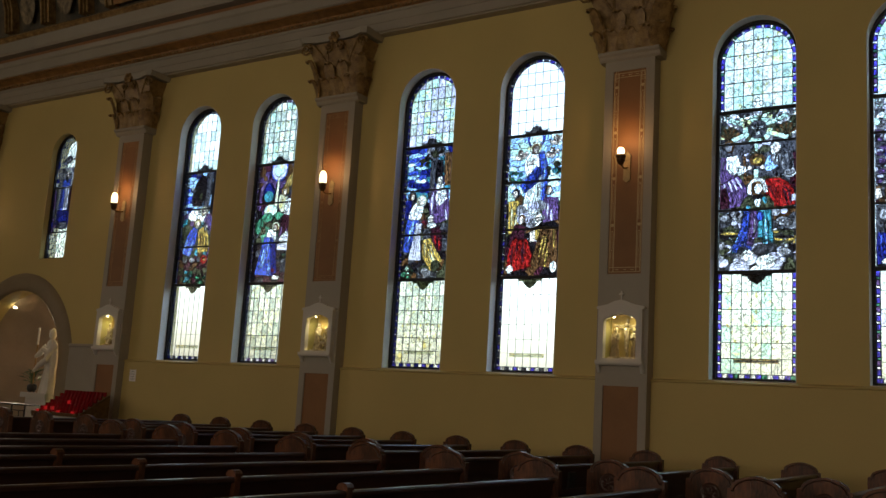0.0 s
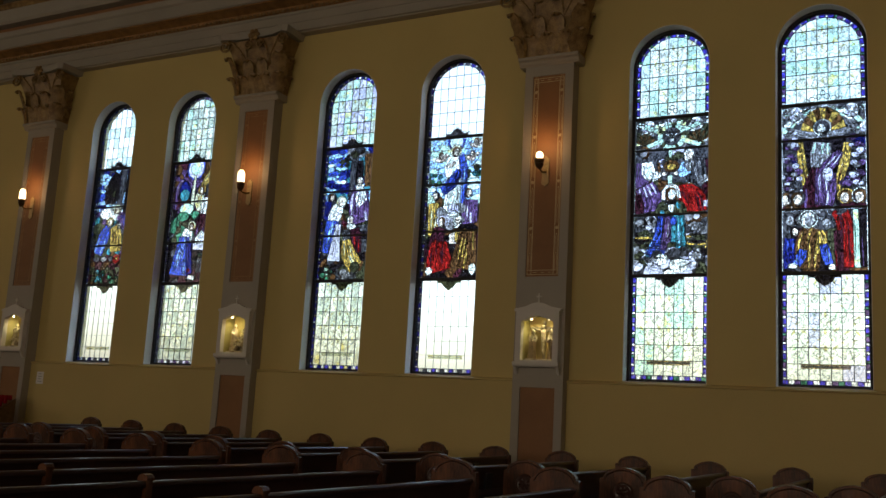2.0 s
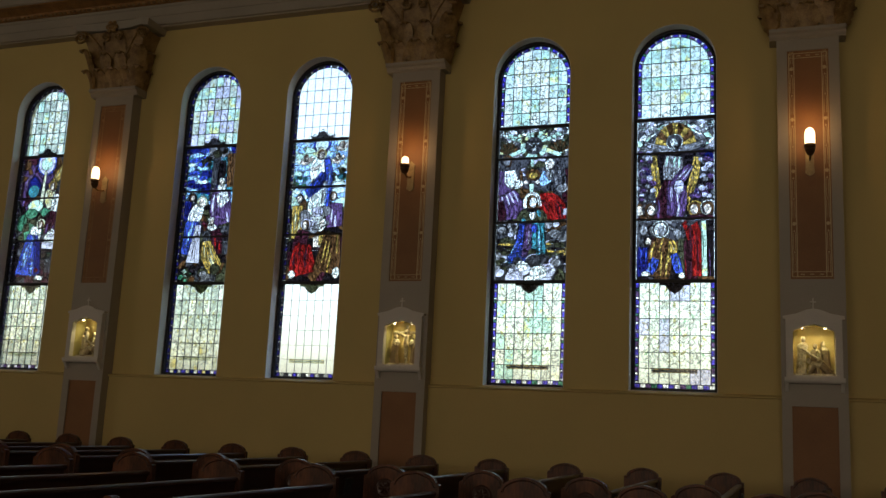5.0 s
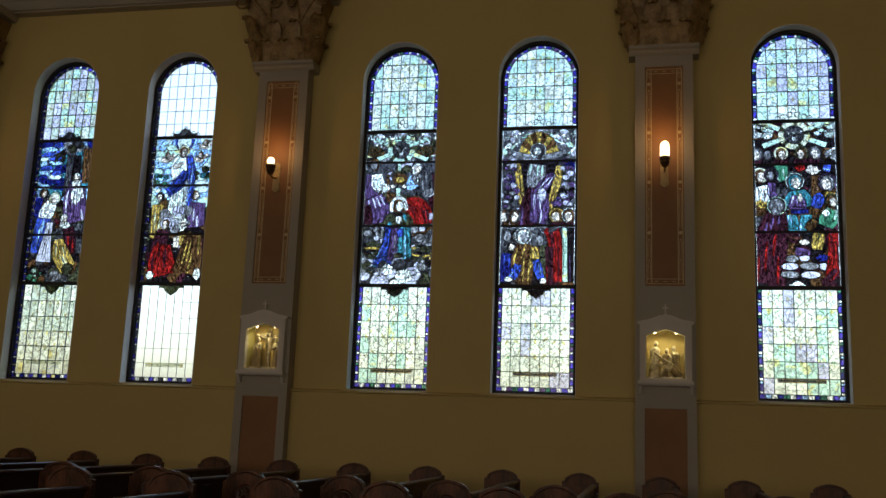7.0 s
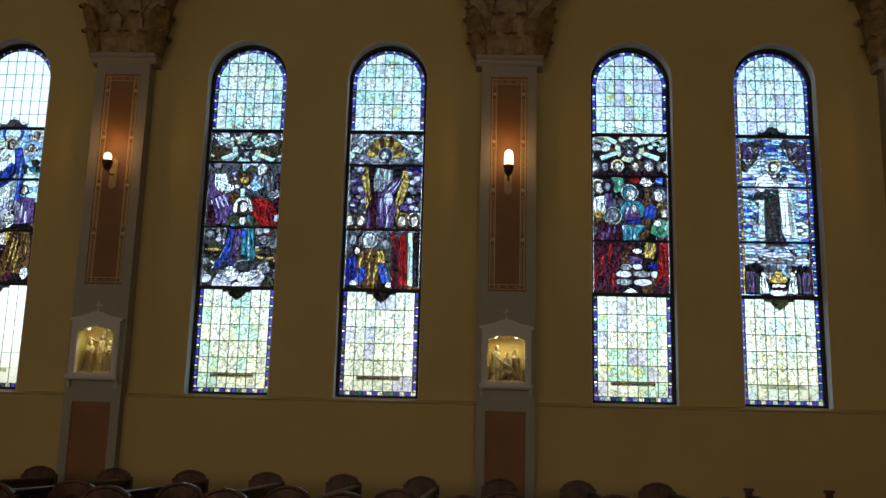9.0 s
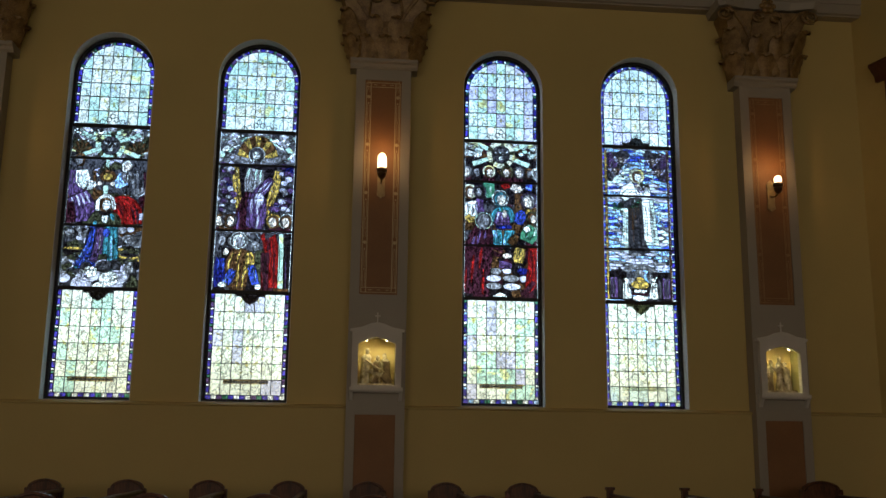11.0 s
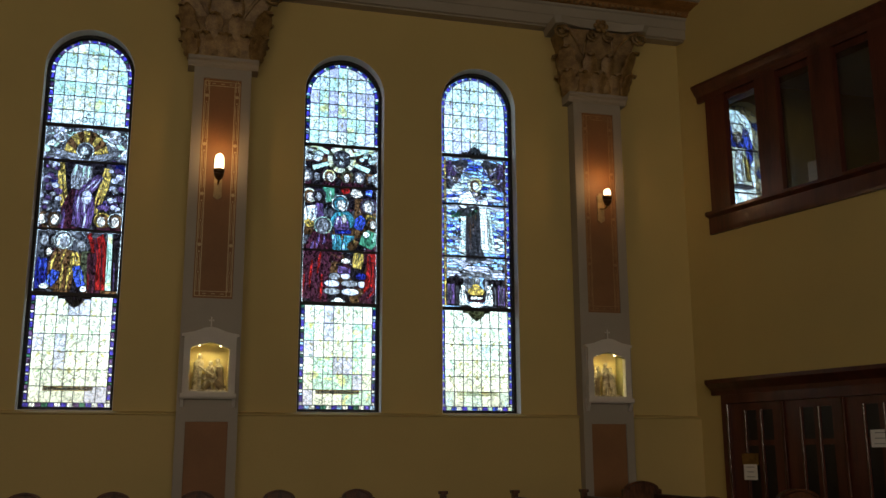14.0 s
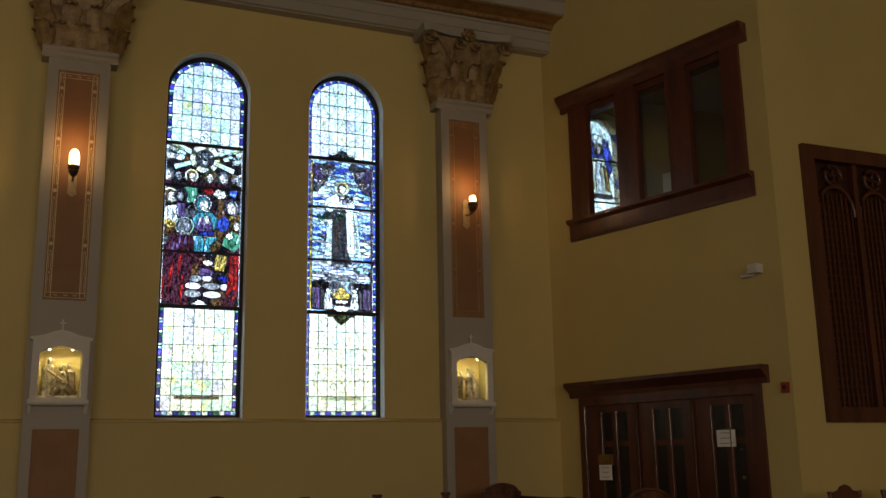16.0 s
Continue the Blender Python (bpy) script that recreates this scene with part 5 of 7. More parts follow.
def small_window(name, at, half, z0, spring, shapes, ground, nx, nz, seed, tints):
    rng = random.Random(seed)
    win = thing(name, at, "small round-headed stained-glass window with a blue and pale picture", "window", kind="structure")
    frame_in, frame_out = arch(0, half - 0.035, z0 + 0.035, spring), arch(0, half - 0.002, z0 + 0.002, spring)
    bm = B()
    n = len(frame_in)
    rows = [[bm.verts.new((x, y, z)) for x, z in loop] for y, loop in ((-0.05, frame_out), (-0.05, frame_in), (0.02, frame_in), (0.02, frame_out))]
    for a, b in zip(rows, rows[1:] + rows[:1]):
        for k in range(n):
            j = (k + 1) % n
            bm.faces.new((a[k], a[j], b[j], b[k]))
    part("window_frame", bm, IRON, win, "black iron frame")
    came = Came()
    h, top = half - 0.035, spring + half - 0.035
    outline = arch(0, h, z0 + 0.035, spring, 20)
    sketch = Sketch(h * 0.84, z0 + 0.035, top - h * 0.16, seed)
    shapes(sketch)
    for (x, z), poly in cells(rng, -h, h, z0 + 0.035, top, nx, nz):
        poly = clip_to(poly, outline)
        if len(poly) > 2:
            edge = abs(x) > h * 0.84 or (z > spring and math.hypot(x, z - spring) > h * 0.86)
            plain = rng.choice(tints) if edge else rng.choice(ground((z - z0) / (top - z0)))
            for bit, tone in ([(poly, None)] if edge else sketch.split(poly)):
                pane("picture_pane", bit, tone or plain, win, came, 0.0025)
    for pts, w in sketch.lines:
        trace(came, pts, w * 0.8, h * 0.84, z0 + 0.05, top)
    for z in (z0 + (top - z0) * 0.22, z0 + (top - z0) * 0.58):
        part("saddle_bar", box(B(), -h, h, -0.025, -0.006, z - 0.012, z + 0.012), IRON, win, "black iron saddle bar")
    me = bpy.data.meshes.new("lead_came")
    me.from_pydata(came.v, [], came.f)
    me.materials.append(LEAD)
    ob = new("lead_came", me)
    ob.parent = win
    tagged(ob, "dark lead came between the panes", kind="stuff")


# ---- wall dress: dado, pilasters, entablature, vault
def profile_run(bm, prof, x0, x1):
    """A moulding: a profile of (y, z) drawn out along x."""
    a = [bm.verts.new((x0, y, z)) for y, z in prof]
    b = [bm.verts.new((x1, y, z)) for y, z in prof]
    bm.faces.new(a)
    bm.faces.new(b[::-1])
    for i in range(len(prof)):
        j = (i + 1) % len(prof)
        bm.faces.new((a[j], a[i], b[i], b[j]))
    return bm


edges = [-15.3] + [v for p in PILASTERS[1:] for v in (p - 0.37, p + 0.37)] + [CORNER[0] + 0.03]
for x0, x1 in zip(edges[2::2], edges[3::2]):
    d = tagged(new("dado_wall", made("dado_wall", profile_run(B(), [(0, 0), (0, 1.858), (-0.075, 1.838), (-0.095, 1.835), (-0.095, 1.818), (-0.07, 1.808), (-0.07, 0)], x0 + 0.002, x1 - 0.002), DADO)), "ochre painted lower wall with a thin ledge on top", "wall", kind="structure")
    d.matrix_basis = NORTH

ARCHITRAVE = [(0, 7.43), (-0.16, 7.43), (-0.16, 7.45), (-0.20, 7.46), (-0.20, 7.60), (-0.215, 7.61), (-0.215, 7.74), (-0.24, 7.76), (-0.24, 7.79), (0, 7.79)]
SOFFIT = [(0, 7.792), (-0.24, 7.792), (-0.27, 7.80), (-0.30, 7.86), (-0.42, 7.90), (-0.50, 7.91), (-0.50, 7.93), (0, 7.93)]
CORONA = [(0, 7.932), (-0.52, 7.932), (-0.54, 7.95), (-0.54, 8.13), (-0.58, 8.16), (-0.60, 8.22), (-0.60, 8.25), (0, 8.25)]
BEDMOULD = [(0, 8.252), (-0.45, 8.252), (-0.45, 8.40), (0, 8.40)]
CYMA = [(0, 8.402), (-0.62, 8.402), (-0.66, 8.45), (-0.68, 8.55), (-0.70, 8.66), (0, 8.66)]
GOLDBAND = [(0, 8.662), (-0.71, 8.662), (-0.74, 8.70), (-0.74, 8.76), (-0.71, 8.80), (0, 8.80)]
cornice = thing("cornice", NORTH, "long grey-white moulded cornice with gilded brown bands", "cornice", kind="structure")
for name, prof, mat, lab in (("architrave", ARCHITRAVE, CREAM, ""), ("soffit", SOFFIT, FRIEZE, "gilded brown band under the cornice"), ("corona", CORONA, CREAM, ""), ("bed_mould", BEDMOULD, BROWN, "recessed brown band"), ("cyma", CYMA, CREAM, ""), ("gilt_band", GOLDBAND, GILT, "gilded ornamental band")):
    part(name, profile_run(B(), prof, -23.9, CORNER[0] + 0.9), mat, cornice, lab)
bm = B()
for k in range(320):
    x = -23.0 + k * 0.1
    box(bm, x, x + 0.055, -0.30, -0.262, 7.80, 7.835)
dent = part("dentil_row", bm, GILT, cornice, "row of small gilded dentils")
tagged(dent, kind="stuff")

cove = thing("cove_lamp", Matrix.Translation((COVE_X, WALL_Y - 0.45, 8.892)), "small hidden lamp on the cornice that lights the vault", "lamp")
part("housing", box(B(), -0.12, 0.12, -0.06, 0.06, 0, 0.06), BRASS, cove, bevel=0.008)
part("lens", box(B(), -0.10, 0.10, -0.045, 0.045, 0.0605, 0.066), SPOT, cove, "glowing lens")
lamp = bpy.data.lights.new("cove_light", "POINT")
lamp.energy, lamp.color, lamp.shadow_soft_size = 7.0, (1.0, 0.80, 0.35), 0.05
ob = new("cove_light", lamp)
ob.matrix_basis = Matrix.Translation((COVE_X, WALL_Y - 0.5, 9.06))

# barrel vault with gilded ribs and painted panels
bm, RY, RZ, CY = B(), 11.85, 5.0, -1.8
def vault_at(x, a, lift=0.0):
    return (x, CY + (RY - lift) * math.cos(a), 8.89 + (RZ - lift) * math.sin(a))
N = 28
prev = None
for x in (-24, 18):
    ring = [bm.verts.new(vault_at(x, math.pi * k / N, -0.15)) for k in range(N + 1)]
    if prev:
        for k in range(N):
            bm.faces.new((prev[k], prev[k + 1], ring[k + 1], ring[k]))
    prev = ring
def vault_patch(x0, x1, a0, a1, lift, mat, steps=8):
    lo = [[bm.verts.new(vault_at(x, a0 + (a1 - a0) * k / steps, lift)) for k in range(steps + 1)] for x in (x0, x1)]
    hi = [[bm.verts.new(vault_at(x, a0 + (a1 - a0) * k / steps, -0.14)) for k in range(steps + 1)] for x in (x0, x1)]
    for k in range(steps):
        for f in ((lo[0][k], lo[0][k + 1], lo[1][k + 1], lo[1][k]), (lo[0][k], lo[0][k + 1], hi[0][k + 1], hi[0][k]), (lo[1][k], lo[1][k + 1], hi[1][k + 1], hi[1][k])):
            bm.faces.new(f).material_index = mat
for p in PILASTERS[:5]:
    for dx, w, mat in ((-0.55, 0.10, 2), (0.45, 0.10, 2), (-0.42, 0.84, 1), (0.62, 0.05, 2), (-0.67, 0.05, 2)):
        vault_patch(p + dx, p + dx + w, 0.02, math.pi - 0.02, 0.03 if mat == 2 else 0.01, mat, 20)
    for q in (1.35, 2.65, 3.95):
        for off, rib in ((-0.13, 0.025), (0.0, 0.014), (0.12, 0.025)):
            vault_patch(p + q + off - rib, p + q + off + rib, 0.02, 1.2, 0.03, 2, 12)
        for s in range(3):
            pts = [vault_at(p + q + 0.65 + 0.27 * math.cos(t) * (1 + 0.12 * math.sin(3 * t)), 0.10 + 0.16 * s + 0.066 * math.sin(t), 0.0) for t in [2 * math.pi * k / 14 for k in range(14)]]
            bm.faces.new([bm.verts.new(v) for v in pts]).material_index = 3
for a in (0.19, 0.35, 0.51):
    vault_patch(-23.9, 8.5, a - 0.006, a + 0.006, 0.03, 2, 2)
tagged(new("ceiling", made("ceiling", bm, [VAULT, FRIEZE, GILT, MEDAL])), "painted barrel vault with gilded ribs and pale medallions", "ceiling", kind="structure")


def acanthus(bm, cx, y, z0, h, w, out, th=0.0):
    """A broad lobed leaf that climbs the bell and curls over at its tip; th: the way it faces."""
    dx, dy, sx, sy = math.sin(th), -math.cos(th), math.cos(th), math.sin(th)
    rows = []
    for k in range(13):
        t = k / 12
        if t <= 0.7:
            q = t / 0.7
            off, z, half = out * q ** 1.8, z0 + h * q, w * (0.72 + 0.34 * math.sin(math.pi * q))
        else:
            phi = (t - 0.7) / 0.3 * 3.6
            off, z, half = out + 0.03 * (1 - math.cos(phi)), z0 + h + 0.03 * math.sin(phi), w * (0.80 - 0.5 * (t - 0.7) / 0.3)
        half *= 1.10 if k % 3 else 0.86
        rows.append([])
        for c in (-2, -1, 0, 1, 2):
            o = off + 0.012 + (0.030, 0.012, 0.0)[abs(c)]
            rows[-1].append((cx + dx * o + sx * c / 2 * half, y + dy * o + sy * c / 2 * half, z - 0.012 * (abs(c) == 2)))
    vs = [[bm.verts.new(p) for p in r] for r in rows]
    back = [[bm.verts.new((p[0] - dx * 0.03, p[1] - dy * 0.03, p[2])) for p in (r[0], r[-1])] for r in rows]
    for p, q in zip(vs, vs[1:]):
        for j in range(4):
            bm.faces.new((p[j], p[j + 1], q[j + 1], q[j]))
    for k in range(12):
        bm.faces.new((vs[k][0], vs[k + 1][0], back[k + 1][0], back[k][0]))
        bm.faces.new((vs[k][4], vs[k + 1][4], back[k + 1][1], back[k][1]))


def scroll(bm, cx, y, z, r, s=1, turns=1.6):
    pts, rs = [], []
    for k in range(19):
        t = k / 18
        a = s * (2 * math.pi * turns * t) + math.pi / 2
        rr = r * (1 - 0.85 * t)
        pts.append((cx + rr * math.cos(a), y - 0.02 * t, z + rr * math.sin(a)))
        rs.append(0.022 * (1 - 0.55 * t))
    tube(bm, pts, rs, 6)


def pilaster(cx, k):
    pil = thing("pilaster", NORTH @ Matrix.Translation((cx, 0, 0)), "grey-white pilaster with terracotta panels and a gilded leafy capital", "pilaster", "pilasters along the wall", "structure")
    F = -0.22
    broad = Matrix.Diagonal((1.13, 1.18, 1, 1))
    w = 0.37
    # shaft with sunk panels: frame pieces stand proud of the panel bed
    bm = holed([(-w, 0), (w, 0), (w, 6.284), (-w, 6.284)], [[(-0.245, 3.24), (0.245, 3.24), (0.245, 6.135), (-0.245, 6.135)], [(-0.255, 0.25), (0.255, 0.25), (0.255, 1.73), (-0.255, 1.73)], [(-0.246, 2.08), (0.246, 2.08), (0.246, 2.71), (-0.246, 2.71)]], F, 0.0)
    part("shaft", bm, CREAM, pil)
    part("upper_panel", box(B(), -0.244, 0.244, F + 0.015, -0.005, 3.241, 6.134), BROWN, pil, "terracotta painted panel")
    part("lower_panel", box(B(), -0.254, 0.254, F + 0.02, -0.005, 0.251, 1.729), BROWN, pil, "terracotta painted panel")
    # stencilled border on the upper panel
    bm, y0, y1 = B(), F + 0.0125, F + 0.016
    for s in (-1, 1):
        for x in (0.225, 0.165):
            box(bm, s * x - 0.0055, s * x + 0.0055, y0, y1, 3.27, 6.10)
        z, n = 3.33, 0
        while z < 6.0:
            if n % 3 == 2:
                lathe_pts = [(s * 0.195 + 0.024 * math.cos(a), z + 0.07 + 0.024 * math.sin(a)) for a in [2 * math.pi * q / 8 for q in range(8)]]
                prism(bm, lathe_pts, y0, y1)
                z += 0.14
            else:
                box(bm, s * 0.195 - 0.016, s * 0.195 - 0.010, y0, y1, z, z + 0.22)
                box(bm, s * 0.195 + 0.010, s * 0.195 + 0.016, y0, y1, z, z + 0.22)
                prism(bm, [(s * 0.195 - 0.014, z + 0.24), (s * 0.195, z + 0.226), (s * 0.195 + 0.014, z + 0.24), (s * 0.195, z + 0.254)], y0, y1)
                z += 0.26
            n += 1
    for z in (3.27, 3.33, 6.04, 6.10):
        box(bm, -0.229, 0.229, y0, y1, z - 0.004, z + 0.004)
    for z in (3.30, 6.07):
        for x in (-0.13, -0.02, 0.09):
            box(bm, x, x + 0.045, y0, y1, z - 0.005, z + 0.005)
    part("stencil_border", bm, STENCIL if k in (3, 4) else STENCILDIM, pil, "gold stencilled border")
    # necking
    part("necking", profile_run(B(), [(0, 6.285), (F - 0.01, 6.285), (F - 0.02, 6.30), (F - 0.035, 6.31), (F - 0.05, 6.345), (F - 0.085, 6.36), (F - 0.095, 6.375), (F - 0.095, 6.405), (0, 6.405)], -0.455, 0.455), CREAM, pil, bevel=0.004)
    # capital: bell, two tiers of leaves, corner scrolls, abacus
    bm = B()
    for z0, z1, a0, a1, f0, f1 in ((6.406, 6.95, 0.38, 0.43, F + 0.005, F - 0.035), (6.95, 7.32, 0.43, 0.54, F - 0.035, F - 0.135)):
        v = [bm.verts.new(p) for p in ((-a0, 0, z0), (-a0, f0, z0), (a0, f0, z0), (a0, 0, z0), (-a1, 0, z1), (-a1, f1, z1), (a1, f1, z1), (a1, 0, z1))]
        for f in ((0, 1, 5, 4), (1, 2, 6, 5), (2, 3, 7, 6), (4, 5, 6, 7), (0, 3, 2, 1)):
            bm.faces.new([v[q] for q in f])
    part("bell", bm, GILT, pil, "gilded capital bell", at=broad)
    bm = B()
    for x in (-0.25, 0.0, 0.25):
        acanthus(bm, x, F, 6.41, 0.27, 0.125, 0.075)
    for x in (-0.13, 0.13):
        acanthus(bm, x, F - 0.005, 6.44, 0.50, 0.105, 0.10)
    for q in (-1, 1):
        acanthus(bm, q * 0.37, F, 6.41, 0.28, 0.11, 0.085, q * 0.8)
        acanthus(bm, q * 0.37, F - 0.01, 6.46, 0.56, 0.12, 0.14, q * 0.75)
        acanthus(bm, q * 0.38, -0.07, 6.41, 0.27, 0.09, 0.055, q * 1.5)
        acanthus(bm, q * 0.39, -0.10, 6.46, 0.52, 0.10, 0.09, q * 1.45)
    part("leaves", bm, GILT, pil, "curling gilded acanthus leaves", smooth=50, at=broad)
    bm = B()
    for s in (-1, 1):
        scroll(bm, s * 0.55, F - 0.16, 7.25, 0.115, s, 2.0)
        scroll(bm, s * 0.10, F - 0.14, 7.23, 0.08, -s)
        tube(bm, [(s * 0.20, F - 0.04, 6.98), (s * 0.30, F - 0.08, 7.15), (s * 0.42, F - 0.14, 7.30), (s * 0.54, F - 0.17, 7.36)], [0.02, 0.026, 0.024, 0.02], 6)
        tube(bm, [(s * 0.20, F - 0.04, 6.98), (s * 0.19, F - 0.09, 7.14), (s * 0.15, F - 0.12, 7.28), (s * 0.10, F - 0.14, 7.325)], [0.02, 0.022, 0.02, 0.018], 6)
    part("volutes", bm, GILT, pil, "gilded corner scrolls", smooth=50, at=broad)
    bm = B()
    top = [(-0.64, 0), (-0.66, F - 0.20), (-0.58, F - 0.24), (-0.3, F - 0.165), (0, F - 0.15), (0.3, F - 0.165), (0.58, F - 0.24), (0.66, F - 0.20), (0.64, 0)]
    lo = [bm.verts.new((x * 0.96, y, 7.34)) for x, y in top]
    hi = [bm.verts.new((x, y - (0.02 if y else 0), 7.44)) for x, y in top]
    bm.faces.new(lo)
    bm.faces.new(hi[::-1])
    for q in range(len(top)):
        j = (q + 1) % len(top)
        bm.faces.new((lo[q], lo[j], hi[j], hi[q]))
    part("abacus", bm, CREAM, pil, "grey-white hollow-sided slab", bevel=0.008, at=broad)
    bm = B()
    blob(bm, (0, F - 0.19, 7.38), 0.06, (1, 0.7, 1))
    for q in range(6):
        a = 2 * math.pi * q / 6
        blob(bm, (0.07 * math.cos(a), F - 0.18, 7.38 + 0.07 * math.sin(a)), 0.04, (1, 0.6, 1), segs=8)
    part("fleuron", bm, GILT, pil, "gilded flower", smooth=60, at=broad)
    return pil


def shrine(cx, k):
    """A small gabled niche on the pilaster with its lit sculpture."""
    at = NORTH @ Matrix.Translation((cx, -0.22, 0))
    sh = thing("wall_niche", at, "white gabled wall niche with a small cross, lit inside", "niche", "niches on the pilasters")
    front = [(-0.315, 2.065), (0.315, 2.065), (0.315, 2.75), (0.345, 2.755), (0.345, 2.785), (0.19, 2.815), (0.08, 2.86), (0, 2.875), (-0.08, 2.86), (-0.19, 2.815), (-0.345, 2.785), (-0.345, 2.755), (-0.315, 2.75)]
    hole = [(-0.235, 2.09), (0.235, 2.09), (0.235, 2.60), (0.21, 2.625), (0.16, 2.64), (0.10, 2.665), (0, 2.69), (-0.10, 2.665), (-0.16, 2.64), (-0.21, 2.625), (-0.235, 2.60)]
    part("surround", holed(front, [hole], -0.09, 0.0), PLASTER, sh, bevel=0.004)
    bm = B()
    box(bm, -0.245, -0.2355, 0.0, 0.26, 2.09, 2.70)
    box(bm, 0.2355, 0.245, 0.0, 0.26, 2.09, 2.70)
    box(bm, -0.245, 0.245, 0.26, 0.275, 2.09, 2.70)
    box(bm, -0.245, 0.245, 0.0, 0.275, 2.70, 2.708)
    box(bm, -0.245, 0.245, 0.0, 0.275, 2.081, 2.09)
    part("lining", bm, NICHEWALL, sh, "pale yellow niche lining")
    part("sill", profile_run(B(), [(0.0, 2.0), (-0.10, 2.0), (-0.115, 2.015), (-0.12, 2.03), (-0.12, 2.064), (0.0, 2.064)], -0.335, 0.335), PLASTER, sh, bevel=0.004)
    for s in (-1, 1):
        part("bracket", profile_run(B(), [(0.0, 1.90), (-0.02, 1.90), (-0.05, 1.94), (-0.09, 1.998), (0.0, 1.998)], s * 0.31 - 0.02, s * 0.31 + 0.02), PLASTER, sh, bevel=0.004)
    bm = box(B(), -0.008, 0.008, -0.06, -0.045, 2.875, 3.0)
    box(bm, -0.035, 0.035, -0.059, -0.046, 2.95, 2.965)
    part("cross", bm, PLASTER, sh, bevel=0.002)
    for s in (-1, 1):
        part("spot_light", lathe(B(), [(0.011, 0), (0.014, 0.01), (0.014, 0.03)], s * 0.13, 0.03, 10, 2.645), SPOT, sh, "small warm spot lamp")
        lamp = bpy.data.lights.new("niche_lamp", "SPOT")
        lamp.energy, lamp.color, lamp.shadow_soft_size, lamp.spot_size, lamp.spot_blend = NICHE, (1.0, 0.88, 0.50), 0.02, radians(140), 0.6
        ob = new("niche_lamp", lamp)
        ob.matrix_basis = look(at @ Vector((s * 0.13, 0.03, 2.636)), at @ Vector((s * 0.06, 0.15, 2.2)))
    # sculpture, one mesh, of plain rounded forms
    rng = random.Random(40 + k)
    bm, dark = B(), []
    box(bm, -0.20, 0.20, 0.04, 0.26, 2.10, 2.125)

    def robed(x, y, h, lean=0.0, girth=1.0):
        """A draped upright form with shoulders and a round top, leaning sideways."""
        folds, rings = rng.randint(5, 8), []
        for t, r in ((0, 0.056), (0.15, 0.052), (0.4, 0.042), (0.6, 0.044), (0.74, 0.050), (0.81, 0.036), (0.85, 0.016)):
            rings.append([bm.verts.new((x + lean * t * t + girth * r * (1 + 0.16 * math.sin(folds * a + 2 * t)) * math.cos(a), y + 0.7 * girth * r * (1 + 0.16 * math.sin(folds * a + 2 * t)) * math.sin(a), 2.12 + h * t)) for a in [2 * math.pi * q / 18 for q in range(18)]])
        for p0, p1 in zip(rings, rings[1:]):
            for q in range(18):
                bm.faces.new((p0[q], p0[(q + 1) % 18], p1[(q + 1) % 18], p1[q]))
        blob(bm, (x + lean * 0.9, y - 0.008, 2.12 + h * 0.925), 0.029, (0.85, 0.95, 1.15))

    def reach(a, b, c, r=0.013):
        tube(bm, [a, b, c], [r * 1.25, r, r * 0.7], 7)

    if k == 3:
        box(bm, -0.014, 0.014, 0.19, 0.215, 2.12, 2.60)
        box(bm, -0.18, 0.18, 0.19, 0.21, 2.50, 2.525)
        lathe(bm, [(0.015, 0), (0.022, 0.1), (0.032, 0.17), (0.028, 0.21), (0.034, 0.27), (0.012, 0.295)], 0, 0.165, 12, 2.20)
        blob(bm, (0, 0.155, 2.52), 0.026, (0.9, 1, 1.15))
        for s in (-1, 1):
            tube(bm, [(0, 0.17, 2.465), (s * 0.08, 0.175, 2.48), (s * 0.165, 0.18, 2.52)], [0.016, 0.013, 0.010], 7)
            robed(s * 0.135, 0.12, 0.36, -s * 0.02, 1.05)
            reach((s * 0.13, 0.08, 2.36), (s * 0.09, 0.05, 2.33), (s * 0.08, 0.06, 2.38))
            dark.append((s * 0.135, 0.07))
    elif k == 5:
        for x, y, h, lean in ((-0.10, 0.15, 0.36, 0.03), (0.02, 0.09, 0.40, -0.01), (0.13, 0.16, 0.34, -0.03), (-0.16, 0.10, 0.22, 0.02)):
            robed(x, y, h, lean)
        reach((0.0, 0.06, 2.40), (-0.07, 0.03, 2.36), (-0.11, 0.05, 2.42))
        reach((0.05, 0.06, 2.40), (0.10, 0.03, 2.34), (0.12, 0.05, 2.28))
        dark = [(-0.10, 0.04)]
    else:
        robed(-0.13, 0.12, 0.37 if k % 2 else 0.40, 0.03)
        robed(0.0, 0.15, 0.32, 0.02 - 0.05 * (k % 2))
        robed(0.13, 0.17, 0.35, -0.04 + 0.06 * (k % 2), 0.9)
        # a bent form in front under a long beam
        tube(bm, [(-0.05, 0.09, 2.14), (0.0, 0.085, 2.22), (0.07, 0.08, 2.22), (0.14, 0.08, 2.14)], [0.04, 0.045, 0.042, 0.03], 10)
        blob(bm, (-0.05, 0.07, 2.26), 0.028, (1, 0.95, 1.1))
        reach((-0.12, 0.07, 2.39), (-0.06, 0.05, 2.35), (-0.02, 0.05, 2.30))
        reach((0.03, 0.10, 2.36), (0.06, 0.06, 2.31), (0.03, 0.05, 2.26))
        tube(bm, [(-0.02, 0.05, 2.32), (0.09, 0.06, 2.25), (0.19, 0.07, 2.15)] if k % 2 == 0 else [(-0.17, 0.06, 2.2), (0.0, 0.06, 2.36), (0.16, 0.07, 2.50)], 0.014, 6)
        dark = [(0.13, 0.05), (0.0, 0.03)]
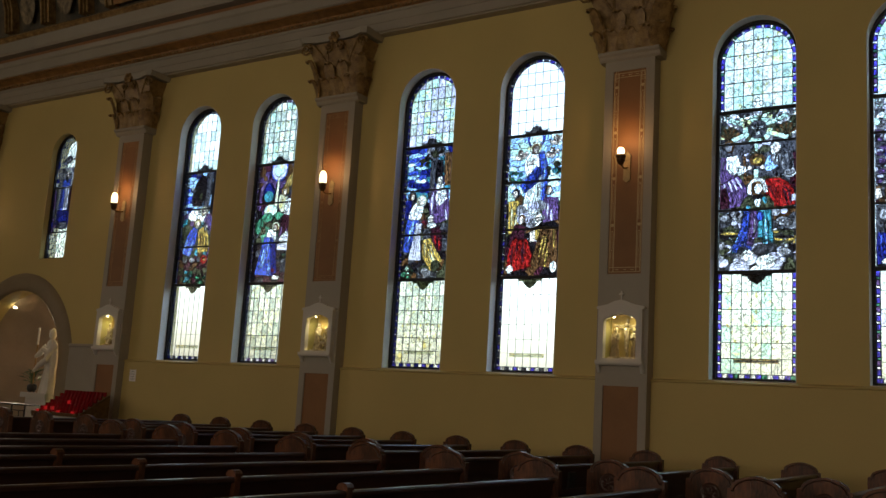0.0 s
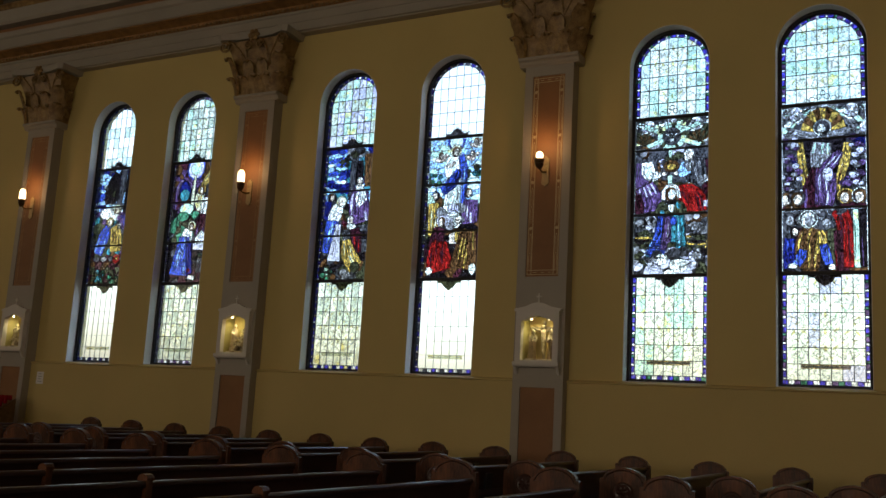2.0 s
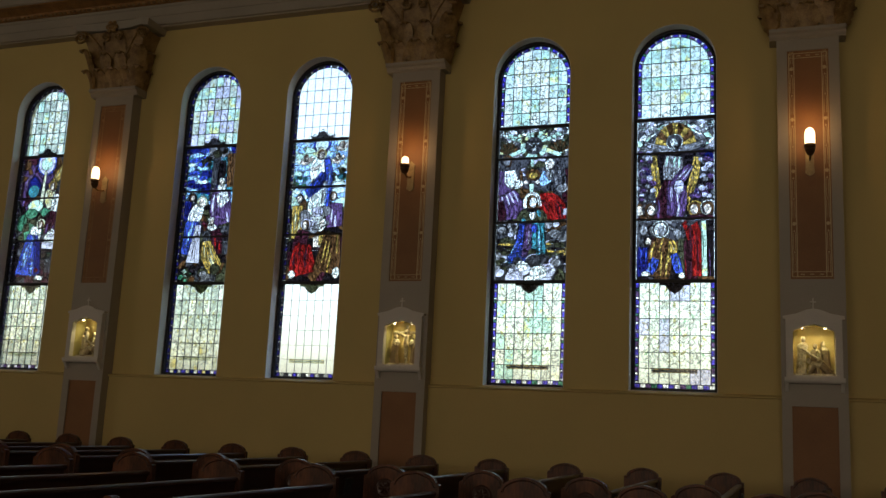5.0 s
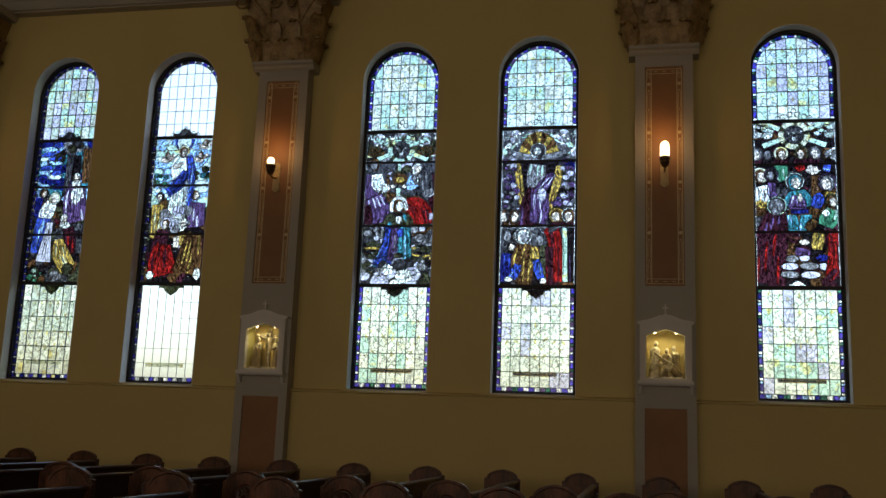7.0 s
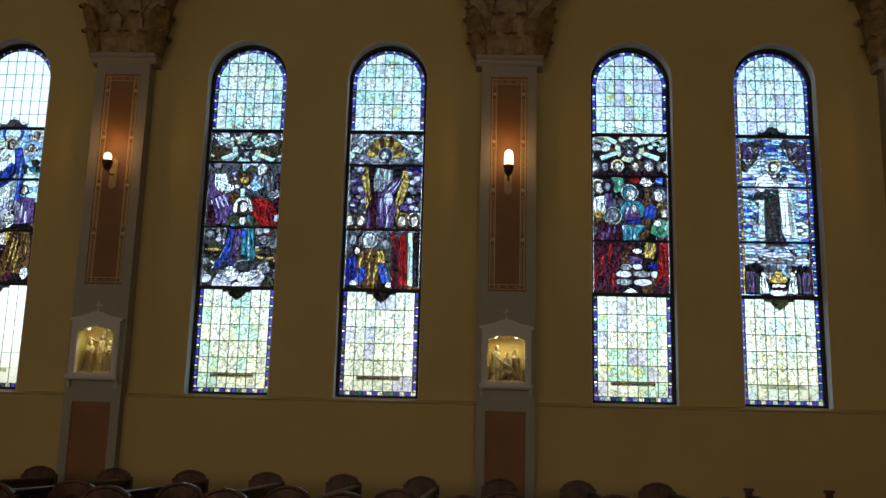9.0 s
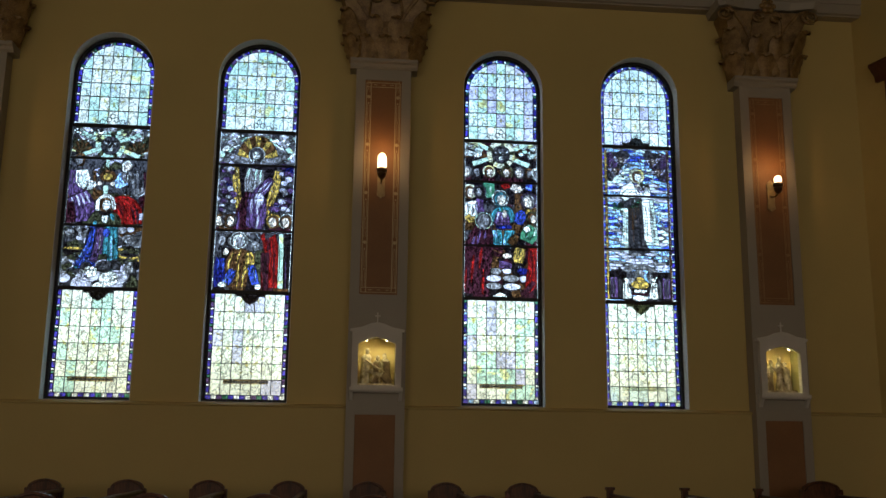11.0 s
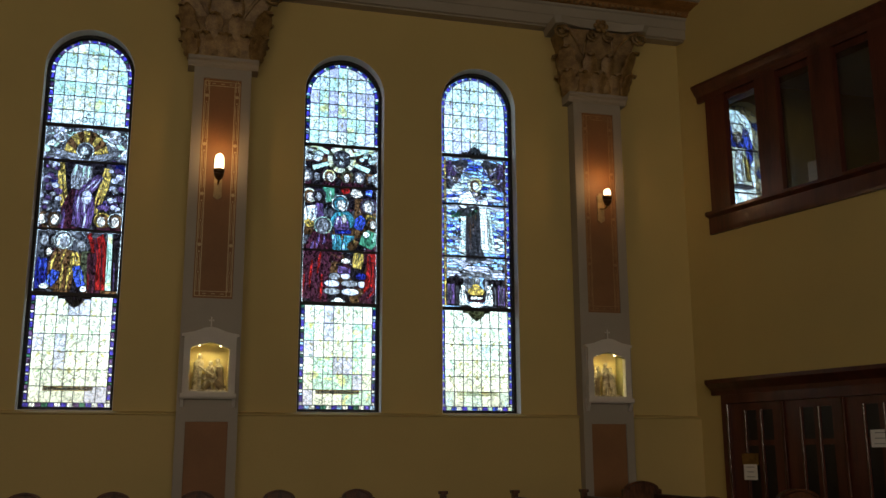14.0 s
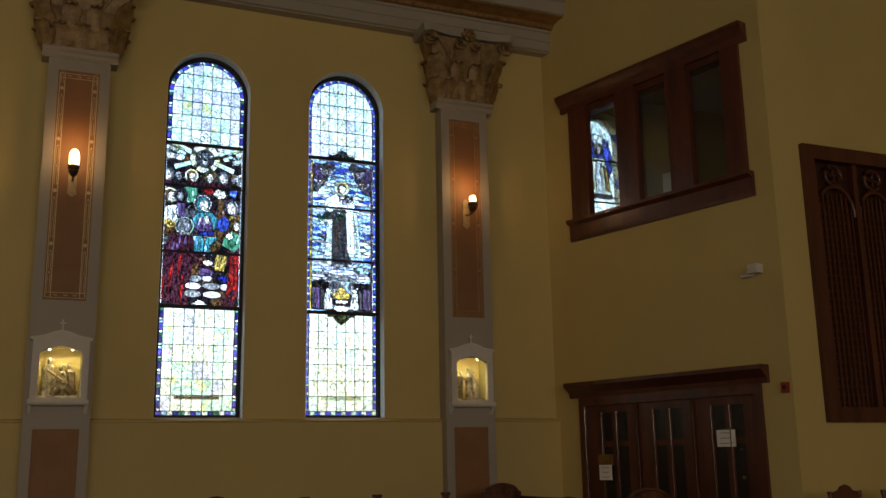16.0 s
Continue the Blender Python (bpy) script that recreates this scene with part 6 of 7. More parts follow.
    for f in bm.faces:
        c = f.calc_center_median()
        if any(abs(c.x - x) < r and c.y < 0.19 and 2.13 < c.z < 2.36 for x, r in dark):
            f.material_index = 1
    for v in bm.verts:
        v.co += 0.004 * noise.noise_vector(v.co * 40 + Vector((k * 3, 0, 0)))
    ob = new("statue", made("statue", bm, [STATUEGOLD, STATUEDARK], 50))
    ob.matrix_basis = at @ Matrix.Translation((0, 0, 2.091)) @ Matrix.Diagonal((1.12, 1, 1.12, 1)) @ Matrix.Translation((0, 0, -2.1))
    tagged(ob, "small gilt and painted sculpture group standing in a niche", "statue", "sculptures in the niches")


def sconce(cx, dim):
    at = NORTH @ Matrix.Translation((cx, -0.205, 0))
    sc = thing("wall_sconce", at, "brass wall lamp with a frosted glass tube, switched on", "wall lamp", "wall lamps on the pilasters")
    part("backplate", prism(B(), [(-0.055, 4.55), (-0.03, 4.53), (0, 4.51), (0.03, 4.53), (0.055, 4.55), (0.05, 4.62), (0.05, 4.86), (0.06, 4.89), (0.03, 4.92), (0, 4.95), (-0.03, 4.92), (-0.06, 4.89), (-0.05, 4.86), (-0.05, 4.62)], -0.02, 0.0), BRASSPALE, sc, "pale brass backplate", bevel=0.006)
    part("arm", tube(B(), [(0, -0.01, 4.72), (0, -0.10, 4.69), (0, -0.19, 4.69), (0, -0.24, 4.72), (0, -0.25, 4.77)], [0.014, 0.012, 0.012, 0.014, 0.02], 8), BRASS, sc, "curved brass arm", smooth=60)
    part("holder", lathe(B(), [(0.012, 0), (0.035, 0.015), (0.055, 0.05), (0.062, 0.075), (0.052, 0.085), (0.066, 0.10), (0.07, 0.135), (0.06, 0.145)], 0, -0.25, 16, 4.70), BRONZE, sc, "dark bronze lamp holder", smooth=50)
    short = dim in (3, 5)
    part("shade", lathe(B(), [(0.04, 0), (0.05, 0.025), (0.053, 0.05), (0.046, 0.078), (0.03, 0.096), (0.01, 0.104)] if short else [(0.058, 0), (0.06, 0.03), (0.06, 0.12), (0.055, 0.155), (0.04, 0.185), (0.018, 0.2)], 0, -0.25, 16, 4.846), BULB, sc, "glowing frosted glass tube", smooth=60)
    lamp = bpy.data.lights.new("sconce_lamp", "POINT")
    lamp.energy, lamp.color, lamp.shadow_soft_size = SCONCE, (1.0, 0.55, 0.22), 0.06
    ob = new("sconce_lamp", lamp)
    ob.matrix_basis = at @ Matrix.Translation((0, -0.25, 5.13))


for k, p in enumerate(PILASTERS):
    pilaster(p, k)
    shrine(p, k)
    sconce(p, k)


# ---- pews
def end_outline(w=0.21, h=0.945):
    pts = [(-w, 0), (w, 0), (w, h - 0.105), (w - 0.012, h - 0.098), (w - 0.03, h - 0.098)]
    top = [(0.18 * math.cos(a), h - 0.092 + 0.092 * (0.88 * math.sin(a) + 0.12 * (1 - abs(math.cos(a))))) for a in [math.radians(8 + 164 * k / 14) for k in range(15)]]
    return pts + top + [(-w + 0.03, h - 0.098), (-w + 0.012, h - 0.098), (-w, h - 0.105)]


def pew(x, y0, y1, knobs=(), tall=True, far=True, near=True, lift=0.0, stub=False):
    """A pew that faces west: x is the middle of its ends, its back on the east side."""
    p = thing("pew", Matrix.Translation((x, 0, 0)), "long dark varnished oak pew with carved round-topped ends" if not stub else "long dark varnished oak pew with small square end posts", "pew", "rows of pews")
    names = ([(y1, 1)] if far else []) + ([(y0, -1)] if near else [])
    for y, s in names:
        if stub and s == 1:
            bm = box(B(), 0.10, 0.17, y - 0.03, y + 0.03, 0, 0.87)
            box(bm, 0.085, 0.185, y - 0.04, y + 0.04, 0.87, 0.905)
            box(bm, -0.2, 0.12, y - 0.02, y + 0.02, 0, 0.62)
            part("end_post", bm, PEWEND, p, "small square oak post", bevel=0.008)
            continue
        end = part("pew_end", prism(B(), end_outline(), y - 0.03, y + 0.03), PEWEND, p, "carved oak pew end", bevel=0.008)
        rim = B()
        edge = end_outline()[2:-1]
        for face in (-1, 1):
            tube(rim, [(ex * 0.9, y + face * 0.031, ez - 0.022) for ex, ez in edge], 0.0055, 6)
        part("rim", rim, PEW, end, "dark raised moulding", smooth=60)
        # carved roundel on the outer face
        bm = B()
        rings = []
        for q in range(8):
            r = 0.088 * (1 - q / 8)
            rings.append([bm.verts.new((r * math.cos(t), y + s * (0.0302 + (0.014 if q in (1, 2) else 0.006 + 0.012 * max(0, math.cos(8 * t)) * (q in (4, 5)) + 0.012 * (q == 7)) * (q > 0)), 0.735 + r * math.sin(t))) for t in [2 * math.pi * k / 32 for k in range(32)]])
        for p0, p1 in zip(rings, rings[1:]):
            for k in range(32):
                bm.faces.new((p0[k], p0[(k + 1) % 32], p1[(k + 1) % 32], p1[k]))
        bm.faces.new(rings[-1])
        part("rosette", bm, PEW, end, "dark carved rosette", smooth=60)
    a, b = y0 + 0.031, y1 - 0.031
    part("back_rail", profile_run_y([(x, z + lift) for x, z in ((0.125, 0.755), (0.185, 0.755), (0.19, 0.765), (0.19, 0.782), (0.18, 0.792), (0.135, 0.792), (0.125, 0.782))], a, b), PEW, p, bevel=0.003)
    part("back_panel", profile_run_y([(0.10, 0.44), (0.125, 0.44), (0.165, 0.754 + lift), (0.14, 0.754 + lift)], a, b), PEW, p)
    part("seat", profile_run_y([(-0.24, 0.43), (0.10, 0.415), (0.10, 0.438), (-0.235, 0.455), (-0.25, 0.445)], a, b), PEW, p, bevel=0.003)
    part("book_shelf", profile_run_y([(0.17, 0.56), (0.27, 0.56), (0.27, 0.61), (0.26, 0.61), (0.26, 0.57), (0.17, 0.57)], a + 0.2, b - 0.2), PEW, p)
    n = max(2, int((b - a) / 1.6))
    for k in range(n):
        y = a + (k + 0.5) * (b - a) / n
        part("support", box(B(), -0.18, 0.12, y - 0.02, y + 0.02, 0, 0.415), PEW, p)
    for y in knobs:
        part("back_post", prism(box(B(), 0.125, 0.192, y - 0.026, y + 0.026, 0.40, 0.795), [(0.118, 0.795), (0.198, 0.795), (0.198, 0.812), (0.182, 0.832), (0.158, 0.838), (0.134, 0.832), (0.118, 0.812)], y - 0.034, y + 0.034), PEWEND, p, "small square oak post", bevel=0.006)
    return p


def profile_run_y(prof, y0, y1):
    bm = B()
    a = [bm.verts.new((x, y0, z)) for x, z in prof]
    b = [bm.verts.new((x, y1, z)) for x, z in prof]
    bm.faces.new(a)
    bm.faces.new(b[::-1])
    for i in range(len(prof)):
        j = (i + 1) % len(prof)
        bm.faces.new((a[j], a[i], b[i], b[j]))
    return bm


PITCH = 0.9045
side = pew(-0.586, 6.42, 9.70, lift=0.035)
for k in range(-11, 6):
    if k:
        copy_thing(side, Matrix.Translation((-0.586 + k * PITCH, 0, 0)))
stub = pew(-0.586 + 6 * PITCH, 6.42, 9.70, stub=True, lift=0.035)
for k in (7, 8):
    copy_thing(stub, Matrix.Translation((-0.586 + k * PITCH, 0, 0)))
last = pew(7.57, 6.42, 9.70)
last.matrix_basis = Matrix.Translation((7.57, 0, 0)) @ Matrix.Diagonal((1.25, 1, 1.06, 1))
nave = pew(-0.92, -6.0, 5.66, knobs=(2.85, -1.6))
for k in range(-7, 8):
    if k:
        copy_thing(nave, Matrix.Translation((-0.92 + k * PITCH, 0, 0)))

# papers and books in the racks
rng = random.Random(5)
for k in range(14):
    x = -0.586 + rng.randint(-8, 2) * PITCH + 0.205
    y = rng.uniform(6.7, 9.2)
    bm = box(B(), -0.012, 0.012, -0.07, 0.07, 0, 0.19)
    ob = new("hymn_book", made("hymn_book", bm, PAPER if k % 3 == 0 else POT, bevel=0.003))
    ob.matrix_basis = Matrix.Translation((x, y, 0.571)) @ Matrix.Rotation(radians(6), 4, "Y")
    tagged(ob, "thin hymn book standing in a pew rack" if k % 3 else "white booklet standing in a pew rack", "book", "books in the pew racks")

# ---- gallery window, doors and fittings on the splayed wall
def gallery():
    g = thing("window_gallery", SPLAYED, "three-light internal window in a heavy dark mahogany frame", "window", kind="structure")
    part("head_moulding", profile_run(B(), [(0, 6.34), (-0.05, 6.34), (-0.06, 6.42), (-0.10, 6.46), (-0.14, 6.52), (-0.16, 6.54), (-0.16, 6.58), (0, 6.58)], 0.40, 3.665), DOORWOOD, g, bevel=0.004)
    part("sill", profile_run(B(), [(0, 4.35), (-0.05, 4.35), (-0.055, 4.40), (-0.055, 4.58), (-0.12, 4.61), (-0.13, 4.62), (-0.13, 4.66), (0, 4.66)], 0.50, 3.60), DOORWOOD, g, bevel=0.004)
    for x0, x1 in ((0.56, 0.92), (1.48, 1.84), (2.38, 2.74), (3.27, 3.54)):
        part("post", profile_run_z([(x0, -0.05), (x1, -0.05), (x1, 0.05), (x0, 0.05)], 4.662, 6.338), DOORWOOD, g, bevel=0.012)
    part("rail", box(B(), 0.70, 3.42, 0.0, 0.2, 4.452, 4.66), DOORWOOD, g)
    part("rail", box(B(), 0.70, 3.42, 0.01, 0.2, 6.25, 6.418), DOORWOOD, g)
    for x0, x1 in ((0.92, 1.48), (1.84, 2.38), (2.74, 3.27)):
        ob = part("pane", box(B(), x0, x1, 0.03, 0.036, 4.66, 6.25), BOOTHGLASS, g, "clear glass pane")
        ob.visible_shadow = False


def profile_run_z(prof, z0, z1):
    bm = B()
    a = [bm.verts.new((x, y, z0)) for x, y in prof]
    b = [bm.verts.new((x, y, z1)) for x, y in prof]
    bm.faces.new(a)
    bm.faces.new(b[::-1])
    for i in range(len(prof)):
        j = (i + 1) % len(prof)
        bm.faces.new((a[j], a[i], b[i], b[j]))
    return bm


def doors():
    d = thing("door_1", SPLAYED, "closed dark mahogany triple door with narrow glazed panels", "door", kind="structure")
    part("head_moulding", profile_run(B(), [(0, 2.10), (-0.05, 2.10), (-0.06, 2.16), (-0.10, 2.20), (-0.15, 2.24), (-0.17, 2.26), (-0.17, 2.31), (0, 2.31)], 0.335, 3.56), DOORWOOD, d, bevel=0.004)
    part("lintel", box(B(), 0.50, 3.45, -0.045, 0.2, 1.98, 2.099), DOORWOOD, d)
    for x in (0.50, 3.33):
        part("jamb", box(B(), x, x + 0.12, -0.045, 0.2, 0.0, 1.98), DOORWOOD, d, bevel=0.008)
    for j, x0 in enumerate((0.62, 1.53, 2.44)):
        x1 = x0 + 0.885
        leaf = part("door_leaf", holed([(x0, 0.01), (x1, 0.01), (x1, 1.975), (x0, 1.975)], [[(x0 + a, 0.50), (x0 + b, 0.50), (x0 + b, 1.88), (x0 + a, 1.88)] for a, b in ((0.27, 0.45), (0.54, 0.72))] + [[(x0 + 0.27, 0.12), (x0 + 0.72, 0.12), (x0 + 0.72, 0.40), (x0 + 0.27, 0.40)]], 0.0, 0.05), DOORWOOD, d)
        for a, b in ((0.27, 0.45), (0.54, 0.72)):
            part("glass_panel", box(B(), x0 + a, x0 + b, 0.02, 0.03, 0.50, 1.88), DARKGLASS, leaf, "dark glazed panel")
            part("bead", tube(B(), [(x0 + a - 0.014, -0.006, 0.50), (x0 + a - 0.014, -0.006, 1.88)], 0.014, 10), BEAD, leaf, smooth=60)
        part("lower_panel", box(B(), x0 + 0.27, x0 + 0.72, 0.018, 0.035, 0.12, 0.40), DOORWOOD, leaf, bevel=0.01)
        part("glazing_bar", box(B(), x0 + 0.27, x0 + 0.72, -0.002, 0.028, 1.42, 1.49), DOORWOOD, leaf)
        part("cover_strip", tube(B(), [(x1 + 0.012, -0.02, 0.01), (x1 + 0.012, -0.02, 1.95), (x1 + 0.012, -0.02, 1.975)], [0.022, 0.022, 0.03], 12), BEAD, leaf, "half-round cover strip", smooth=60)
    part("corner_bead", tube(B(), [(0.61, -0.05, 0.01), (0.61, -0.05, 1.975)], 0.018, 12), BEAD, d, smooth=60)
    part("push_plate", box(B(), 0.79, 1.06, -0.02, -0.002, 1.17, 1.32), BRASS, d, "brass plate", bevel=0.004)
    part("door_handle", lathe(B(), [(0.012, 0), (0.022, 0.02), (0.012, 0.04)], 3.12, -0.03, 10, 1.0), BRASS, d, "small brass handle", smooth=60)


def sheet(name, at, w, h, label, lines):
    s = thing(name, at, label, "notice")
    part("paper", box(B(), -w / 2, w / 2, -0.004, -0.001, -h / 2, h / 2), PAPER, s)
    bm = B()
    rng = random.Random(len(label) + lines)
    for k in range(lines):
        z = h * 0.32 - k * h * 0.62 / max(1, lines - 1)
        r = w * rng.uniform(0.22, 0.36)
        box(bm, -r, r, -0.0055, -0.0042, z - h * 0.03, z + h * 0.03)
    part("print", bm, INK, s, "grey bars of print")
    return s


gallery()
doors()
desk = thing("desk", SPLAYED @ Matrix.Translation((2.0, 0.54, 3.66)), "plain dark wooden desk behind the gallery window", "desk")
part("desktop", box(B(), -1.1, 1.1, -0.28, 0.28, 0.93, 0.97), DOORWOOD, desk, bevel=0.006)
for x in (-1.0, 1.0):
    part("side_panel", box(B(), x - 0.02, x + 0.02, -0.25, 0.25, 0.0, 0.929), DOORWOOD, desk)
carton = thing("white_carton", SPLAYED @ Matrix.Translation((2.12, 0.40, 4.631)), "small white carton standing on the desk", "box")
part("carton", box(B(), -0.15, 0.15, -0.1, 0.1, 0.0, 0.38), PAPER, carton, bevel=0.006)
part("flap", box(B(), -0.15, 0.15, -0.1, -0.09, 0.381, 0.44), PAPER, carton, bevel=0.002)
cone = thing("paper_cone", SPLAYED @ Matrix.Translation((2.02, 0.62, 4.631)), "tall white folded cone standing on the desk", "decoration")
part("cone", lathe(B(), [(0.12, 0), (0.10, 0.15), (0.07, 0.5), (0.012, 0.95)], 0, 0, 14), PAPER, cone, smooth=40)
sheet("paper_notice", SPLAYED @ Matrix.Translation((2.90, -0.012, 1.48)), 0.27, 0.20, "white paper notice taped to the dark door", 3)
sheet("paper_notice", SPLAYED @ Matrix.Translation((0.93, -0.024, 1.08)), 0.23, 0.20, "white paper notice hung below a brass plate on the door", 3)
sheet("paper_notice", NORTH @ Matrix.Translation((-13.05, -0.072, 1.55)), 0.18, 0.22, "white printed notice pinned to the lower wall", 4)

sens = thing("wall_sensor", SPLAYED @ Matrix.Translation((3.47, 0, 3.43)), "small white plastic wall device", "sensor")
part("bracket", box(B(), -0.13, 0.02, -0.09, -0.001, -0.065, -0.03), WHITEPLASTIC, sens, bevel=0.012)
part("housing", box(B(), 0.03, 0.16, -0.17, -0.04, -0.045, 0.06), WHITEPLASTIC, sens, bevel=0.02)
part("arm", tube(B(), [(-0.05, -0.05, -0.03), (0.03, -0.1, 0.0)], 0.018, 8), WHITEPLASTIC, sens)
alarm = thing("fire_alarm", SPLAYED @ Matrix.Translation((3.765, 0, 2.03)), "small red fire alarm call point on the wall", "alarm")
part("housing", box(B(), -0.045, 0.045, -0.04, -0.001, -0.06, 0.06), ALARMRED, alarm, bevel=0.006)
part("button", box(B(), -0.02, 0.02, -0.045, -0.0401, -0.025, 0.025), POT, alarm, "dark call button")


# ---- carved screen
def screen():
    s = thing("wooden_screen", SCREEN, "dark carved wooden screen with a lattice and traceried arches", "screen")
    for x0, x1, z0, z1 in ((0.44, 0.60, 1.63, 4.98), (2.55, 2.72, 1.63, 4.98), (0.602, 2.548, 1.63, 1.80), (0.602, 2.548, 4.80, 4.98)):
        part("frame_rail", box(B(), x0, x1, -0.07, 0.05, z0, z1), DOORWOOD, s, "dark moulded frame", bevel=0.02)
    for x in (0.62, 2.51):
        part("inner_bead", box(B(), x, x + 0.03, -0.03, 0.04, 1.802, 4.798), DOORWOOD, s, bevel=0.008)
    for x in (1.24, 1.87):
        part("mullion", box(B(), x, x + 0.07, -0.03, 0.06, 1.802, 4.798), DOORWOOD, s, bevel=0.01)
    for x0, x1 in ((0.65, 1.24), (1.31, 1.87), (1.94, 2.51)):
        cx, r = (x0 + x1) / 2, (x1 - x0) / 2
        arc = [(cx + r * math.cos(a), 0.0, 4.12 + 1.25 * r * math.sin(a)) for a in [math.pi * k / 14 for k in range(15)]]
        part("tracery", tube(B(), arc, 0.028, 8), DOORWOOD, s, smooth=60)
        ring = [(cx + 0.13 * math.cos(a), 0.0, 4.63 + 0.13 * math.sin(a)) for a in [2 * math.pi * k / 16 for k in range(17)]]
        bm = tube(B(), ring, 0.022, 8)
        for q in range(4):
            a = math.pi / 4 + q * math.pi / 2
            tube(bm, [(cx + 0.06 * math.cos(a) + 0.055 * math.cos(t), 0.0, 4.63 + 0.06 * math.sin(a) + 0.055 * math.sin(t)) for t in [2 * math.pi * k / 10 for k in range(11)]], 0.012, 6)
        part("tracery", bm, DOORWOOD, s, smooth=60)
        for k in range(8):
            x = x0 + (k + 0.5) * (x1 - x0) / 8
            part("slat", box(B(), x - 0.012, x + 0.012, 0.01, 0.03, 1.802, 4.40), DOORWOOD, s)
        for k in range(26):
            z = 1.86 + k * 0.095
            part("cross_slat", box(B(), x0, x1, 0.031, 0.048, z - 0.012, z + 0.012), DOORWOOD, s)
    part("backing", box(B(), 0.56, 2.59, 0.055, 0.075, 1.73, 4.87), PEW, s, "dark cloth backing")


screen()


def chair(x, y):
    c = thing("side_chair", Matrix.Translation((x, y, 0)), "dark carved wooden chair with a crested back", "chair", "chairs by the screen wall")
    for sx in (-0.2, 0.2):
        part("back_post", tube(B(), [(sx, 0.2, 0), (sx, 0.2, 0.45), (sx * 1.02, 0.24, 0.82), (sx * 1.02, 0.25, 0.90)], [0.02, 0.022, 0.02, 0.026], 8), DOORWOOD, c, smooth=60)
        part("leg", tube(B(), [(sx, -0.2, 0), (sx, -0.2, 0.2), (sx, -0.2, 0.43)], [0.016, 0.024, 0.02], 8), DOORWOOD, c, smooth=60)
    part("seat", box(B(), -0.23, 0.23, -0.23, 0.23, 0.43, 0.47), DOORWOOD, c, bevel=0.012)
    part("crest_rail", prism(B(), [(-0.19, 0.82), (0.19, 0.82), (0.19, 0.87), (0.14, 0.90), (0.09, 0.91), (0.06, 0.95), (0, 0.97), (-0.06, 0.95), (-0.09, 0.91), (-0.14, 0.90), (-0.19, 0.87)], 0.225, 0.255), DOORWOOD, c, bevel=0.006)
    part("splat", prism(B(), [(-0.07, 0.47), (0.07, 0.47), (0.1, 0.65), (0.06, 0.82), (-0.06, 0.82), (-0.1, 0.65)], 0.215, 0.235), DOORWOOD, c)


chair(10.0, 6.1)
chair(10.75, 6.1)


# ---- shrine alcove beyond the first pilaster
def alcove():
    a = thing("alcove", NORTH, "arched beige plaster alcove with a soft moulded surround", "alcove", kind="structure")
    bm, segs = B(), 24
    prof = [(0.0, 0.0), (0.0, -0.04), (0.05, -0.07), (0.15, -0.085), (0.28, -0.075), (0.36, -0.03), (0.38, 0.0)]
    rings = []
    path = [(1.565, 0.02, 0)] + [(1.565, 1.66, math.pi * k / segs) for k in range(segs + 1)] + [(1.565, 0.02, math.pi)]
    for r, z, ang in path:
        rings.append([bm.verts.new((-16.98 + (r + d) * math.cos(ang), y, z + ((r + d) * math.sin(ang) if z > 1 else 0))) for d, y in prof])
    for p, q in zip(rings, rings[1:]):
        for k in range(len(prof) - 1):
            bm.faces.new((p[k], p[k + 1], q[k + 1], q[k]))
    part("surround", bm, SURROUND, a, "beige moulded plaster arch", smooth=60)
    bm = B()
    rows = []
    for j in range(9):
        t = j / 8
        rows.append([bm.verts.new((-16.98 + 1.68 * math.cos(math.pi * t), 0.38 + 1.2 * math.sin(math.pi * t), z)) for z in (0, 0.6, 1.2, 1.66)])
    for p, q in zip(rows, rows[1:]):
        for k in range(3):
            bm.faces.new((p[k], p[k + 1], q[k + 1], q[k]))
    dome = []
    for j in range(9):
        t = math.pi * j / 8
        dome.append([bm.verts.new((-16.98 + 1.68 * math.cos(t) * math.cos(e), 0.38 + 1.2 * math.sin(t) * math.cos(e), 1.66 + 1.68 * math.sin(e))) for e in [math.pi / 2 * k / 6 * 0.999 for k in range(7)]])
    for p, q in zip(dome, dome[1:]):
        for k in range(6):
            bm.faces.new((p[k], p[k + 1], q[k + 1], q[k]))
    part("shell", bm, ALCOVE, a, "pale curved alcove wall", smooth=60)
    part("spot_light", lathe(B(), [(0.034, 0), (0.038, 0.02), (0.034, 0.04)], -17.80, 0.42, 12, 2.90), SPOT, a, "small ceiling spot lamp")
    lamp = bpy.data.lights.new("alcove_lamp", "SPOT")
    lamp.energy, lamp.color, lamp.shadow_soft_size, lamp.spot_size, lamp.spot_blend = 95.0, (1.0, 0.84, 0.62), 0.05, radians(80), 1.0
    ob = new("alcove_lamp", lamp)
    ob.matrix_basis = look((-17.80, WALL_Y + 0.42, 2.87), (-15.80, WALL_Y + 0.25, 1.5))
    lo = tagged(new("wall_panelling", made("wall_panelling", profile_run(B(), [(0, 0), (0, 2.12), (-0.11, 2.12), (-0.12, 2.10), (-0.12, 2.07), (-0.09, 2.05), (-0.08, 0)], -15.03, -14.08), CREAM)), "white plaster wainscot with a ledge", "wall", kind="structure")
    lo.matrix_basis = NORTH


alcove()

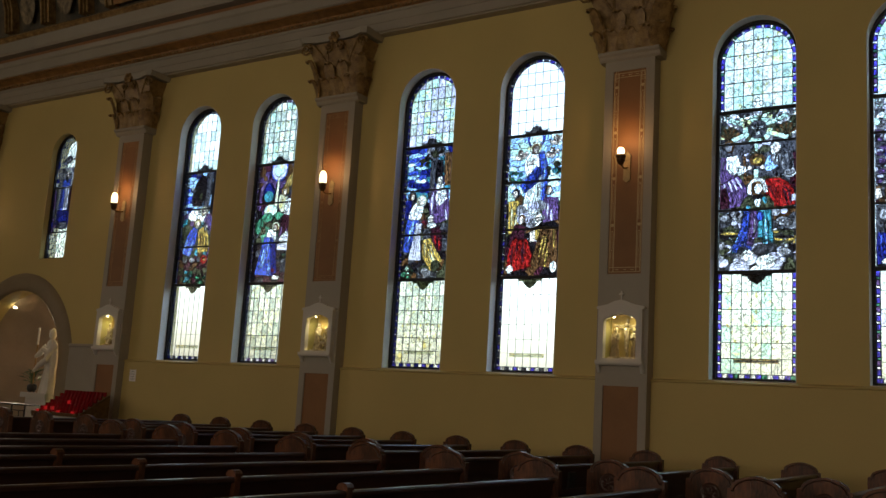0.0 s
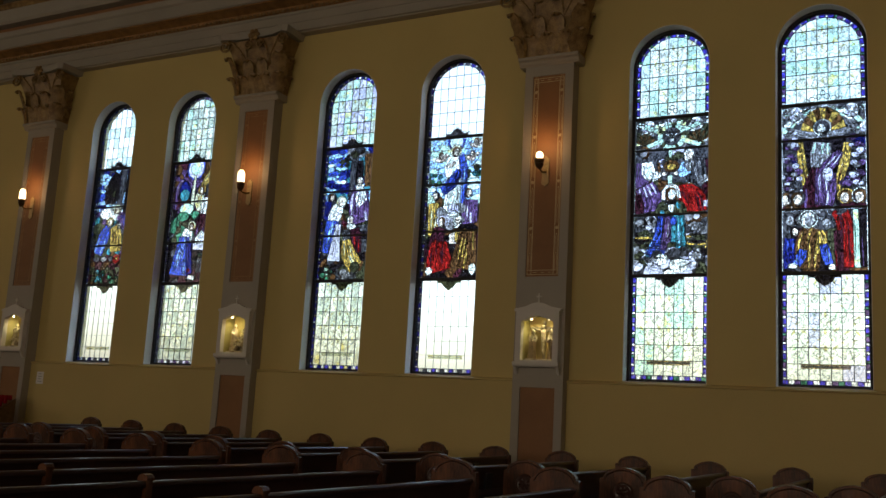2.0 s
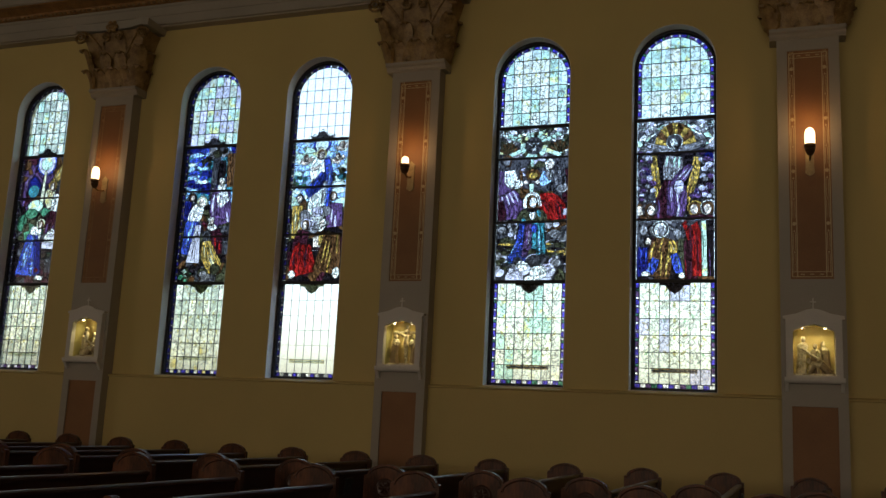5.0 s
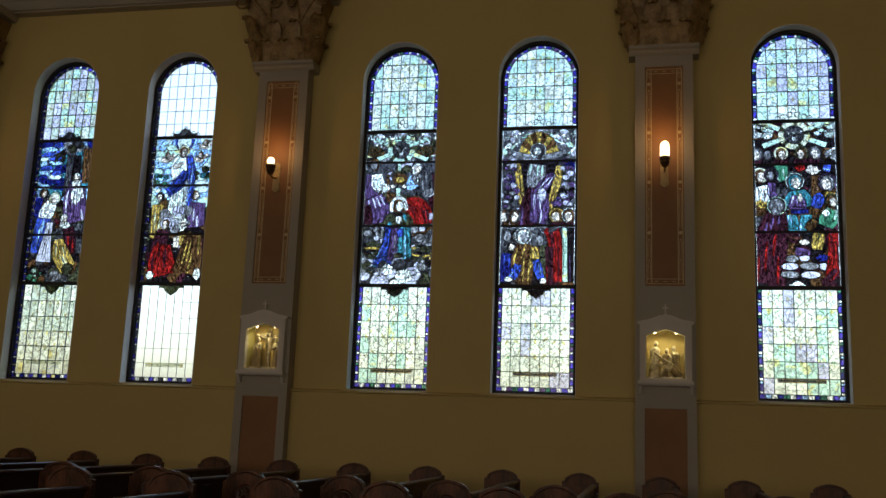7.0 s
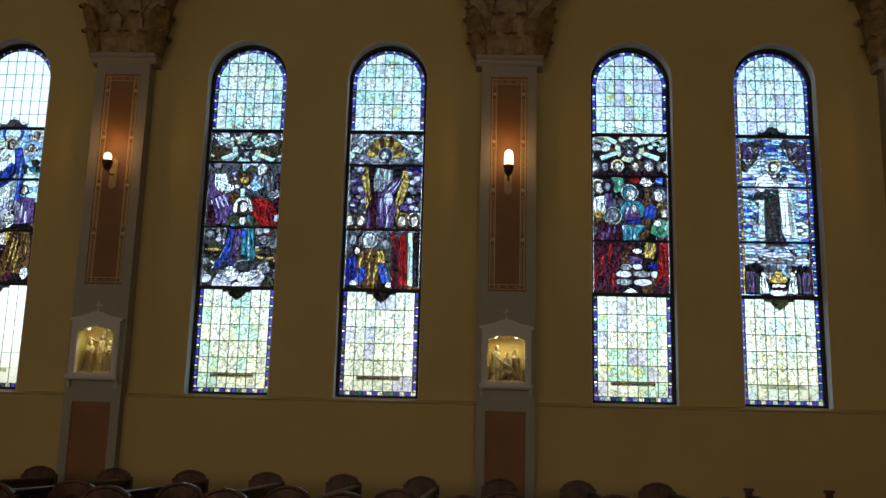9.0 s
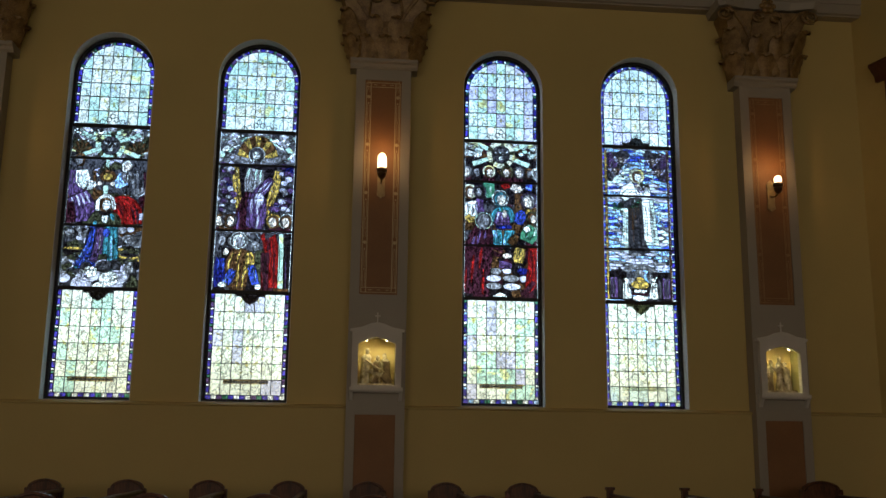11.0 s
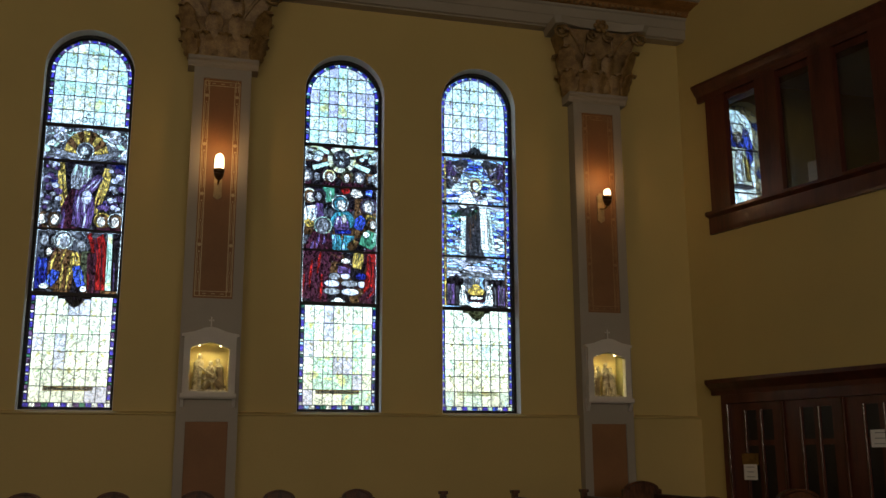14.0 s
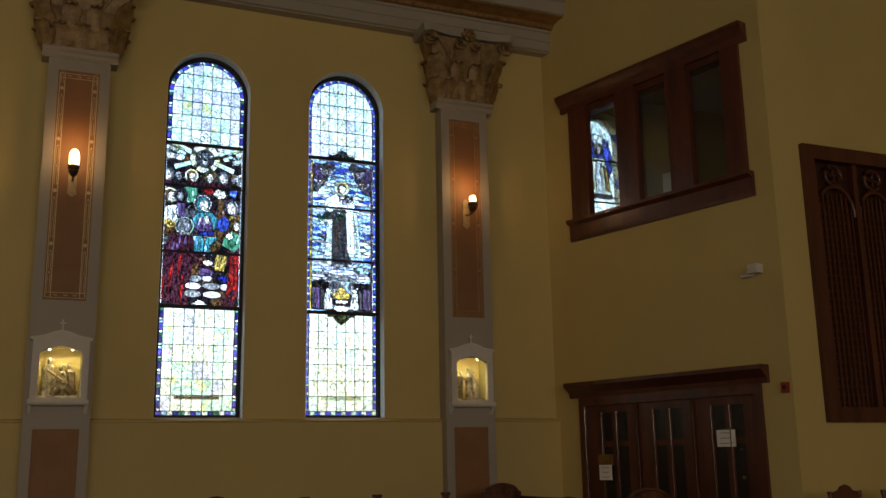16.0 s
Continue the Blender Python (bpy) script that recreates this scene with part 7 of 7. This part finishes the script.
ped = thing("altar_pedestal", Matrix.Translation((-16.05, 10.9, 0)), "white stone pedestal table in the alcove", "pedestal")
part("slab", box(B(), -0.42, 0.42, -0.24, 0.26, 1.0, 1.1), PLASTER, ped, bevel=0.012)
part("body", box(B(), -0.34, 0.34, -0.16, 0.2, 0, 1.0), PLASTER, ped, bevel=0.012)
bm = B()
rings = []
for z, r in ((0, 0.23), (0.06, 0.22), (0.25, 0.19), (0.45, 0.16), (0.62, 0.20), (0.78, 0.21), (0.92, 0.15), (1.0, 0.07)):
    rings.append([bm.verts.new((r * (1 + 0.13 * math.sin(7 * t + 3 * z)) * math.cos(t) + 0.05 * math.sin(3 * z), 0.75 * r * (1 + 0.13 * math.sin(7 * t + 3 * z)) * math.sin(t), z)) for t in [2 * math.pi * k / 36 for k in range(36)]])
for p0, p1 in zip(rings, rings[1:]):
    for k in range(36):
        bm.faces.new((p0[k], p0[(k + 1) % 36], p1[(k + 1) % 36], p1[k]))
blob(bm, (0.02, -0.02, 1.09), 0.10, (0.9, 0.9, 1.15))
tube(bm, [(-0.14, -0.05, 0.86), (-0.24, -0.16, 0.72), (-0.36, -0.2, 0.66)], [0.07, 0.06, 0.035], 10)
tube(bm, [(0.12, -0.08, 0.86), (0.14, -0.2, 0.62), (-0.16, -0.22, 0.50), (-0.34, -0.22, 0.40)], [0.075, 0.07, 0.05, 0.03], 10)
tube(bm, [(0.2, 0.0, 0.9), (0.12, -0.16, 0.74), (-0.1, -0.2, 0.82)], [0.08, 0.07, 0.04], 10)
for v in bm.verts:
    v.co += 0.012 * noise.noise_vector(v.co * 12)
st = new("statue", made("statue", bm, STATUEWHITE, 50))
st.matrix_basis = Matrix.Translation((-15.83, 10.82, 1.1)) @ Matrix.Diagonal((0.78, 0.8, 1.12, 1))
tagged(st, "white marble statue on a pedestal in the alcove", "statue")
pole = thing("tall_candle", Matrix.Translation((-16.22, 10.76, 1.1)), "tall thin white candle on a slim stand", "candle")
part("stem", tube(B(), [(0, 0, 0), (0, 0, 0.5), (0, 0, 1.0)], [0.02, 0.014, 0.018], 8), BRASS, pole)
part("wax", tube(B(), [(0, 0, 1.0), (0, 0, 1.35)], 0.022, 8), STATUEWHITE, pole, "white wax")
plant = thing("potted_plant", Matrix.Translation((-16.27, 10.78, 1.1)), "green leafy plant in a dark round pot", "plant")
part("pot", lathe(B(), [(0.06, 0), (0.10, 0.06), (0.10, 0.14), (0.07, 0.18)], 0, 0, 14), POT, plant, smooth=60)
rng = random.Random(9)
for k in range(26):
    a, r, h = rng.uniform(0, 6.28), rng.uniform(0.05, 0.2), rng.uniform(0.22, 0.5)
    bm = B()
    base, tip = Vector((r * 0.6 * math.cos(a), r * 0.6 * math.sin(a), h)), Vector((r * 1.7 * math.cos(a), r * 1.7 * math.sin(a), h + rng.uniform(-0.05, 0.1)))
    sidev = (tip - base).cross(Vector((0, 0, 1))).normalized() * 0.04
    mid = (base + tip) / 2 + Vector((0, 0, 0.02))
    vs = [bm.verts.new(v) for v in (base, mid - sidev, tip, mid + sidev)]
    lo = [bm.verts.new(v.co - Vector((0, 0, 0.004))) for v in vs]
    bm.faces.new(vs)
    bm.faces.new(lo[::-1])
    for q in range(4):
        bm.faces.new((vs[q], lo[q], lo[(q + 1) % 4], vs[(q + 1) % 4]))
    tube(bm, [(0, 0, 0.15), tuple(base * 0.7 + Vector((0, 0, 0.05))), tuple(base)], 0.005, 5)
    part("leaf", bm, LEAF, plant)

# votive rack with rows of red glasses
rack = thing("votive_rack", Matrix.Translation((-13.55, 9.75, 0)), "sloped metal votive rack filled with red glass candles", "candle rack")
part("tray", prism(B(), [(-0.62, 0)] * 0 + [(-0.66, 0.74), (0.66, 0.74), (0.66, 0.80), (-0.66, 0.80)], -0.35, -0.30), BRONZE, rack)
part("skirt", box(B(), -0.64, 0.64, -0.29, -0.27, 0.30, 0.74), PLASTER, rack, "white metal apron")
for sx in (-0.62, 0.62):
    for sy in (-0.28, 0.30):
        part("leg", box(B(), sx - 0.02, sx + 0.02, sy - 0.02, sy + 0.02, 0, 0.74), STATUEWHITE, rack, bevel=0.004)
    part("side_panel", profile_run(B(), [(-0.33, 0.70), (-0.33, 0.76), (0.34, 1.16), (0.34, 0.70)], sx - 0.012 + (0.03 if sx > 0 else -0.03), sx + 0.012 + (0.03 if sx > 0 else -0.03)), BRONZE, rack)
cup = None
for r in range(7):
    y, z = -0.28 + r * 0.095, 0.75 + r * 0.062
    part("shelf", box(B(), -0.62, 0.62, y - 0.045, y + 0.045, z - 0.01, z), BRONZE, rack)
    for c in range(12):
        x = -0.56 + c * 0.102
        lit = (r, c) in ((0, 0), (1, 3), (0, 6), (0, 10), (3, 5), (1, 1))
        if lit or cup is None:
            ob = part("votive_glass", lathe(B(), [(0.026, 0), (0.036, 0.02), (0.04, 0.085), (0.033, 0.085), (0.03, 0.06)], 0, 0, 10), EMBER if lit else REDGLASS, rack, "lit red votive glass" if lit else "", smooth=50)
            if not lit:
                cup = ob
        else:
            ob = new("votive_glass", cup.data)
            ob.parent = rack
        ob.matrix_basis = Matrix.Translation((x, y, z))

table = thing("iron_stand", Matrix.Translation((-15.2, 9.8, 0)), "small black wrought-iron stand with a flat top", "stand")
part("top", box(B(), -0.5, 0.5, -0.2, 0.2, 0.86, 0.885), IRON, table, bevel=0.004)
for sx in (-0.46, 0.46):
    for sy in (-0.17, 0.17):
        part("leg", box(B(), sx - 0.012, sx + 0.012, sy - 0.012, sy + 0.012, 0, 0.86), IRON, table)
for k in range(9):
    x = -0.38 + k * 0.095
    part("baluster", box(B(), x - 0.006, x + 0.006, -0.176, -0.164, 0.25, 0.65 + 0.1 * (k % 2)), IRON, table)
part("stretcher", box(B(), -0.448, 0.448, -0.176, -0.164, 0.76, 0.775), IRON, table)
part("stretcher", box(B(), -0.448, 0.448, -0.176, -0.164, 0.235, 0.25), IRON, table)

# ---- the glass comes last: many small panes
for i, c in enumerate(WINDOWS):
    window(i, c)
def far_saint(p):
    p.piece("pale", [(-1, 1), (1, 1), (1, .76), (-1, .76)], 0)
    p.cloud(0, .82, .4, 5, ("pale_violet", "pale", "grey"))
    p.robe("grey", -.9, .9, .72, -.9, .9, .3, 5)
    p.robe("blue", -.5, .35, .66, -.6, .4, .4, 5)
    p.robe("pale_violet", -.1, .4, .6, -.2, .5, .34, 3)
    p.robe("maroon", .4, .75, .6, .4, .8, .38, 3)
    p.head(0, .7, .22, "pale_yellow", "brown")
    p.robe("navy", -.7, .6, .4, -.8, .8, .28, 4)
    p.oval("slate", 0, .27, .6, .03)


def gallery_saint(p):
    p.oval("blue", 0, .6, .75, .24)
    for k in range(8):
        a = 2 * math.pi * k / 8
        p.disc("white", .62 * math.cos(a), .6 + .2 * math.sin(a), .05, .002)
    p.robe("pale_yellow", -.35, .35, .62, -.55, .6, .28, 6)
    p.robe("white", -.15, .15, .6, -.2, .2, .28, 2)
    p.piece("gold", [(.25, .55), (.5, .5), (.55, .32), (.35, .32)])
    p.piece("pale", [(-.32, .83), (.32, .83), (.25, .72), (-.25, .72)])
    p.head(0, .7, .2, "gold", "pale_yellow")
    p.oval("slate", 0, .27, .7, .02)


small_window("window_9", NORTH @ Matrix.Translation((-16.14, 0.17, 0)), 0.42, 3.90, 6.20, far_saint,
             lambda v: ["slate", "grey", "purple"] if v > .28 else ["pale", "pale", "dim"], 8, 24, 61, ["navy", "white", "purple", "slate"])
small_window("window_10", NORTH @ Matrix.Translation((10.08, 0.17, 0)), 0.44, 4.80, 6.30, gallery_saint,
             lambda v: ["pale_blue", "pale", "bright"], 8, 18, 62, ["blue", "white", "bright", "white"])
